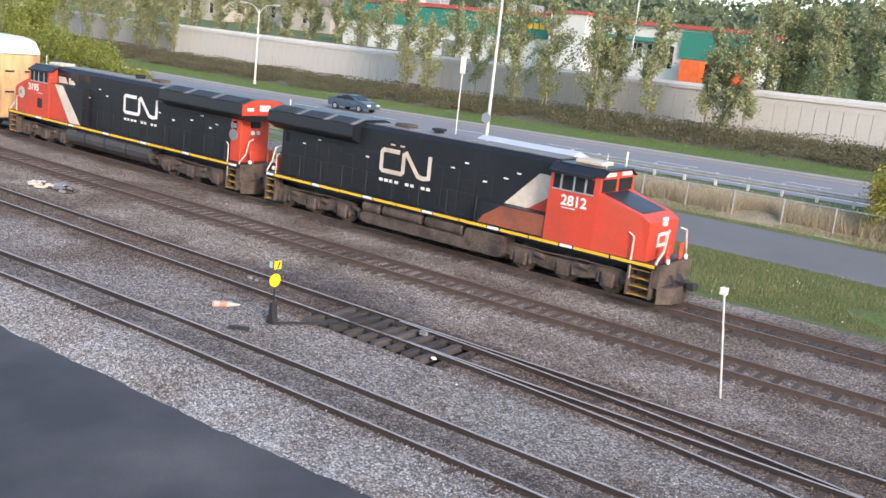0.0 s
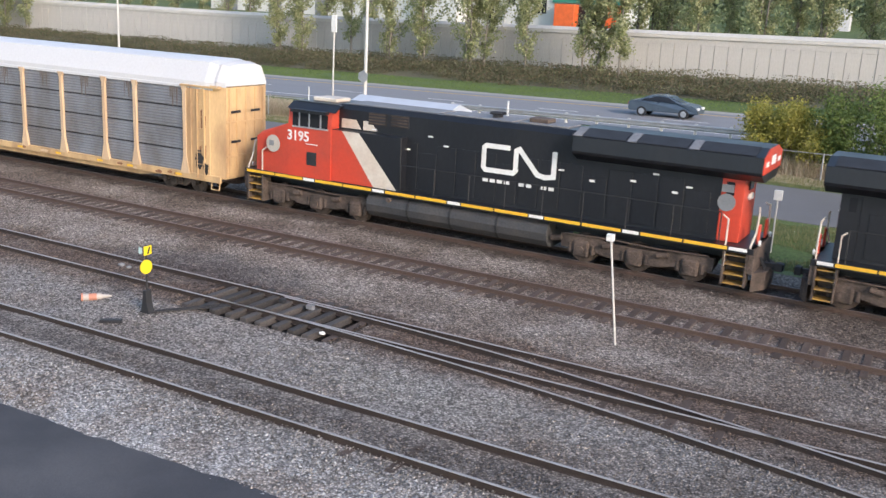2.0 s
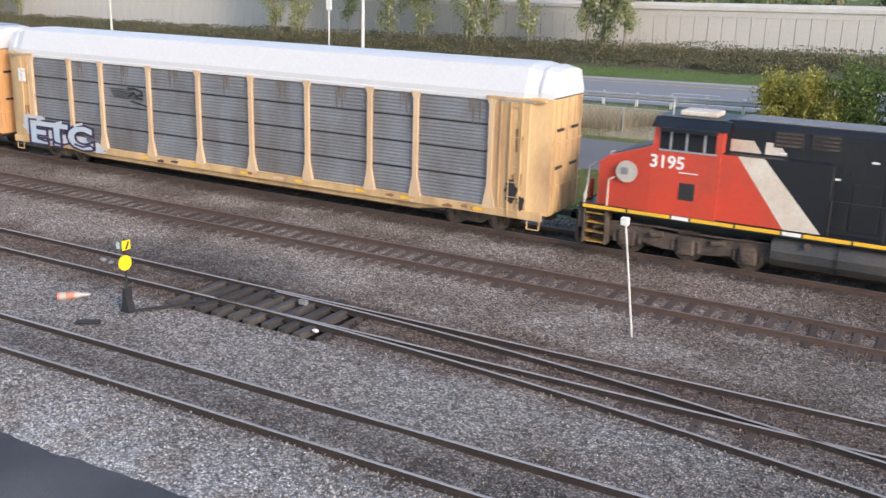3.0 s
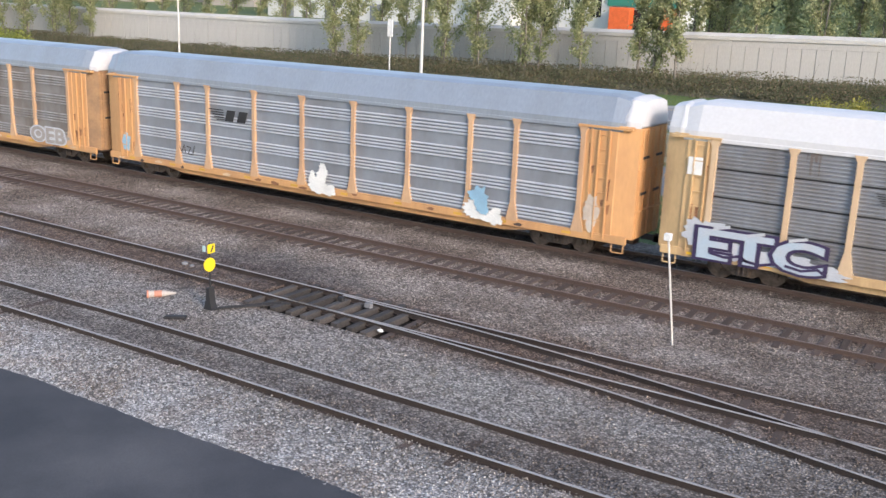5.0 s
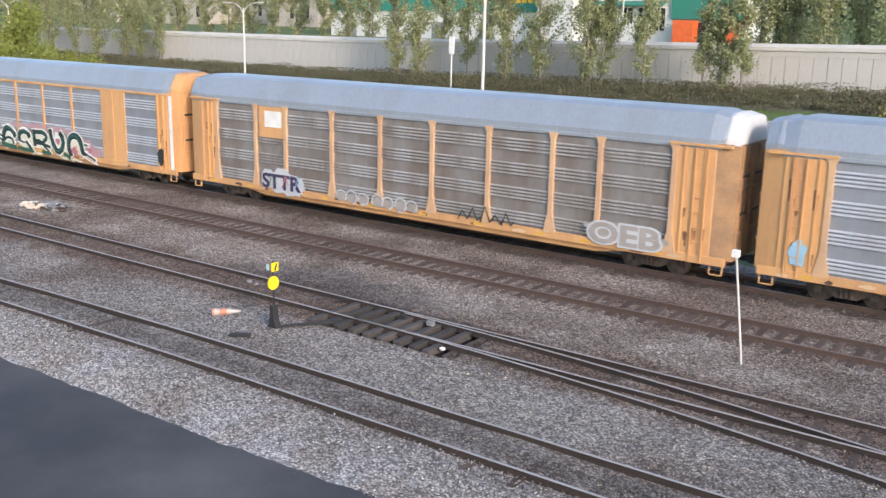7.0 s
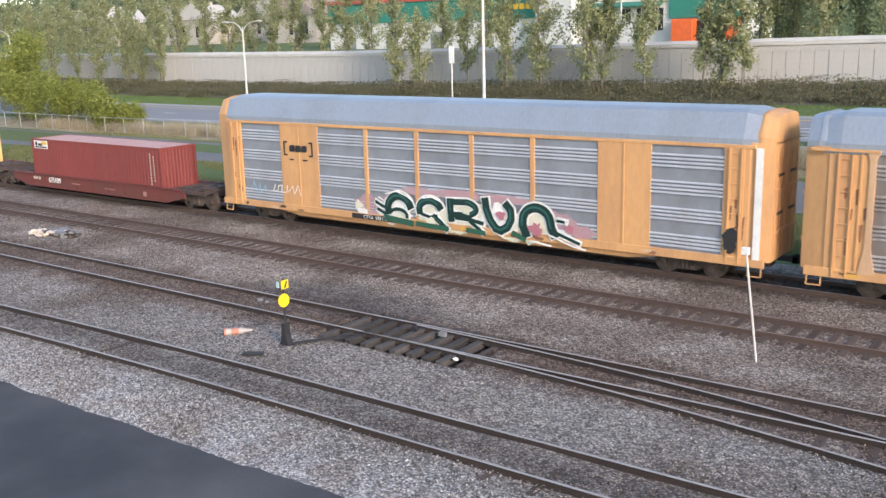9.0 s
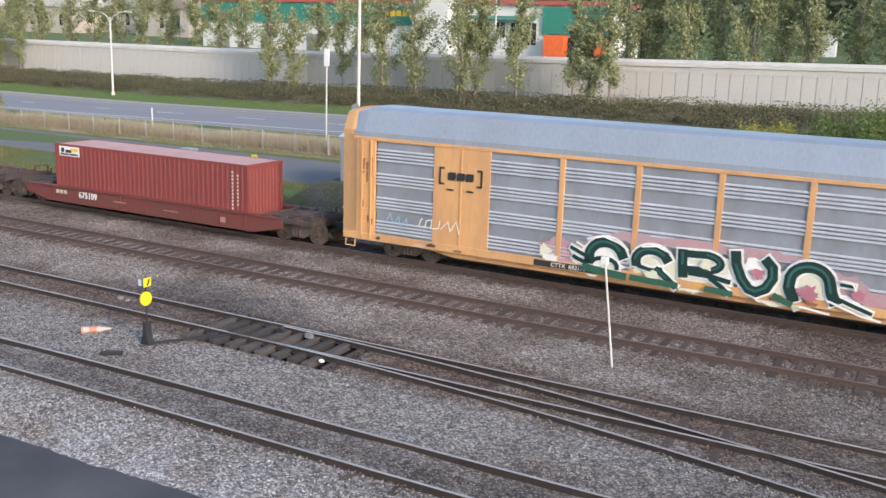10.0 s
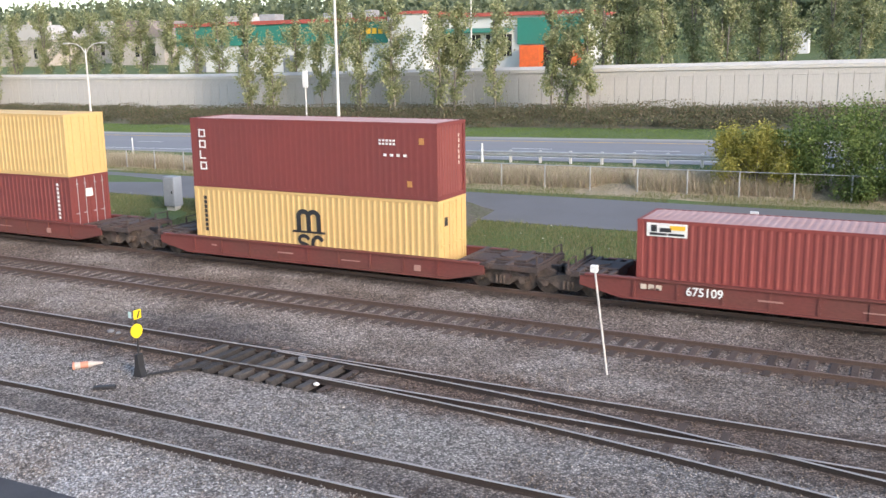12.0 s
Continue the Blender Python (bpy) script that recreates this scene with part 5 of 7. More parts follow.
LETTERS = [
    [(arc(-2.2, 1.42, 0.62, 0.55, 190, 15, 10), 0.36), (arc(-2.25, 1.12, 0.48, 0.27, 165, -10, 8), 0.15), ([(-3.5, 1.62), (-3.1, 1.45), (-2.8, 1.35)], 0.13), ([(-3.4, 1.3), (-3.0, 1.15), (-2.7, 1.2)], 0.14)],
    [(arc(-0.55, 1.5, 0.56, 0.42, 195, 20, 10), 0.33), ([(-1.0, 1.30), (-0.55, 1.20), (-0.2, 1.28)], 0.13), ([(-0.35, 1.25), (0.0, 1.0), (0.3, 0.75)], 0.22)],
    [([(0.5, 1.98), (0.52, 1.6), (0.56, 1.22)], 0.32), ([(0.6, 1.95)] + arc(1.2, 1.72, 0.6, 0.28, 75, -75, 8) + [(0.75, 1.42)], 0.25), ([(0.8, 1.3), (1.5, 1.28), (2.1, 1.18)], 0.16), ([(1.5, 1.2), (1.9, 0.95), (2.1, 0.8)], 0.15)],
    [([(2.25, 2.15), (2.3, 1.8), (2.5, 1.35), (2.75, 1.05), (3.0, 0.98), (3.3, 1.15), (3.48, 1.5), (3.45, 1.85), (3.25, 2.05)], 0.33)],
    [([(4.15, 0.95), (4.0, 1.3)] + arc(4.62, 1.5, 0.62, 0.55, 165, 10, 10) + [(5.3, 1.3), (5.42, 1.05)], 0.36), ([(5.5, 1.15), (6.0, 0.98), (6.5, 0.82)], 0.12), ([(5.55, 1.62), (5.95, 1.6)], 0.1)],
]
k = 0
for strokes in LETTERS:
    for pts, w in strokes:
        band("graffito_outline", pts, w + 0.15, 0.045 + 0.004 * (k % 3), WHITE, "white outline of a sprayed letter")
        band("graffito_letter", pts, w, 0.075 + 0.004 * (k % 3), GREEN_DARK, "dark green sprayed letter")
        if w > 0.2:
            band("graffito_highlight", [(x0 - 0.03, z0 + 0.02) for x0, z0 in pts[1:-1:1]] if len(pts) > 4 else pts[:2], w * 0.24, 0.105, TEAL)
        k += 1
for pts, w in (([(-2.95, 0.98), (-2.2, 0.9), (-1.5, 0.84)], 0.26), ([(-1.2, 0.86), (-0.5, 0.82), (0.35, 0.8)], 0.22), ([(1.4, 0.85), (2.2, 0.8)], 0.2), ([(3.6, 0.95), (4.1, 0.75)], 0.2)):
    band("graffito_shade", pts, w, 0.12, GREEN_PAINT, "green drop shade under the letters")
for pts in (([(-3.3, 1.85), (-3.0, 1.7), (-2.9, 1.8)]), ([(-2.9, 2.02), (-2.3, 2.18), (-1.7, 2.0), (-1.4, 1.8)]), ([(-0.9, 2.0), (-0.4, 2.08), (0.1, 1.9)]), ([(5.6, 1.75), (5.9, 1.72), (6.0, 1.5)]), ([(5.2, 1.05), (6.2, 0.72), (6.8, 0.62)]), ([(4.4, 0.72), (5.3, 0.62)])):
    band("graffito_outline", pts, 0.07, 0.125, WHITE)
for xx, zz, w in ((3.0, 1.6, 0.22), (4.6, 1.2, 0.28), (-2.1, 1.05, 0.2), (-0.5, 1.0, 0.22), (1.3, 1.66, 0.2), (6.1, 1.35, 0.2)):
    bm = B()
    blob(bm, xx, zz, w, w * 0.8, Y4 - 0.115, 10, xx)
    part("graffito_splash", bm, PINK if xx > 2 else CREAM, AR[3])
for pts, m in (([(-11.4, 1.55), (-11.2, 1.95), (-11.05, 1.5), (-10.8, 1.85), (-10.75, 1.45), (-10.45, 1.8), (-10.4, 1.5)], PALE_BLUE), ([(-9.75, 1.9), (-9.9, 1.6), (-9.6, 1.6), (-9.55, 1.85), (-9.3, 1.9), (-9.35, 1.55), (-9.0, 1.6), (-8.95, 1.9)], WHITE), ([(-8.9, 1.6), (-8.6, 1.9), (-8.5, 1.55), (-8.25, 1.95), (-8.1, 1.5)], WHITE)):
    bm = B()
    stroke(bm, pts, 0.04, Y4 - 0.03)
    part("scrawl", bm, m, AR[3], "thin sprayed scrawl")
bm = B()
blob(bm, 12.3, 1.6, 0.28, 0.42, Y4 - 0.08, 12, 4)
part("dark_stain", bm, DARK, AR[3])

# first autorack: pale blue letters at its tail, a dark mark further on
ICE_SPRAY = plain("ice_blue_spray", (0.40, 0.49, 0.58), 0.55, tint=(0.46, 0.48, 0.52), amount=0.8)
PURPLE = plain("dark_violet_spray", (0.045, 0.03, 0.085), 0.5)
PALE_SPRAY = plain("pale_grey_spray", (0.50, 0.52, 0.55), 0.6, tint=(0.42, 0.44, 0.5), amount=0.6)
graffito(AR[0], "ETC", -10.35, 0.85, 1.38, PURPLE, ICE_SPRAY, PALE_SPRAY, -1.6, 1.7, [(-12.2, 1.55, 0.65, 0.6), (-11.2, 1.15, 1.0, 0.3), (-9.6, 1.1, 1.2, 0.28), (-8.3, 0.95, 0.75, 0.22)])
for x0, z0 in ((-11.9, 1.02), (-10.75, 0.95), (-9.4, 1.0)):
    bm = B()
    stroke(bm, [(x0, z0), (x0 + 0.5, z0 - 0.08), (x0 + 1.0, z0 + 0.05), (x0 + 1.25, z0 - 0.1)], 0.09, -1.652)
    part("graffito_outline", bm, PURPLE, AR[0])
    bm = B()
    stroke(bm, [(x0 + 0.05, z0 + 0.85), (x0 + 0.55, z0 + 0.98)], 0.10, -1.654)
    part("graffito_highlight", bm, PALE_SPRAY, AR[0])
for k in range(6):
    bm = B()
    stroke(bm, [(-7.05 + 0.05 * k, 3.72 - 0.07 * k), (-5.7 + 0.12 * k, 3.70 - 0.07 * k)], 0.03, -1.515)
    part("faded_mark", bm, TANK, AR[0], "faded dark owner mark")
bm = B()
stroke(bm, [(-5.95, 3.78), (-5.55, 3.80), (-5.15, 3.70), (-5.1, 3.55), (-5.5, 3.5)], 0.09, -1.515)
stroke(bm, [(-5.9, 3.45), (-5.6, 3.62), (-5.4, 3.4), (-5.1, 3.38)], 0.09, -1.515)
stroke(bm, [(-5.8, 3.25), (-4.75, 3.08)], 0.07, -1.515)
part("faded_mark", bm, DARK, AR[0])
bars("pale_tag", [(-13.0, -12.5, 3.6, 4.2, -1.575)], WHITE, AR[0])
bm = B()
blob(bm, 12.5, 1.7, 0.25, 0.4, -1.575, 12, 2)
blob(bm, 12.9, 1.3, 0.15, 0.25, -1.578, 12, 3)
part("dark_stain", bm, DARK, AR[0])
STREAK = mat("brown_streak", (0.155, 0.13, 0.118), 0.8, 0, 0.15, 2, 12, 0.0, (0.20, 0.185, 0.175))
for i in range(8):
    xx = -9.0 + i * 2.85
    for k in range(4):
        bm = B()
        w, h = 0.03 + 0.03 * ((i + k) % 3), 0.35 + 0.22 * ((i * 3 + k * 2) % 4)
        x1 = xx + (k - 1.5) * 0.13
        prism(bm, [(x1 - w, 4.78), (x1 + w, 4.78), (x1 + w * 0.4, 4.78 - h), (x1 - w * 0.2, 4.78 - h * 0.9)], "y", -1.486, -1.482)
        part("rust_streak", bm, STREAK, AR[0], "brown streak below the roof edge")

# second autorack: owner's mark, white and pale blue sprayed shapes
bm = B()
for k in range(5):
    stroke(bm, [(-6.85 + 0.12 * k, 3.78 - 0.11 * k), (-5.95 + 0.02 * k, 3.78 - 0.11 * k)], 0.045, -1.535)
part("owner_mark", bm, DARK, AR[1], "plain dark owner mark")
for x0 in (-5.85, -5.1):
    bm = B()
    prism(bm, [(x0, 3.3), (x0 + 0.52, 3.3), (x0 + 0.68, 3.8), (x0 + 0.16, 3.8)], "y", -1.547, -1.535)
    part("owner_mark", bm, DARK, AR[1])
bm = B()
stroke(bm, [(-9.0, 1.5), (-8.9, 1.85), (-8.7, 1.55), (-8.55, 1.9), (-8.45, 1.5)], 0.05, -1.535)
stroke(bm, [(-8.35, 1.85), (-8.1, 1.8), (-8.3, 1.5), (-8.0, 1.48), (-7.85, 1.9)], 0.05, -1.535)
part("faint_tag", bm, TANK, AR[1], "thin dark sprayed tag")
bm = B()
for a in ((-0.25, 1.05, 0.55, 0.36), (-0.05, 1.65, 0.26, 0.4), (-0.6, 1.35, 0.2, 0.28), (0.35, 0.9, 0.36, 0.22)):
    blob(bm, *a, -1.60 - 0.002 * a[0], 14, a[1])
part("sprayed_shape", bm, WHITE, AR[1], "white sprayed figure-like blot")
bm = B()
for a in ((7.7, 1.2, 0.6, 0.42), (8.5, 0.98, 0.4, 0.3)):
    blob(bm, *a, -1.60 - 0.002 * a[0], 14, a[1])
part("sprayed_shape", bm, WHITE, AR[1])
bm = B()
for a in ((7.8, 1.7, 0.38, 0.34), (8.0, 1.3, 0.3, 0.25)):
    blob(bm, *a, -1.63 - 0.002 * a[0], 14, a[1] + 3)
part("sprayed_shape", bm, PALE_BLUE, AR[1])
bm = B()
blob(bm, 12.5, 1.7, 0.3, 0.6, -1.58, 12, 5)
part("pale_tag", bm, OFFWHITE, AR[1])
bm = B()
blob(bm, -12.6, 1.6, 0.28, 0.42, -1.58, 12, 6)
part("pale_tag", bm, PALE_BLUE, AR[1])

# third autorack: plated bay with a white sheet, and faded sprays along the sill
bm = B()
box(bm, -9.0, -7.2, -1.53, -1.46, 3.3, 4.8, 0.01)
part("cover_plate", bm, ORANGE, AR[2], "plain orange plate over one bay")
bars("white_sheet", [(-8.6, -7.5, 3.8, 4.55, -1.532)], WHITE, AR[2])
GHOST = plain("faded_white_spray", (0.34, 0.315, 0.30), 0.7, tint=(0.27, 0.24, 0.22), amount=0.9)
graffito(AR[2], "STTR", -7.5, 0.95, 0.95, PALE_SPRAY, PURPLE, PALE_SPRAY, -1.6, 1.15, [(-8.4, 1.3, 0.5, 0.5), (-7.4, 1.25, 0.8, 0.55), (-6.5, 1.2, 0.5, 0.45)])
for x0 in (-8.3, -7.4, -6.6):
    bm = B()
    stroke(bm, [(x0, 1.0), (x0 + 0.25, 1.6), (x0 + 0.4, 1.2)], 0.06, -1.66)
    part("graffito_highlight", bm, (PALE_BLUE, TEAL, PINK)[int(x0) % 3], AR[2])
graffito(AR[2], "OEB", 10.1, 0.95, 1.05, PALE_SPRAY, GHOST, GHOST, -1.6, 1.45, [(10.0, 1.3, 1.7, 0.35)])
for i, xx in enumerate((-3.7, -3.1, -2.4, -1.6, -1.0, -0.3, 0.3)):
    bm = B()
    blob(bm, xx, 1.05, 0.34, 0.2, -1.6 - 0.003 * i, 12, i * 2.0)
    sp = part("faded_spray", bm, GHOST, AR[2])
    bm = B()
    stroke(bm, arc(xx, 1.1, 0.3, 0.26 + 0.06 * (i % 2), 200, -30 - 40 * (i % 3), 10), 0.06, -1.63 - 0.002 * i)
    part("spray_outline", bm, PALE_SPRAY, sp)
bm = B()
for i, xx in enumerate((2.7, 3.2, 3.8, 4.3, 4.8)):
    stroke(bm, [(xx, 0.95 + 0.1 * (i % 2)), (xx + 0.2, 1.3 + 0.15 * (i % 3)), (xx + 0.45, 1.0), (xx + 0.6, 1.15)], 0.06, -1.6)
part("scrawl", bm, TANK, AR[2])

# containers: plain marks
AMBER_OLD = plain("faded_amber_label", (0.45, 0.22, 0.07), 0.6)
WORN_MARK = plain("worn_pink_mark", (0.36, 0.20, 0.17), 0.7)
bars("line_mark", [(-5.75, -4.35, 2.55, 3.02, -1.226)], WHITE, CA, "white and yellow line mark")
bars("line_mark_bar", [(-5.65, -5.05, 2.60, 2.68, -1.24), (-5.0, -4.45, 2.60, 2.68, -1.24), (-5.6, -5.4, 2.72, 2.95, -1.24), (-5.3, -4.9, 2.72, 2.86, -1.24)], DARK, CA)
bars("line_mark_flash", [(-4.95, -4.42, 2.80, 2.95, -1.24)], YELLOW, CA)
bars("container_code", [(5.2, 5.28, 1.1 + i * 0.16, 1.2 + i * 0.16, -1.226) for i in range(11)] + [(5.5, 5.57, 1.3 + i * 0.16, 1.39 + i * 0.16, -1.226) for i in range(9)], OFFWHITE, CA, "white code that cannot be read")
for i in range(4):
    bm = B()
    z0 = 5.75 - i * 0.47
    stroke(bm, [(-5.6, z0), (-5.6, z0 - 0.3), (-5.3, z0 - 0.3), (-5.3, z0 - 0.02 - 0.28 * (i == 2)), (-5.55, z0 - 0.02 - 0.28 * (i == 2))], 0.06, -1.226)
    part("line_name", bm, WHITE, CB2, "upright white line name as plain shapes")
bars("container_code", [(3.5 + 0.16 * i, 3.6 + 0.16 * i, 5.5 - 0.13 * j, 5.58 - 0.13 * j, -1.226) for i in range(5) for j in range(2)] + [(3.7 + 0.3 * i, 3.85 + 0.3 * i, 4.92, 5.02, -1.226) for i in range(4)], WHITE, CB2, "white code that cannot be read")
bars("warning_label", [(5.3, 5.52, 5.42, 5.66, -1.226), (4.75, 4.97, 3.75, 3.98, -1.226)], AMBER_OLD, CB2, "small yellow warning label")
bm = B()
for k in range(3):
    stroke(bm, [(-0.85 + k * 0.5, 1.72), (-0.85 + k * 0.5, 2.3)], 0.21, -1.228)
for k in range(2):
    stroke(bm, arc(-0.6 + k * 0.5, 2.26, 0.25, 0.22, 180, 0), 0.2, -1.234)
stroke(bm, [(-1.15, 1.62), (0.42, 1.62)], 0.09, -1.228)
stroke(bm, arc(-0.62, 1.28, 0.24, 0.17, 20, 270) + arc(-0.62, 0.93, 0.24, 0.17, 90, -160), 0.15, -1.228)
stroke(bm, arc(0.08, 1.10, 0.27, 0.34, 40, 320, 12), 0.16, -1.228)
bmesh.ops.translate(bm, verts=bm.verts[:], vec=(0.35, 0, 0))
part("line_mark", bm, DARK, CB, "black line mark as plain strokes")
bars("container_code", [(-5.55, -5.4, 1.3 + 0.2 * i, 1.45 + 0.2 * i, -1.226) for i in range(8)], DARK, CB, "dark code that cannot be read")
bm = B()
box(bm, 6.09, 6.105, -0.75, -0.45, 2.2, 2.55)
part("door_placard", bm, DARK, CB)
bm = B()
box(bm, 6.09, 6.105, -0.25, 0.15, 2.2, 2.6)
part("door_placard", bm, WHITE, CC, "white placard on the door")
bars("container_code", [(5.2, 5.34, 1.2 + 0.2 * i, 1.33 + 0.2 * i, -1.226) for i in range(9)], WHITE, CC, "white code that cannot be read")
bm = B()
for i in range(6):
    box(bm, 6.062, 6.07, 0.62, 0.69, 4.5 + 0.22 * i, 4.64 + 0.22 * i)
part("end_code", bm, OFFWHITE, CB2)

# well-car numbers and worn marks
bars("owner_mark", [(-5.95 + 0.27 * i, -5.75 + 0.27 * i, 0.7, 0.88, -1.455) for i in range(3)], OFFWHITE, WA, "white owner letters as bars")
lettering("675109", -3.75, 0.62, -1.455, 0.42, WHITE, WA, "car_number", offset=0.008)
for w in (WA, WB, WC):
    for a0, a1, b0, b1 in ((-2.0, -1.2, 0.66, 0.72), (1.2, 2.1, 0.62, 0.66), (4.6, 4.9, 0.5, 0.74), (-5.6, -5.3, 0.7, 0.76)):
        bars("worn_mark", [(a0, a1, b0, b1, -1.455)], WORN_MARK, w)

# slots and latch bars on the folded end doors
for t in AR:
    for y in (-0.75, 0.55):
        for z in (2.55, 3.85):
            bm = B()
            x1 = {AR[0]: 13.9, AR[3]: 13.65}.get(t, 14.1)
            box(bm, x1, x1 + 0.02, y - 0.3, y + 0.3, z - 0.05, z + 0.05)
            part("door_slot", bm, DARK, t)


# ---- plants ----
def leaf_material(name, a, b, dry=None):
    m = bpy.data.materials.new(name)
    m.use_nodes = True
    n, l = m.node_tree.nodes, m.node_tree.links
    g = n.new("ShaderNodeNewGeometry")
    r = n.new("ShaderNodeValToRGB")
    r.color_ramp.elements[0].color, r.color_ramp.elements[1].color = (*a, 1), (*b, 1)
    if dry:
        e = r.color_ramp.elements.new(0.93)
        e.color = (*dry, 1)
    l.new(g.outputs["Random Per Island"], r.inputs[0])
    bs = n["Principled BSDF"]
    l.new(r.outputs[0], bs.inputs["Base Color"])
    bs.inputs["Roughness"].default_value = 0.6
    tr = n.new("ShaderNodeBsdfTranslucent")
    l.new(r.outputs[0], tr.inputs["Color"])
    mx = n.new("ShaderNodeMixShader")
    mx.inputs[0].default_value = 0.35
    l.new(bs.outputs[0], mx.inputs[1])
    l.new(tr.outputs[0], mx.inputs[2])
    l.new(mx.outputs[0], n["Material Output"].inputs[0])
    return m


POPLAR = leaf_material("poplar_leaves", (0.18, 0.22, 0.09), (0.34, 0.38, 0.175), (0.42, 0.42, 0.24))
SHRUB = leaf_material("shrub_leaves", (0.075, 0.10, 0.042), (0.17, 0.20, 0.08), (0.22, 0.17, 0.11))
SHRUB_DRY = leaf_material("brown_shrub_twigs", (0.10, 0.078, 0.055), (0.20, 0.16, 0.11), (0.10, 0.12, 0.05))
BUSH_YELLOW = leaf_material("yellow_green_leaves", (0.22, 0.22, 0.045), (0.42, 0.38, 0.09))
BUSH_GREEN = leaf_material("bush_leaves", (0.085, 0.13, 0.035), (0.20, 0.26, 0.07))
BUSH_MID = leaf_material("olive_bush_leaves", (0.15, 0.18, 0.035), (0.34, 0.36, 0.085))
GRASS_BLADE = leaf_material("grass_blades", (0.10, 0.15, 0.035), (0.22, 0.26, 0.075), (0.32, 0.28, 0.15))
REED = leaf_material("dry_reeds", (0.58, 0.47, 0.37), (0.78, 0.68, 0.57), (0.36, 0.34, 0.2))
MOWN_BLADE = leaf_material("mown_blades", (0.11, 0.17, 0.04), (0.18, 0.25, 0.065))
BARK = mat("grey_bark", (0.20, 0.18, 0.155), 0.9, 0, 0.3, 3, 20, 0.4, (0.12, 0.105, 0.09), stretch=(1, 1, 0.3))
rng_np = np.random.default_rng(7)


def quad_mesh(name, c, size, material, up=0.0, aspect=1.6):
    """Leaves: a small bent quad at each centre, turned at random."""
    n = len(c)
    u = rng_np.normal(size=(n, 3))
    u[:, 2] += up
    u /= np.linalg.norm(u, axis=1, keepdims=True)
    w = rng_np.normal(size=(n, 3))
    v = np.cross(u, w)
    v /= np.linalg.norm(v, axis=1, keepdims=True)
    s = (size * rng_np.uniform(0.6, 1.3, (n, 1)))
    a, b = u * s * aspect / 2, v * s / 2
    verts = np.stack([c - a, c - b + a * 0.1, c + a, c + b + a * 0.1], 1).reshape(-1, 3)
    me = bpy.data.meshes.new(name)
    me.vertices.add(4 * n)
    me.vertices.foreach_set("co", verts.astype(np.float32).ravel())
    me.loops.add(4 * n)
    me.loops.foreach_set("vertex_index", np.arange(4 * n, dtype=np.int32))
    me.polygons.add(n)
    me.polygons.foreach_set("loop_start", np.arange(0, 4 * n, 4, dtype=np.int32))
    me.update(calc_edges=True)
    me.materials.append(material)
    return me


def blade_mesh(name, base, height, width, material):
    """Grass: one upright leaning triangle for each base point."""
    n = len(base)
    ang = rng_np.uniform(0, math.pi, n)
    h = height * rng_np.uniform(0.5, 1.25, n)
    dx = np.stack([np.cos(ang), np.sin(ang), 0 * ang], 1) * (width / 2)
    tip = base + np.stack([rng_np.normal(0, 0.22, n) * h, rng_np.normal(0, 0.22, n) * h, h], 1)
    verts = np.stack([base - dx, base + dx, tip], 1).reshape(-1, 3)
    me = bpy.data.meshes.new(name)
    me.vertices.add(3 * n)
    me.vertices.foreach_set("co", verts.astype(np.float32).ravel())
    me.loops.add(3 * n)
    me.loops.foreach_set("vertex_index", np.arange(3 * n, dtype=np.int32))
    me.polygons.add(n)
    me.polygons.foreach_set("loop_start", np.arange(0, 3 * n, 3, dtype=np.int32))
    me.update(calc_edges=True)
    me.materials.append(material)
    return me


def poplar(height, spread, stems, low, leaves, seed):
    """A slim poplar: one to three stems, rising limbs, and leaves along each limb."""
    rnd = random.Random(seed)
    t = thing("poplar_tree", "slim green poplar tree with rising limbs", "tree", group="poplars by the wall")
    bm = B()
    pts = []
    for s in range(stems):
        bx0, by0 = rnd.uniform(-0.35, 0.35) * (stems > 1), rnd.uniform(-0.3, 0.3) * (stems > 1)
        lean = (rnd.uniform(-0.06, 0.06), rnd.uniform(-0.05, 0.05))
        h = height * rnd.uniform(0.85, 1.0)
        top = Vector((bx0 + lean[0] * h, by0 + lean[1] * h, h))
        foot = Vector((bx0, by0, -0.4))
        cyl(bm, foot, foot.lerp(top, 0.5), 0.11, 7, 0.07)
        cyl(bm, foot.lerp(top, 0.5), top, 0.07, 6, 0.015)
        nb = int(24 / stems ** 0.5)
        for i in range(nb):
            f = low + (0.97 - low) * (i + rnd.random()) / nb
            p = foot.lerp(top, f)
            a = rnd.uniform(0, 2 * math.pi)
            prof = math.sin(math.pi * min(1, (f - low * 0.7) / (1 - low * 0.7)) ** 0.75) * 0.85 + 0.18
            ln = spread * prof * rnd.choice((0.45, 0.8, 1.0, 1.35, 1.7))
            q = p + Vector((math.cos(a) * ln * 0.75, math.sin(a) * ln * 0.75, ln * rnd.uniform(0.6, 1.1)))
            cyl(bm, p, q, 0.028, 4, 0.008)
            k = int(leaves / (nb * stems) * (0.5 + prof))
            for j in range(k):
                g = rnd.random() ** 0.7
                c = p.lerp(q, 0.15 + 0.95 * g)
                sd = 0.12 + 0.17 * g
                pts.append((c.x + rnd.gauss(0, sd), c.y + rnd.gauss(0, sd), c.z + rnd.gauss(0, sd * 1.2)))
    part("trunk", bm, BARK, t)
    o = new("crown", quad_mesh("crown", np.array(pts), 0.16, POPLAR))
    o.parent = t
    return t


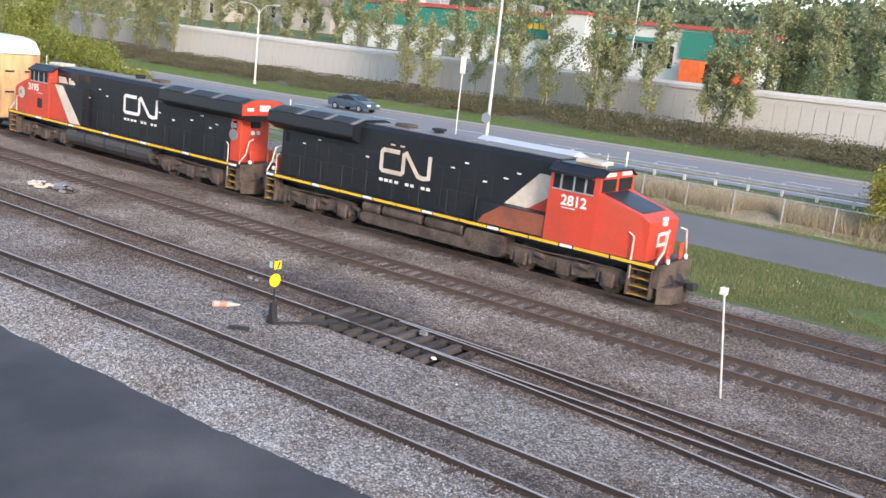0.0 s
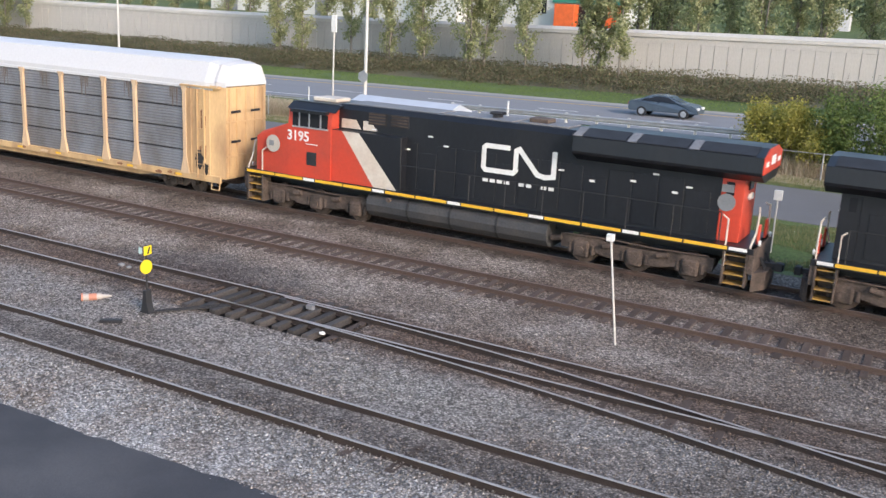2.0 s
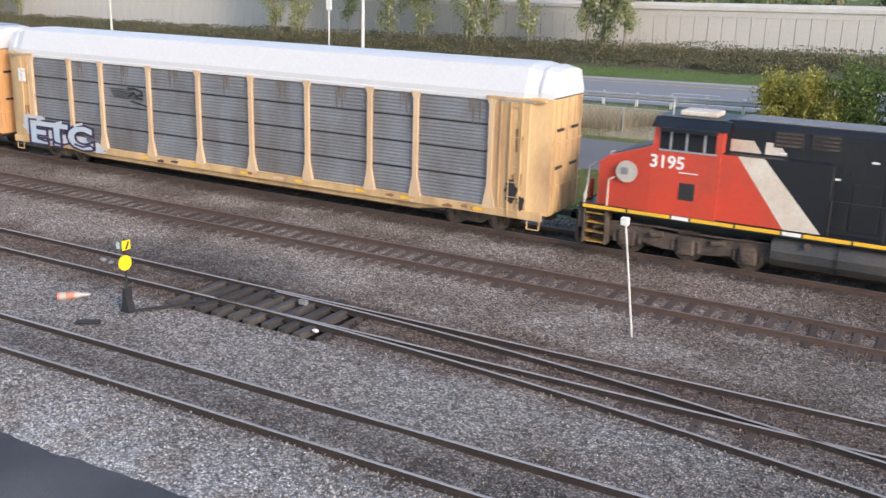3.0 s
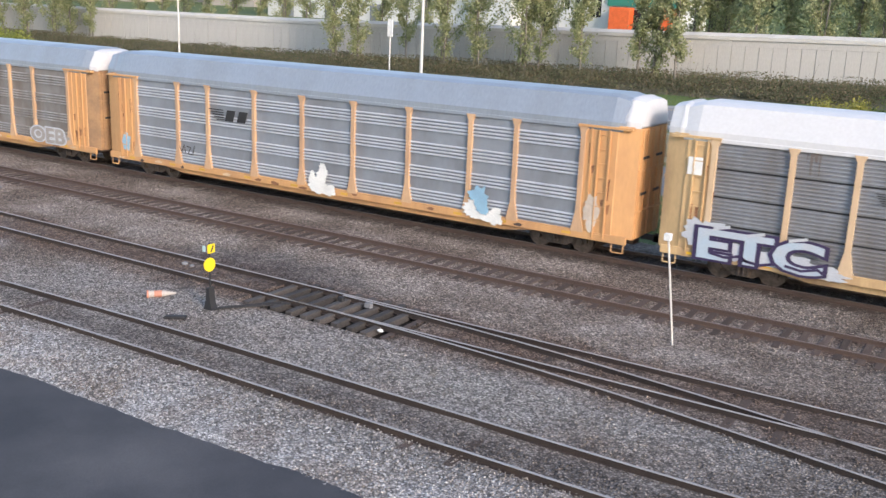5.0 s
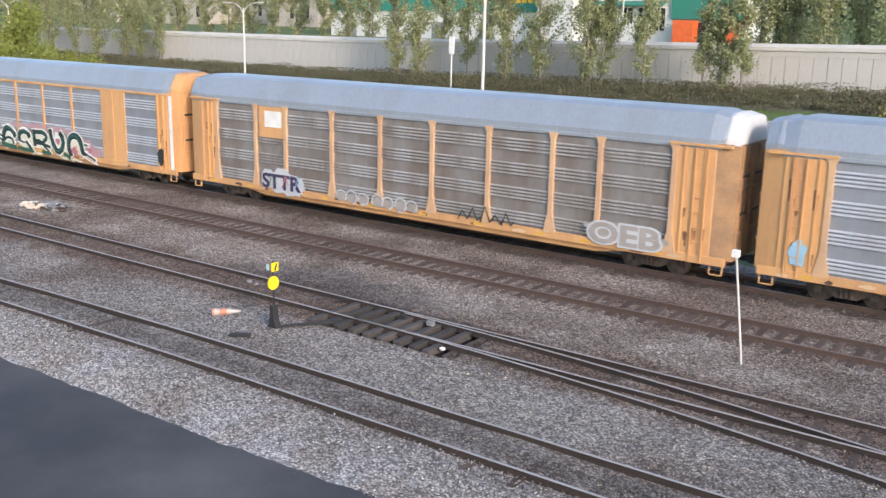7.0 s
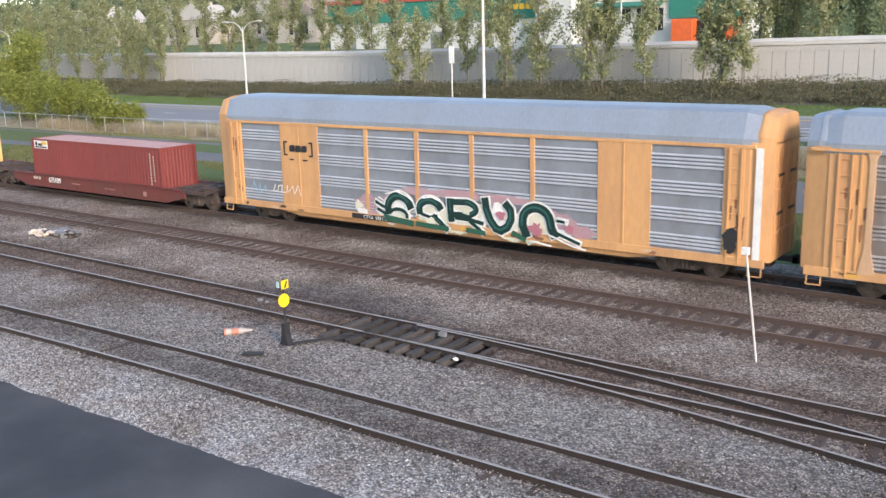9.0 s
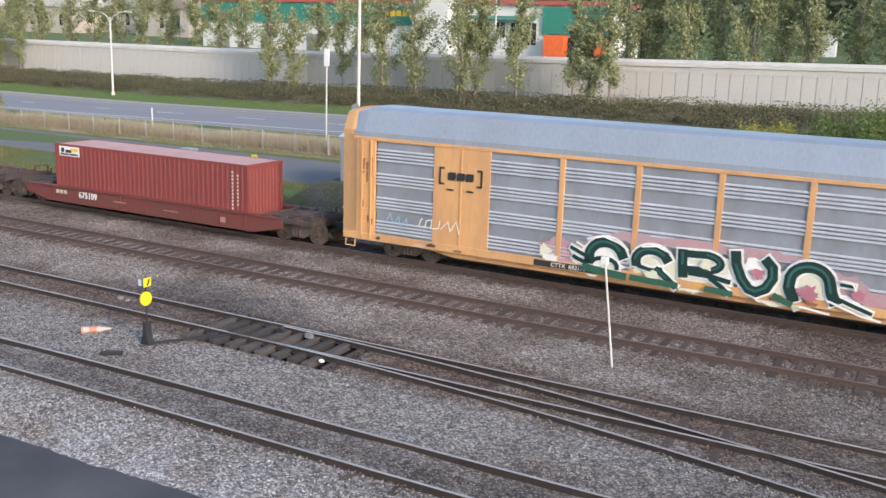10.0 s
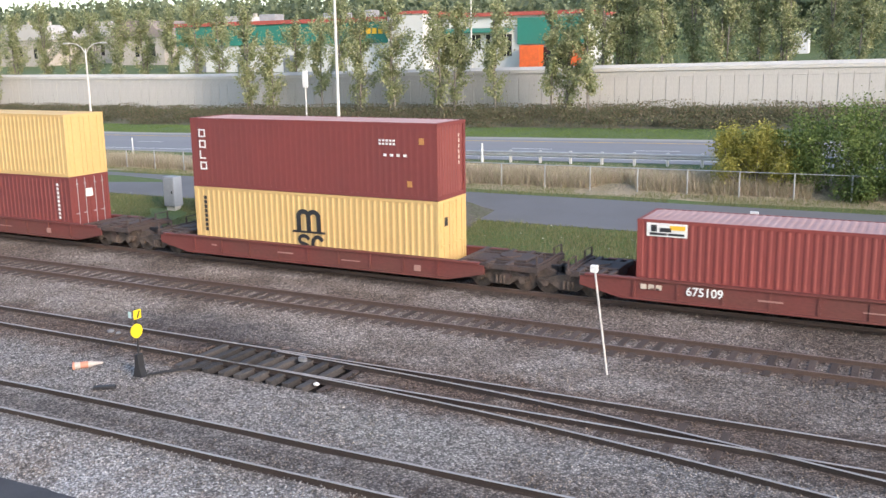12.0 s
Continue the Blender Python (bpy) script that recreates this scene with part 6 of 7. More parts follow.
POPLARS = [poplar(11.5, 1.7, 1, 0.16, 3600, 1), poplar(12.4, 1.9, 2, 0.10, 4100, 2), poplar(10.2, 1.5, 1, 0.22, 2900, 3), poplar(11.8, 1.8, 3, 0.12, 4100, 4), poplar(9.0, 1.5, 2, 0.08, 3000, 5)]
PLACES = [(-0.806, 82.5, 1), (-0.765, 83.5, 4), (-0.69, 84.5, 2), (-0.632, 82.5, 3), (-0.588, 82.5, 1), (-0.525, 82, 3), (-0.505, 82.2, 0), (-0.452, 82, 0), (-0.385, 82, 2), (-0.37, 82.4, 4), (-0.342, 81.8, 2),
          (-1.655, 85, 1), (-1.60, 84, 3), (-1.52, 85, 0), (-1.46, 84, 1), (-1.385, 85, 3), (-1.335, 86, 4), (-1.29, 85.5, 1),
          (-1.24, 93, 3), (-1.18, 95, 1), (-1.13, 93, 0), (-1.08, 94, 3), (-1.03, 93, 1), (-0.98, 95, 3), (-0.935, 93, 0), (-0.89, 94, 1), (-0.85, 96, 3), (-0.73, 93, 4), (-0.66, 95, 3),
          (-0.326, 93, 1), (-0.309, 95, 3), (-0.29, 95, 3), (-0.262, 93, 0), (-0.232, 96, 1), (-0.20, 93, 3), (-0.165, 95, 1), (-0.14, 93, 3), (-0.10, 96, 1), (-0.075, 93, 0), (-0.04, 95, 3), (0.0, 93, 1), (0.04, 95, 3), (0.08, 93, 1), (0.13, 95, 3), (-1.31, 94, 3), (-1.36, 96, 1), (-1.42, 94, 0), (-1.48, 96, 3), (-1.54, 94, 1), (-1.60, 96, 3), (-1.66, 94, 0), (-1.72, 90, 3), (-1.80, 91, 1), (-1.9, 90, 3)]
used = set()
for i, (b, y, k) in enumerate(PLACES):
    x = b * y
    m = pose(x, y, gz(x, y) - 0.05, 0, 0, (i * 77) % 360)
    if k in used:
        copy_thing(POPLARS[k], m)
    else:
        used.add(k)
        POPLARS[k].matrix_basis = m


def shrub_points(n, x0, x1, y0, y1, rx, rz, per):
    pts = []
    for i in range(n):
        x, y = rng_np.uniform(x0, x1), rng_np.uniform(y0, y1)
        k = 0.6 + 0.8 * rng_np.random()
        z = gz(x, y)
        p = rng_np.normal(0, 1, (per, 3)) * (rx * k * 0.5, rx * k * 0.5, rz * k * 0.45)
        p[:, 2] = np.minimum(np.abs(p[:, 2]), rz * k * 0.62) + 0.03
        pts.append(p + (x, y, z))
    return np.concatenate(pts)


o = new("shrub_bank", quad_mesh("shrub_bank", np.concatenate([shrub_points(900, -170, 30, 76.4, 86, 1.2, 0.9, 150), shrub_points(260, -70, 20, 77.5, 84, 1.5, 1.4, 190)]), 0.10, SHRUB))
tagged(o, "low wild green shrubs below the wall", "shrubs", kind="stuff")
o = new("dry_shrubs", quad_mesh("dry_shrubs", np.concatenate([shrub_points(420, -170, 30, 77.5, 87.2, 1.3, 0.7, 150), shrub_points(160, -140, -55, 77, 86, 1.3, 1.0, 150)]), 0.09, SHRUB_DRY))
tagged(o, "brown leafless scrub on the bank", "shrubs", kind="stuff")
bm = B()
ys_twig = rng_np.uniform(78, 87, 300)
xs_twig = rng_np.uniform(-150, 30, 300)
for x, y in zip(xs_twig, ys_twig):
    z = gz(x, y)
    cyl(bm, (x, y, z - 0.1), (x + rng_np.normal(0, 0.3), y + rng_np.normal(0, 0.3), z + rng_np.uniform(0.8, 2.0)), 0.02, 3, 0.006)
tagged(part("dry_twigs", bm, BARK), "bare twigs among the shrubs", "twigs", kind="stuff")


def scatter(n, x0, x1, y0, y1, thin=0.0):
    x, y = rng_np.uniform(x0, x1, n), rng_np.uniform(y0, y1, n)
    keep = np.array([noise.noise((a * 0.22, b * 0.45, 5.0)) > thin - 0.5 for a, b in zip(x, y)])
    x, y = x[keep], y[keep]
    z = np.array([gz(a, b) for a, b in zip(x, y)])
    return np.stack([x, y, z - 0.02], 1)


tagged(new("verge_grass", blade_mesh("verge_grass", np.concatenate([scatter(150000, -75, 8, 37.4, 43.0, 0.2), scatter(14000, -75, 8, 36.4, 37.6, 0.6), scatter(30000, -75, 12, 48.5, 50.6, 0.2)]), 0.17, 0.022, GRASS_BLADE)), "rough green grass with dandelions beside the track", "grass", kind="stuff")
TUFT = leaf_material("pale_grass_tufts", (0.16, 0.21, 0.06), (0.30, 0.32, 0.13), (0.40, 0.36, 0.22))
tagged(new("grass_tufts", blade_mesh("grass_tufts", scatter(26000, -75, 8, 37.2, 43.0, 0.62), 0.30, 0.025, TUFT)), "paler taller tufts in the grass", "grass", kind="stuff")
tagged(new("dry_reeds", blade_mesh("dry_reeds", scatter(52000, -85, -5.5, 50.7, 52.8, 0.15), 0.85, 0.03, REED)), "tall dry reeds along the fence", "reeds", kind="stuff")
tagged(new("mown_verge", blade_mesh("mown_verge", scatter(60000, -130, 20, 70.5, 76.6, 0.0), 0.12, 0.05, MOWN_BLADE)), "bright green mown verge beyond the highway", "grass", kind="stuff")
tagged(new("dandelions", quad_mesh("dandelions", np.concatenate([scatter(420, -60, 6, 37.0, 38.4, 0.4), scatter(130, -60, 6, 38.5, 43, 0.4)]) + (0, 0, 0.17), 0.05, plain("dandelion_white", (0.7, 0.7, 0.62), 0.8))), "pale dandelion heads in the grass", "flowers", kind="stuff")


def bush(name, label, blobs, material, leaf, per):
    """A bush of many leafy boughs, each a loose cluster on its own stem."""
    t = thing(name, label, "bush")
    bm = B()
    pts = []
    for x, y, z, r in blobs:
        g = gz(x, y)
        for k in range(14):
            d = Vector(rng_np.normal(0, 1, 3)).normalized()
            c = Vector((x, y, g + z)) + d * r * rng_np.uniform(0.35, 1.0)
            if c.z < g + 0.3:
                c.z = g + 0.3
            cyl(bm, (x + d.x * 0.2, y + d.y * 0.2, g - 0.1), c, 0.03, 4, 0.008)
            pts.append(rng_np.normal(0, 1, (per, 3)) * (r * 0.22, r * 0.22, r * 0.26) + tuple(c))
    part("stem", bm, BARK, t)
    o = new("foliage", quad_mesh("foliage", np.concatenate(pts), leaf, material))
    o.parent = t
    return t


bush("yellow_bush", "yellow-green leafy bush behind the fence", [(-9.3, 52, 1.5, 1.3), (-8.2, 52.5, 2.0, 1.2), (-9.9, 52.3, 2.0, 1.1), (-7.0, 52, 1.3, 1.2), (-8.4, 52, 2.3, 1.0)], BUSH_YELLOW, 0.085, 260)
bush("green_bush", "dark green leafy bush behind the fence", [(-4.6, 52, 2.4, 1.8), (-2.8, 52.6, 3.0, 1.9), (-0.6, 52, 2.2, 1.9), (1.8, 52.5, 2.8, 2.0), (4.5, 52, 2.2, 1.8), (-5.6, 51.6, 1.0, 1.2), (-6.0, 52.4, 2.2, 1.3), (-3.4, 51.3, 0.8, 1.3), (-0.9, 51.3, 0.8, 1.4), (1.6, 51.2, 0.8, 1.4)], BUSH_GREEN, 0.095, 300)
bush("green_bush", "broad yellow-green bush beside the highway", [(-72.9, 52.5, 1.2, 1.2), (-75.2, 52, 1.9, 1.6), (-78.5, 53, 2.3, 1.8), (-82, 52.5, 2.5, 1.8), (-86.5, 53, 2.5, 2.0), (-91, 53, 2.7, 2.1)], BUSH_MID, 0.13, 420)
bush("green_bush", "tall green bush beside the highway", [(-99, 58.0, 3.0, 2.6), (-98, 58, 6.0, 2.6), (-103, 58, 5.0, 3.0)], BUSH_MID, 0.16, 330)


# ---- the concrete wall beyond the highway ----
def build_wall():
    w = thing("wall_north", "tall pale concrete noise wall of upright panels", "wall", kind="structure")
    y = 88.0
    bm = B()
    box(bm, 0.02, 1.20, -0.12, 0.12, -1.6, 2.45)
    box(bm, 0.003, 1.217, -0.10, 0.12, 2.47, 3.0)
    me = bpy.data.meshes.new("panel")
    bm.to_mesh(me)
    bm.free()
    me.materials.append(CONCRETE)
    x = -230.0
    while x < 80:
        o = new("panel", me)
        o.parent = w
        o.matrix_basis = pose(x, y + random.uniform(-0.02, 0.02), gz(x, y) + 0.45 + random.uniform(-0.015, 0.015), 0, 0, 0)
        x += 1.22
    part("wall_core", slab(B(), -250, 82, y + 0.13, y + 0.3, 3.35, 4.25), CONCRETE, w)
    part("wall_cap", slab(B(), -250, 82, y - 0.2, y + 0.34, 3.80, 0.33), CONCRETE_CAP, w, "smooth pale coping course")


build_wall()


# ---- the big store behind the wall ----
STORE_WHITE = mat("store_white_cladding", (0.62, 0.62, 0.60), 0.6, 0, 0.06, 0.2, 6, 0.05, (0.5, 0.5, 0.49))
STORE_GREEN = mat("store_green_cladding", (0.03, 0.20, 0.15), 0.55, 0, 0.08, 0.2, 6, 0.05, (0.04, 0.16, 0.12))
STORE_RED = plain("store_red_fascia", (0.42, 0.09, 0.07), 0.5)
STORE_ORANGE = plain("store_orange_paint", (0.75, 0.14, 0.035), 0.5)


def store():
    y = 150.0
    t = thing("store_building", "large white and green store with a red roof line", "building", (0, y, 6.0))
    bm = B()
    box(bm, -138, -87, 0, 40, -1, 9.0, 0.05)
    part("wall", bm, STORE_WHITE, t)
    bm = B()
    box(bm, -138, -87, -0.4, 0.02, 4.6, 8.3)
    part("green_cladding", bm, STORE_GREEN, t)
    bm = B()
    box(bm, -138.5, -86.6, -0.7, 40, 8.4, 9.1)
    part("fascia", bm, STORE_RED, t, "red roof edge")
    bm = B()
    box(bm, -87, -80, -3, 30, -1, 9.3, 0.05)
    part("entrance_block", bm, STORE_WHITE, t)
    bm = B()
    box(bm, -87.4, -79.7, -3.3, 30, 9.3, 9.8)
    part("fascia", bm, STORE_RED, t)
    bm = B()
    box(bm, -80, -52.2, 1, 16, -1, 8.6, 0.05)
    part("wall", bm, STORE_WHITE, t)
    bm = B()
    box(bm, -64, -52.2, 0.55, 1.02, 3.9, 8.2)
    part("green_cladding", bm, STORE_GREEN, t)
    bm = B()
    box(bm, -80, -51.9, 0.3, 16.2, 8.6, 9.2)
    part("fascia", bm, STORE_RED, t)
    for x0, x1 in ((-62.9, -59.4), (-54.2, -52.3)):
        bm = B()
        box(bm, x0, x1, -1.2, 1.02, -1, 3.7, 0.05)
        part("portal", bm, STORE_ORANGE, t, "orange entrance portal")
    bm = B()
    box(bm, -59.4, -54.2, 0.8, 1.04, -1, 3.4)
    part("window", bm, GLASS, t)
    for i in range(5):
        bm = B()
        z0 = (3.2, -0.5, 3.2, -0.5, 2.0)[i]
        box(bm, -78.6 + i * 2.9, -76.8 + i * 2.9, 0.9, 1.05, z0, 5.6, 0.03)
        w = part("window", bm, GLASS, t)
        bm = B()
        box(bm, -78.7 + i * 2.9, -76.7 + i * 2.9, 0.85, 1.0, 5.6, 5.75)
        box(bm, -77.75 + i * 2.9, -77.65 + i * 2.9, 0.85, 1.0, z0, 5.6)
        part("frame", bm, WHITE, w)
    bm = B()
    prism(bm, [(-0.6, 5.9), (-0.6, 6.1), (1.0, 6.7), (1.0, 6.5)], "x", -79.5, -65.0)
    part("awning", bm, STORE_GREEN, t, "green awning over the shop windows")
    for i in range(4):
        bm = B()
        box(bm, -134 + i * 11, -131 + i * 11, -0.1, 0.1, -1, 2.6, 0.05)
        part("dock_door", bm, GREY, t)
    bm = B()
    for i in range(7):
        box(bm, -97 + i * 1.3, -96 + i * 1.3, -0.5, -0.4, 6.2, 7.2)
    part("sign", bm, YELLOW, t, "yellow sign that cannot be read")
    for x0, y0, w in ((-125, 10, 4), (-112, 14, 5), (-100, 8, 3)):
        bm = B()
        box(bm, x0, x0 + w, y0, y0 + 3, 9.0, 10.8, 0.05)
        part("roof_unit", bm, SILVER, t)


store()


def house(x, y, w, dpt, h, roof_material, label):
    t = thing("house", label, "house", (x, y, gz(x, y) - 0.5), group="far houses")
    bm = B()
    box(bm, -w / 2, w / 2, 0, dpt, 0, h)
    part("wall", bm, BRICKISH, t)
    bm = B()
    prism(bm, [(-w / 2 - 0.5, h), (w / 2 + 0.5, h), (w / 4, h + 4.0), (-w / 4, h + 4.0)], "y", -0.5, dpt + 0.5)
    r = part("roof", bm, roof_material, t)
    bm = B()
    box(bm, w / 5, w / 5 + 0.8, dpt / 2, dpt / 2 + 0.8, h + 1, h + 4.8)
    part("chimney", bm, BRICKISH, r)
    for k in (-0.3, 0.0, 0.3):
        bm = B()
        box(bm, w * k - 0.6, w * k + 0.6, -0.06, 0.02, h * 0.35, h * 0.75)
        part("window", bm, GLASS, t)


BRICKISH = mat("far_brick", (0.42, 0.38, 0.33), 0.85, 0, 0.15, 0.5, 6, 0.1, (0.36, 0.32, 0.28))
SHINGLE_PALE = mat("pale_far_roof", (0.46, 0.44, 0.42), 0.9, 0, 0.1, 0.5, 6, 0.1, (0.38, 0.36, 0.34))
SHINGLE = mat("far_shingles", (0.25, 0.21, 0.19), 0.9, 0, 0.2, 0.5, 6, 0.1, (0.24, 0.2, 0.18))
for i, (x, y, w) in enumerate(((-255, 150, 14), (-232, 158, 13), (-215, 150, 15), (-196, 160, 13), (-176, 152, 14), (-280, 165, 15), (-158, 165, 12))):
    house(x, y + 25, w * 1.25, 12, 7.2, SHINGLE_PALE if i % 3 != 1 else SHINGLE, "distant house with a pale roof" if i % 3 != 1 else "distant house with a brown shingled roof")

# distant woods behind everything
wood = []
for i in range(2400):
    x, y = rng_np.uniform(-420, 260), rng_np.uniform(205, 300)
    g = gz(x, y)
    p = rng_np.normal(0, 1, (26, 3)) * (2.4, 2.4, 2.2)
    wood.append(p + (x, y, g + rng_np.uniform(1.5, 13.5)))
for i in range(1700):
    x, y = rng_np.uniform(-720, 420), rng_np.uniform(330, 420)
    p = rng_np.normal(0, 1, (26, 3)) * (3.2, 3.2, 2.6)
    wood.append(p + (x, y, gz(x, y) + rng_np.uniform(2, 15.5)))
for i in range(900):
    x, y = rng_np.uniform(-70, 260), rng_np.uniform(205, 290)
    p = rng_np.normal(0, 1, (26, 3)) * (2.4, 2.4, 2.2)
    wood.append(p + (x, y, gz(x, y) + rng_np.uniform(6, 17)))
# distance haze is put into these paler leaf greens
tagged(new("far_woods", quad_mesh("far_woods", np.concatenate(wood), 1.3, leaf_material("hazed_far_leaves", (0.11, 0.14, 0.075), (0.20, 0.23, 0.13)))), "distant belt of green trees on the rise", "woods", kind="stuff")
mid = []
for i in range(110):
    x, y = rng_np.uniform(-60, 60), rng_np.uniform(125, 195)
    if x < -44 or (y < 182 and abs(x + 0.127 * y) < 5):
        continue
    g = gz(x, y)
    k = rng_np.uniform(3, 8)
    p = rng_np.normal(0, 1, (150, 3)) * (1.6, 1.6, k * 0.32)
    mid.append(p + (x, y, g + k * 0.6))
# leaf greens lightened here as well, in place of haze
tagged(new("park_trees", quad_mesh("park_trees", np.concatenate(mid), 0.42, leaf_material("hazed_park_leaves", (0.12, 0.155, 0.07), (0.25, 0.29, 0.145)))), "dense green trees behind the wall", "trees", kind="stuff")


# ---- along the highway ----
def lamp_pole(x, y, h, label, arms=(), sign=False):
    t = thing("street_lamp", label, "street lamp", (x, y, gz(x, y)))
    bm = B()
    cyl(bm, (0, 0, -0.3), (0, 0, h), 0.13, 12, 0.08)
    part("pole", bm, POLE, t)
    bm = B()
    cyl(bm, (0, 0, -0.1), (0, 0, 0.35), 0.2, 12)
    part("base", bm, CONCRETE_CAP, t)
    for s in arms:
        bm = B()
        tube(bm, [(0, 0, h - 0.6), (s * 0.5, 0, h + 0.1), (s * 1.3, 0, h + 0.5), (s * 2.4, 0, h + 0.6)], 0.05, 8)
        a = part("arm", bm, POLE, t)
        bm = B()
        box(bm, min(s * 2.3, s * 3.1), max(s * 2.3, s * 3.1), -0.15, 0.15, h + 0.52, h + 0.66, 0.04)
        part("lamp_head", bm, POLE, a)
    if sign:
        bm = B()
        cyl(bm, (-0.1, -0.16, 2.0), (-0.1, -0.13, 2.0), 0.42, 6)
        part("back_of_sign", bm, SILVER, t, "pale back of a road sign")
    return t


POLE = plain("pale_pole_paint", (0.62, 0.6, 0.57), 0.5, 0.1)
lamp_pole(-36.9, 55.4, 11.5, "tall pale lamp pole with a road sign", (1,), True)
lamp_pole(-81, 74, 8.2, "pale street lamp with two curved arms", (-1, 1))
lamp_pole(-128, 74, 8.2, "pale street lamp with two curved arms", (-1, 1))
for x, s in ((-141.5, -1), (-93.5, -1), (-53.0, -1)):
    lamp_pole(x, 110, 17.0 - gz(x, 110), "tall grey lamp pole in the car park", (s,))
t = thing("tall_marker", "thin white pole with a narrow white plate", "marker pole", (-37.3, 52.2, gz(-37.3, 52.2)))
bm = B()
cyl(bm, (0, 0, -0.2), (0, 0, 6.0), 0.05, 8)
part("pole", bm, POLE, t)
bm = B()
box(bm, -0.2, 0.2, -0.05, 0.05, 5.4, 6.5, 0.02)
part("plate", bm, WHITE, t)
for x in (-25.8, -56, -4):
    bm = B()
    box(bm, -0.06, 0.06, -0.03, 0.03, -0.2, 1.25, 0.02)
    o = tagged(part("delineator", bm, WHITE), "white roadside delineator post", "road marker", group="delineators")
    o.matrix_basis = pose(x, 55.0, gz(x, 55.0))

# guardrail
g = thing("guardrail", "galvanised steel guardrail on posts", "guardrail", kind="structure")
bm = B()
for i in range(30):
    x0, x1 = -30 + 2 * i, -28 + 2 * i
    z0, z1 = gz(x0, 55.3), gz(x1, 55.3)
    prof = [(0, 0.42), (-0.07, 0.47), (-0.07, 0.53), (0, 0.58), (-0.07, 0.64), (-0.07, 0.70), (0, 0.75)]
    va = [bm.verts.new((x0, 55.3 + u, z0 + v)) for u, v in prof]
    vb = [bm.verts.new((x1, 55.3 + u, z1 + v)) for u, v in prof]
    for k in range(len(prof) - 1):
        bm.faces.new((va[k], vb[k], vb[k + 1], va[k + 1]))
part("beam", bm, SILVER, g)
bm = B()
box(bm, -0.07, 0.07, -0.09, 0.09, -0.3, 0.78, 0.01)
gp = part("post", bm, POLE, g)
gp.matrix_basis = pose(-30, 55.42, gz(-30, 55.4))
for i in range(1, 30):
    o = new("post", gp.data)
    o.parent = g
    o.matrix_basis = pose(-30 + 2 * i, 55.42, gz(-30 + 2 * i, 55.4))

# chain-link fence
f = thing("fence", "grey chain-link fence along the service road", "fence", kind="structure")
bm = B()
cyl(bm, (0, 0, -0.3), (0, 0, 1.36), 0.04, 8)
fp = part("post", bm, SILVER, f)
fp.matrix_basis = pose(-90, 50.6, gz(-90, 50.6))
for i in range(1, 42):
    o = new("post", fp.data)
    o.parent = f
    o.matrix_basis = pose(-90 + 2.7 * i, 50.6, gz(-90 + 2.7 * i, 50.6))
bm = B()
for i in range(41):
    x0, x1 = -90 + 2.7 * i, -87.3 + 2.7 * i
    cyl(bm, (x0, 50.6, gz(x0, 50.6) + 1.32), (x1, 50.6, gz(x1, 50.6) + 1.32), 0.025, 6)
part("top_rail", bm, SILVER, f)
bm = B()
for i in range(370):
    x0 = -90 + 0.3 * i
    for s in (-1, 1):
        xa, xb = x0 - s * 0.5, x0 + s * 0.5
        cyl(bm, (xa, 50.6, gz(x0, 50.6) + 0.05), (xb, 50.6, gz(x0, 50.6) + 1.3), 0.003, 3)
tagged(part("mesh_wire", bm, TRUCK, f), kind="stuff")

# relay house and cabinets beside the track
CARBLUE2 = plain("faint_blue_scrawl", (0.29, 0.34, 0.40), 0.6)
SHEDMAT = mat("pale_shed_sheet", (0.30, 0.325, 0.36), 0.55, 0.1, 0.1, 0.8, 10, 0.05, (0.23, 0.25, 0.27))
SHED_ROOF = mat("pale_shed_roof", (0.52, 0.55, 0.61), 0.5, 0.1, 0.08, 0.8, 10, 0.05, (0.44, 0.47, 0.52))
t = thing("relay_house", "pale metal relay house with faint graffiti", "shed", (-25.4, 42.2, 1.3))
bm = B()
box(bm, -2.9, 2.9, -1.3, 1.3, -0.02, 2.35, 0.02)
part("body", bm, SHEDMAT, t)
bm = B()
prism(bm, [(-1.38, 2.3), (-1.38, 2.36), (0, 2.76), (1.38, 2.36), (1.38, 2.3)], "x", -2.95, 2.98)
part("roof", bm, SHED_ROOF, t)
bm = B()
prism(bm, [(-1.32, 0.0), (-1.32, 2.3), (0, 2.64), (1.32, 2.3), (1.32, 0.0)], "x", 2.9, 2.93)
part("end_wall", bm, ROOF_WHITE, t, "white end wall")
bm = B()
box(bm, 2.93, 2.95, -1.05, -0.2, 0.12, 2.05, 0.005)
part("doorway", bm, plain("tan_door_panel", (0.36, 0.30, 0.24), 0.7), t, "tan inner panel beside the door")
bm = B()
box(bm, 2.93, 2.955, -0.28, 0.42, 0.1, 2.1, 0.01)
d = part("door", bm, HATCH, t, "grey door in the end wall")
for y0 in (-0.30, 0.42):
    bm = B()
    box(bm, 2.93, 2.975, y0, y0 + 0.05, 0.05, 2.15)
    part("door_frame", bm, WHITE, d)
bm = B()
box(bm, 2.955, 2.99, 0.28, 0.34, 0.95, 1.15)
part("handle", bm, DARK, d)
SCRAWL_PALE = plain("pale_scrawl", (0.36, 0.385, 0.415), 0.6)
SCRAWL_DARK = plain("dark_scrawl", (0.19, 0.21, 0.24), 0.6)
bm = B()
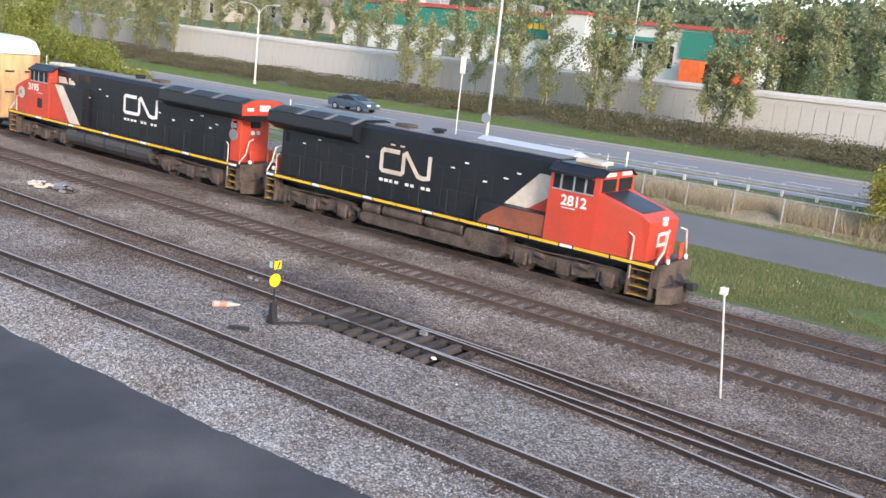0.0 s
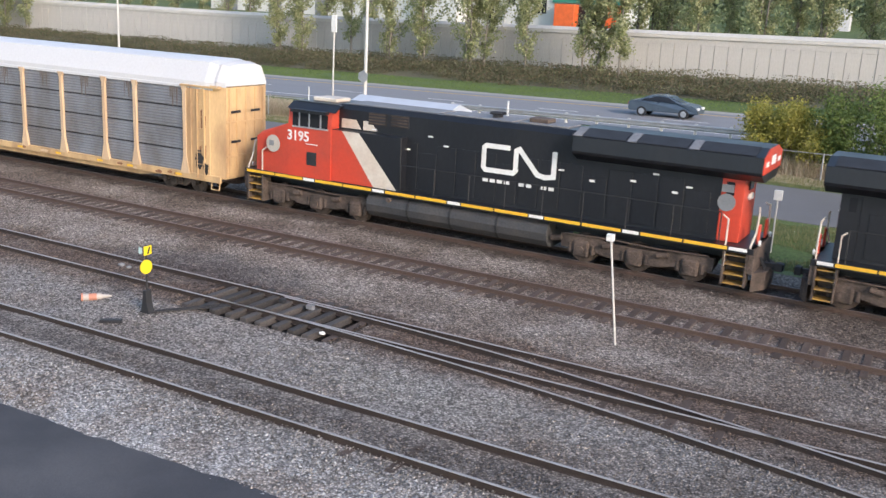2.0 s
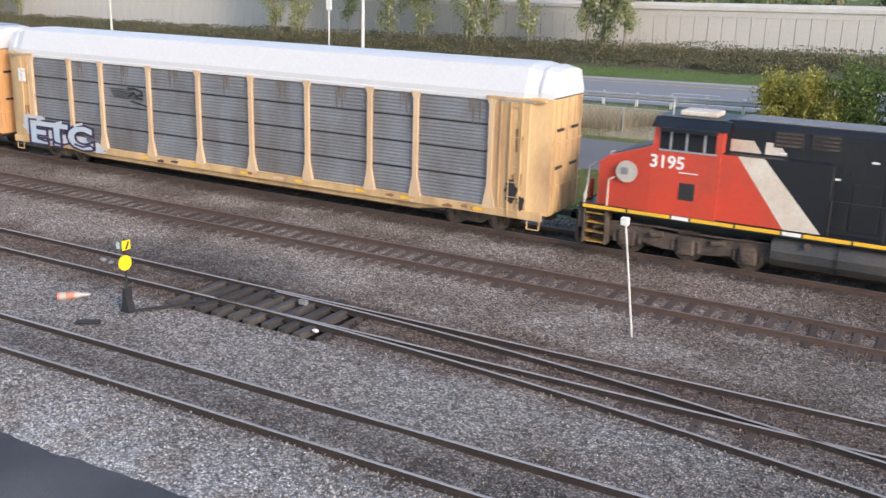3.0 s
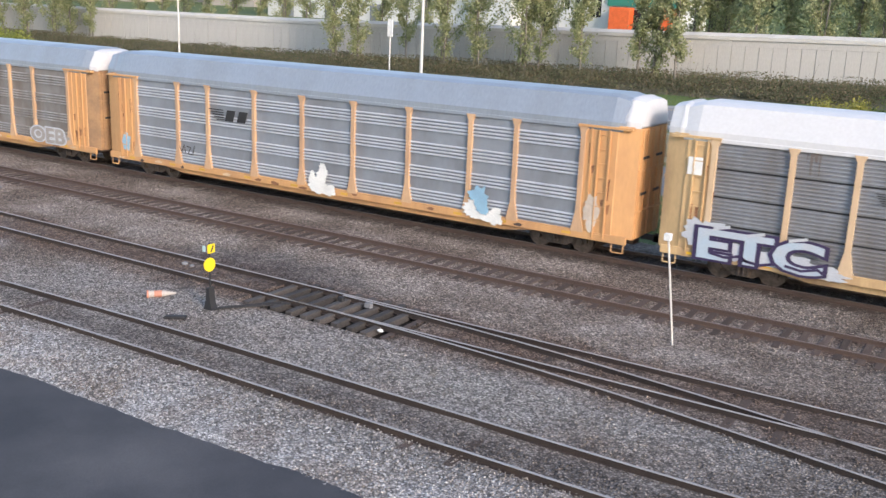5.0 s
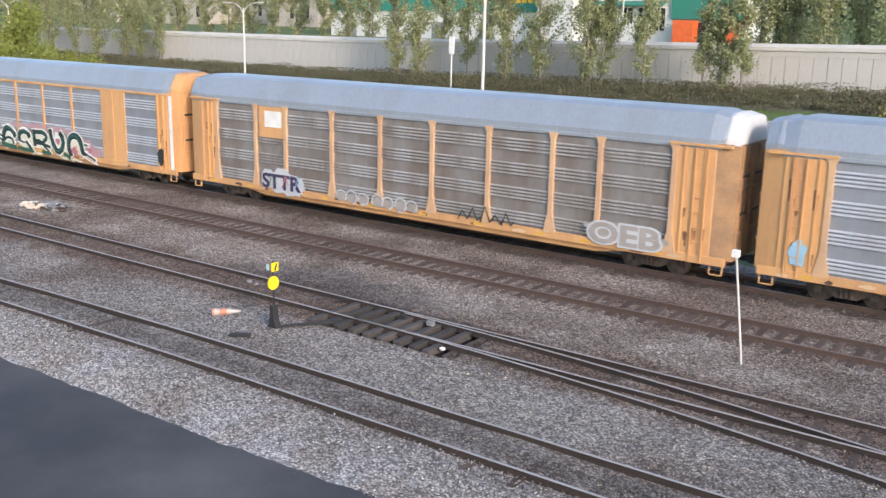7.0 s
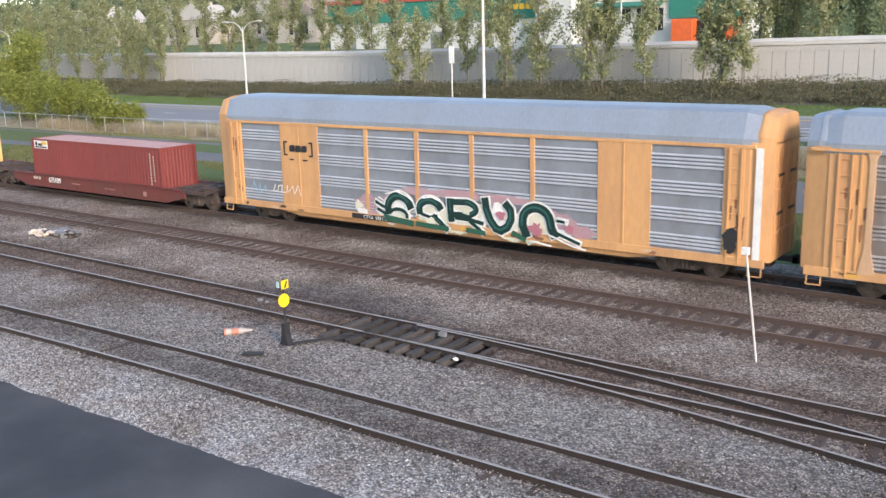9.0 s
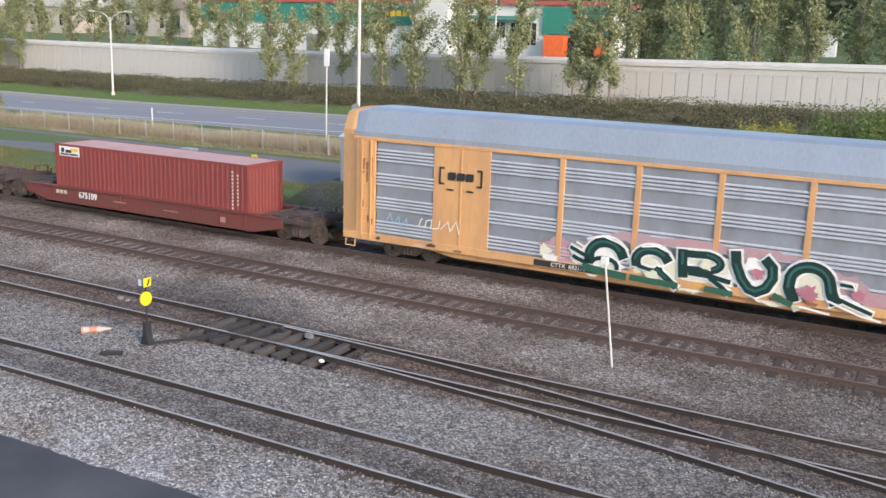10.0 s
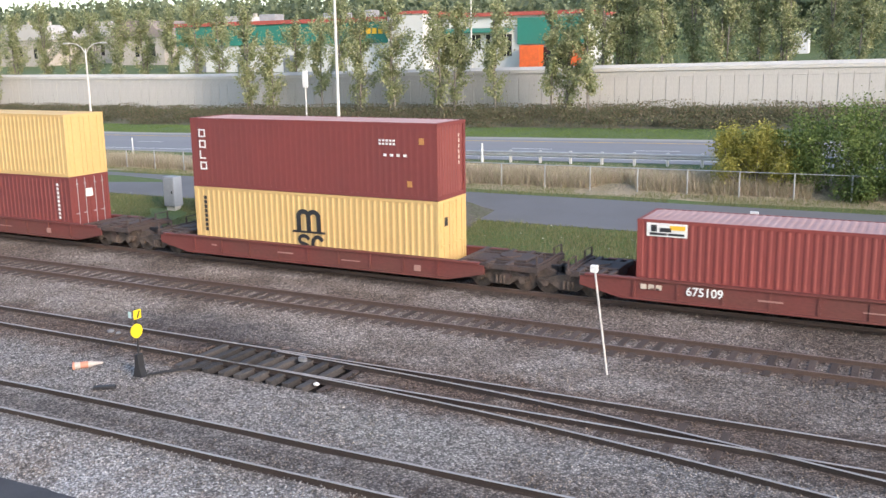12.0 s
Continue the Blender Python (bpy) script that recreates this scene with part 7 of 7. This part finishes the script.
for i, (xx, zz, rx, rz) in enumerate(((-1.7, 1.3, 0.75, 0.62), (-0.8, 1.35, 0.8, 0.6), (0.2, 1.25, 0.85, 0.6), (1.2, 1.3, 0.75, 0.55), (1.9, 1.2, 0.5, 0.4), (0.6, 0.65, 1.2, 0.15))):
    blob(bm, xx, zz, rx, rz, -1.302 - 0.0005 * i, 16, 5 + i)
part("scrawl_fill", bm, SCRAWL_PALE, t, "faint pale spray paint")
rnd = random.Random(11)
for i in range(15):
    xx, zz = -2.25 + i * 0.31, 1.28 + rnd.uniform(-0.08, 0.08)
    rx, rz, a0 = rnd.uniform(0.14, 0.30), rnd.uniform(0.32, 0.58), rnd.uniform(-60, 120)
    bm = B()
    stroke(bm, [(px + 0.04 * math.sin(pz * 9), pz) for px, pz in arc(xx, zz, rx, rz, a0, a0 + rnd.uniform(170, 330), 12)], 0.03, -1.312, 0.006)
    part("scrawl", bm, SCRAWL_DARK if i % 3 else CARBLUE2, t, "dark spray outline")
bm = B()
stroke(bm, [(px, pz + 0.05 * math.sin(px * 11)) for px, pz in arc(-0.05, 1.22, 2.3, 0.72, 150, 390, 30)], 0.035, -1.315, 0.004)
part("scrawl", bm, SCRAWL_DARK, t)
# raised pad under the relay house
PADMAT = mat("dark_pad_soil", (0.085, 0.08, 0.068), 0.95, 0, 0.4, 0.8, 9, 0.5, (0.055, 0.075, 0.032), tint_amount=0.8)
bm = B()
low = [bm.verts.new((x, y, gz(x, y) - 0.25)) for x, y in ((-31.5, 38.7), (-19.8, 38.7), (-19.8, 45.4), (-31.5, 45.4))]
high = [bm.verts.new(v) for v in ((-29.2, 40.3, 1.29), (-21.6, 40.3, 1.29), (-21.6, 44.0, 1.29), (-29.2, 44.0, 1.29))]
bm.faces.new(high)
for k in range(4):
    bm.faces.new((low[k], low[(k + 1) % 4], high[(k + 1) % 4], high[k]))
bmesh.ops.subdivide_edges(bm, edges=bm.edges[:], cuts=6, use_grid_fill=True)
for v in bm.verts:
    v.co += Vector((0, 0, 0.05 * noise.noise(v.co * 1.3) - 0.04))
tagged(part("earth_pad", bm, PADMAT), "low dark earth pad under the relay house", "ground", kind="structure")
for x, y, w, h, m, lab in ((-36.4, 41.0, 1.2, 1.75, GREY, "grey steel signal cabinet"), (-34.9, 41.2, 1.4, 1.65, GREY, "grey steel signal cabinet"), (-38.9, 41.0, 0.8, 1.9, SHEDMAT, "pale blue-grey signal cabinet")):
    t = thing("signal_cabinet", lab, "cabinet", (x, y, gz(x, y)), group="signal cabinets")
    bm = B()
    box(bm, -w / 2, w / 2, -0.35, 0.35, 0.2, h, 0.02)
    part("body", bm, m, t)
    bm = B()
    box(bm, -w / 2 + 0.05, w / 2 - 0.05, -0.37, -0.35, 0.28, h - 0.08, 0.005)
    dd = part("door", bm, m, t)
    bm = B()
    box(bm, w / 2 - 0.16, w / 2 - 0.11, -0.41, -0.37, h * 0.5, h * 0.5 + 0.16)
    part("handle", bm, DARK, dd)
    bm = B()
    box(bm, -w / 2 + 0.08, w / 2 - 0.08, -0.25, 0.25, -0.3, 0.2)
    part("plinth", bm, CONCRETE_CAP, t)
t = thing("warning_sign", "yellow sign on a pale post beside cabinets", "sign", (-33.9, 40.8, gz(-33.9, 40.8)))
bm = B()
box(bm, -0.12, 0.12, -0.06, 0.06, -0.2, 2.0, 0.01)
part("post", bm, ROOF_WHITE, t)
bm = B()
box(bm, -0.22, 0.22, -0.09, -0.06, 1.5, 2.0, 0.01)
part("plate", bm, SAFETY, t)
t = thing("milepost", "small white marker on a thin post", "marker post", (-6.3, 39.0, gz(-6.3, 39.0)))
bm = B()
cyl(bm, (0, 0, -0.2), (0, 0, 2.3), 0.035, 8)
part("post", bm, POLE, t)
bm = B()
box(bm, -0.16, 0.16, -0.06, 0.06, 2.1, 2.5, 0.01)
part("plate", bm, WHITE, t)


# ---- the yard's small things ----
t = thing("switch_stand", "switch stand with yellow disc and black base", "switch stand", (-19.9, 19.1, -0.15))
bm = B()
prism(bm, [(-0.2, 0.0), (0.2, 0.0), (0.15, 0.08), (0.085, 0.3), (0.05, 0.68), (-0.05, 0.68), (-0.085, 0.3), (-0.15, 0.08)], "y", -0.11, 0.11)
part("base", bm, DARK, t)
bm = B()
cyl(bm, (0, 0, 0.6), (0, 0, 2.02), 0.026, 8)
part("mast", bm, DARK, t)
bm = B()
cyl(bm, (-0.02, 0.0, 1.38), (0.02, -0.02, 1.38), 0.205, 24)
bmesh.ops.rotate(bm, verts=bm.verts[:], cent=(0, 0, 1.38), matrix=Matrix.Rotation(radians(24), 3, "Z"))
bmesh.ops.translate(bm, verts=bm.verts[:], vec=(0.03, -0.03, 0))
part("disc", bm, SAFETY, t, "round yellow target")
bm = B()
box(bm, 0.05, 0.07, -0.13, 0.15, 1.73, 1.99)
tp = part("target", bm, SAFETY, t, "yellow plate with a black stroke")
bm = B()
prism(bm, [(-0.03, 1.77), (0.02, 1.75), (0.10, 1.93), (0.06, 1.96)], "x", 0.07, 0.078)
part("stroke", bm, DARK, tp)
bm = B()
box(bm, -0.13, -0.02, -0.15, -0.13, 1.77, 1.95)
part("side_target", bm, plain("teal_plate", (0.42, 0.56, 0.56), 0.5), t, "pale teal plate")
for k in (0.0, 0.28):
    bm = B()
    a, b = Vector((0.2, 0.1 - k * 0.3, 0.06)), Vector((1.3 + k, 1.75, 0.06))
    cyl(bm, a, b, 0.03, 6)
    part("switch_rod", bm, DARK, t)

t = thing("marker_post", "leaning white post with a small box on top", "marker post", (-7.8, 24.9, -0.16))
bm = B()
cyl(bm, (0, 0, -0.1), (-0.36, -0.2, 3.05), 0.03, 8)
part("post", bm, POLE, t)
bm = B()
box(bm, -0.48, -0.28, -0.28, -0.12, 3.0, 3.2, 0.015)
part("box", bm, WHITE, t)

PALE_PLASTIC = plain("dirty_pale_plastic", (0.44, 0.40, 0.37), 0.7)
CONE_RED = plain("faded_red_plastic", (0.5, 0.22, 0.15), 0.7)
t = thing("fallen_marker", "fallen red and white plastic marker tube", "traffic marker", (-21.9, 19.0, -0.04))
ax = Vector((0.66, 0.75, 0)).normalized()
for a0, a1, r0, r1, m, nm in ((-0.42, -0.36, 0.13, 0.13, CONE_RED, "foot"), (-0.36, -0.2, 0.11, 0.11, PALE_PLASTIC, "band"), (-0.2, 0.02, 0.105, 0.105, CONE_RED, "band"), (0.02, 0.16, 0.10, 0.10, PALE_PLASTIC, "band"), (0.16, 0.44, 0.07, 0.03, PALE_PLASTIC, "tip")):
    bm = B()
    cyl(bm, ax * a0, ax * a1, r0, 12, r1)
    part(nm, bm, m, t)
bm = B()
box(bm, -0.3, 0.3, -0.09, 0.09, 0, 0.1, 0.015)
o = tagged(part("timber_block", bm, DARK), "short dark timber lying on gravel", "timber")
o.matrix_basis = pose(-20.0, 17.85, -0.14, 0, 0, 35)
for x, y, s in ((-14.8, 20.6, 0.09), (-24.1, 22.0, 0.13), (-23.7, 21.95, 0.1), (-26.6, 22.6, 0.07)):
    bm = B()
    bmesh.ops.create_icosphere(bm, subdivisions=1, radius=s)
    for v in bm.verts:
        v.co *= 1 + 0.3 * noise.noise(v.co * 9 + Vector((x, y, 0)))
        v.co.z *= 0.6
    o = tagged(part("litter", bm, WHITE if x > -20 else HATCH), "pale scrap of litter on gravel", "litter", group="litter")
    o.matrix_basis = pose(x, y, -0.10)
t = thing("switch_heater", "small grey box between the rails", "track box", (-17.3, 22.0, -0.1))
bm = B()
box(bm, -0.1, 0.1, -0.07, 0.07, 0, 0.16, 0.02)
part("body", bm, DARK, t)
t = thing("switch_heater", "small grey box between the rails", "track box", (-16.3, 22.05, -0.1))
bm = B()
box(bm, -0.13, 0.13, -0.07, 0.07, 0, 0.15, 0.02)
part("body", bm, HATCH, t)
# heap of pale debris
t = thing("debris_heap", "heap of torn white plastic and broken blocks", "debris", (-41.0, 24.6, -0.17))
for i in range(34):
    bm = B()
    bmesh.ops.create_icosphere(bm, subdivisions=2, radius=random.uniform(0.09, 0.24))
    sd = random.uniform(0, 50)
    for v in bm.verts:
        v.co *= 1 + 0.9 * noise.noise(v.co * 7.0 + Vector((sd, 0, 0)))
        v.co.z *= 0.5
        v.co.x *= 1.4
    u = random.uniform(-1, 1)
    bmesh.ops.translate(bm, verts=bm.verts[:], vec=(u * 1.5, u * 0.6 + random.uniform(-0.35, 0.35), 0.1 + random.uniform(0, 0.2)))
    part("torn_piece", bm, (OFFWHITE, HATCH, GREY, OFFWHITE, TRUCK)[i % 5], t)


# ---- cars ----
def car(name, label, paint, at, rz=0.0, van=False):
    t = new(name)
    t.matrix_basis = pose(*at, 0, 0, rz)
    tagged(t, label, "car")
    h = 1.9 if van else 1.45
    if van:
        prof = [(-2.4, 0.3), (-2.45, 0.9), (-2.4, 1.85), (-2.2, 1.95), (1.0, 1.95), (1.75, 1.2), (2.35, 1.0), (2.45, 0.6), (2.4, 0.3)]
        win = [(-2.2, 1.25), (-2.1, 1.8), (0.9, 1.8), (1.55, 1.22)]
    else:
        prof = [(-2.35, 0.35), (-2.4, 0.75), (-2.3, 1.0), (-1.75, 1.06), (-1.0, 1.40), (-0.3, 1.46), (0.35, 1.40), (1.15, 1.02), (2.05, 0.88), (2.35, 0.68), (2.4, 0.35)]
        win = [(-1.55, 1.03), (-0.95, 1.33), (-0.3, 1.38), (0.3, 1.33), (0.95, 1.02)]
    bm = B()
    prism(bm, prof, "y", -0.9, 0.9)
    for v in bm.verts:
        if v.co.z > 1.1:
            v.co.y *= 0.80
    bmesh.ops.bevel(bm, geom=bm.edges[:], offset=0.05, segments=2, affect="EDGES")
    part("body", bm, paint, t, smooth=False)
    bm = B()
    prism(bm, win, "y", -0.93, 0.93)
    for v in bm.verts:
        if v.co.z > 1.1:
            v.co.y *= 0.815
    part("side_window", bm, GLASS, t)
    bm = B()
    x0, z0, x1, z1 = (0.42, 1.39, 1.12, 1.05) if not van else (1.05, 1.9, 1.7, 1.25)
    prism(bm, [(x0, z0 + 0.012), (x1, z1 + 0.012), (x1, z1 - 0.05), (x0, z0 - 0.05)], "y", -0.66, 0.66)
    part("windscreen", bm, GLASS, t)
    for wx in (-1.42, 1.45):
        for s in (-1, 1):
            bm = B()
            cyl(bm, (wx, s * 0.72, 0.33), (wx, s * 0.925, 0.33), 0.33, 18)
            w = part("wheel", bm, DARK, t)
            bm = B()
            cyl(bm, (wx, s * 0.92, 0.33), (wx, s * 0.935, 0.33), 0.2, 12)
            part("rim", bm, SILVER, w)
    for s in (-1, 1):
        bm = B()
        box(bm, 2.25, 2.41, s * 0.62 - 0.2, s * 0.62 + 0.2, 0.62, 0.78, 0.02)
        part("headlight", bm, WHITE, t)
        bm = B()
        box(bm, -2.42, -2.3, s * 0.68 - 0.15, s * 0.68 + 0.15, 0.72, 0.9, 0.02)
        part("tail_light", bm, LOCORED, t)
    return t


CARBLUE = mat("blue_grey_car_paint", (0.11, 0.145, 0.185), 0.3, 0.4, 0.05, 1, 30, 0.0, (0.07, 0.1, 0.13))
MOVING_CAR = car("sedan", "dark blue-grey sedan driving on the highway", CARBLUE, (-57.4, 64.3, gz(-57.4, 64.3)))
car("van", "white van parked behind the wall", ROOF_WHITE, (-41.5, 104, gz(-41.5, 104)), 180, True)
car("sedan", "white car parked behind the wall", ROOF_WHITE, (-25.0, 106, gz(-25.0, 106)), 10)
car("sedan", "blue car parked behind the wall", plain("blue_car_paint", (0.03, 0.16, 0.36), 0.3), (-30.5, 118, gz(-30.5, 118)), 175)
car("sedan", "dark car parked behind the wall", DARK, (-14, 105, gz(-14, 105)), 5)
t = thing("utility_box", "white utility kiosk on the grass behind the wall", "kiosk", (-22.8, 180, gz(-22.8, 180) - 0.1))
bm = B()
box(bm, -1.4, 1.4, -1.2, 1.2, 0.0, 3.2, 0.04)
part("body", bm, ROOF_WHITE, t)
bm = B()
prism(bm, [(-1.55, 3.2), (1.55, 3.2), (0, 3.9)], "y", -1.35, 1.35)
part("roof", bm, ROOF_WHITE, t)


# ---- loose stones over the yard ----
def stones(name, n, x0, x1, y0, y1, size, material, label):
    x = rng_np.uniform(x0, x1, n)
    y = rng_np.uniform(y0, y1, n)
    # the tops of the ties stay clear of stones
    for yc, start in ((33.165, -90), (27.9, -85), (21.7, -75)):
        off = np.abs((x - start + 0.28) % 0.56 - 0.28)
        bare = (np.abs(y - yc) < 1.25) & (off < 0.13) & (rng_np.uniform(0, 1, n) < 0.9)
        x, y = x[~bare], y[~bare]
        n = len(x)
    keep = ~((x > -20.0) & (x < -14.5) & (y > 20.1) & (y < 23.0))
    x, y = x[keep], y[keep]
    n = len(x)
    s = size * rng_np.uniform(0.5, 1.4, (n, 1, 1))
    base = np.array([(1, 0, 0), (-1, 0, 0), (0, 1, 0), (0, -1, 0), (0, 0, 0.75), (0, 0, -0.75)], float)
    a = rng_np.uniform(0, 2 * math.pi, n)
    rot = np.zeros((n, 3, 3))
    rot[:, 0, 0], rot[:, 0, 1], rot[:, 1, 0], rot[:, 1, 1], rot[:, 2, 2] = np.cos(a), -np.sin(a), np.sin(a), np.cos(a), 1
    v = base[None] * rng_np.uniform(0.6, 1.3, (n, 6, 3)) + rng_np.normal(0, 0.22, (n, 6, 3))
    v = np.einsum("nij,nkj->nki", rot, v) * s
    v += np.stack([x, y, np.array([ground_z(b) for b in y]) + 0.002], 1)[:, None]
    tri = np.array([(0, 2, 4), (2, 1, 4), (1, 3, 4), (3, 0, 4), (2, 0, 5), (1, 2, 5), (3, 1, 5), (0, 3, 5)])
    idx = (tri[None] + (np.arange(n) * 6)[:, None, None]).reshape(-1)
    me = bpy.data.meshes.new(name)
    me.vertices.add(6 * n)
    me.vertices.foreach_set("co", v.astype(np.float32).ravel())
    me.loops.add(24 * n)
    me.loops.foreach_set("vertex_index", idx.astype(np.int32))
    me.polygons.add(8 * n)
    me.polygons.foreach_set("loop_start", np.arange(0, 24 * n, 3, dtype=np.int32))
    me.update(calc_edges=True)
    me.materials.append(material)
    tagged(new(name, me), label, "gravel", kind="stuff")


stones("gravel", 70000, -48, 8, 17, 36.6, 0.037, YARD, "loose grey crushed stone on the yard")
stones("gravel", 14000, -34, 4, 12.9, 16.5, 0.032, YARD, "fine grey gravel beside the asphalt")
stones("pale_gravel", 5000, -34, -4, 12.75, 15.0, 0.03, STONES_PALE, "pale gravel along the asphalt edge")


# ---- what moves ----
SPEED = 15.045


def straight(ob):
    """Even speed between the keys."""
    for c in ob.animation_data.action.layers[0].strips[0].channelbag(ob.animation_data.action_slot).fcurves:
        for k in c.keyframe_points:
            k.interpolation = "LINEAR"


def motions():
    """The train runs east at a steady pace with turning wheels, and a car passes on the highway."""
    for t, x in TRAIN:
        walk(t, [(0.0, pose(x, TRACK_Y, 0)), (12.0, pose(x + SPEED * 12.0, TRACK_Y, 0))])
        straight(t)
    for w, r, x in WHEELS:
        turn = math.degrees(SPEED / r)
        walk(w, [(k / 15, pose(x, 0, r, 0, turn * k / 15)) for k in range(181)])
        straight(w)
    rows = []
    for s in range(13):
        x = -57.4 + 19.5 * s
        rows.append((float(s), pose(x, 64.3, gz(x, 64.3) + 0.03, 0, -0.86 if x < 38 else 0, 0)))
    walk(MOVING_CAR, rows)
    straight(MOVING_CAR)


motions()
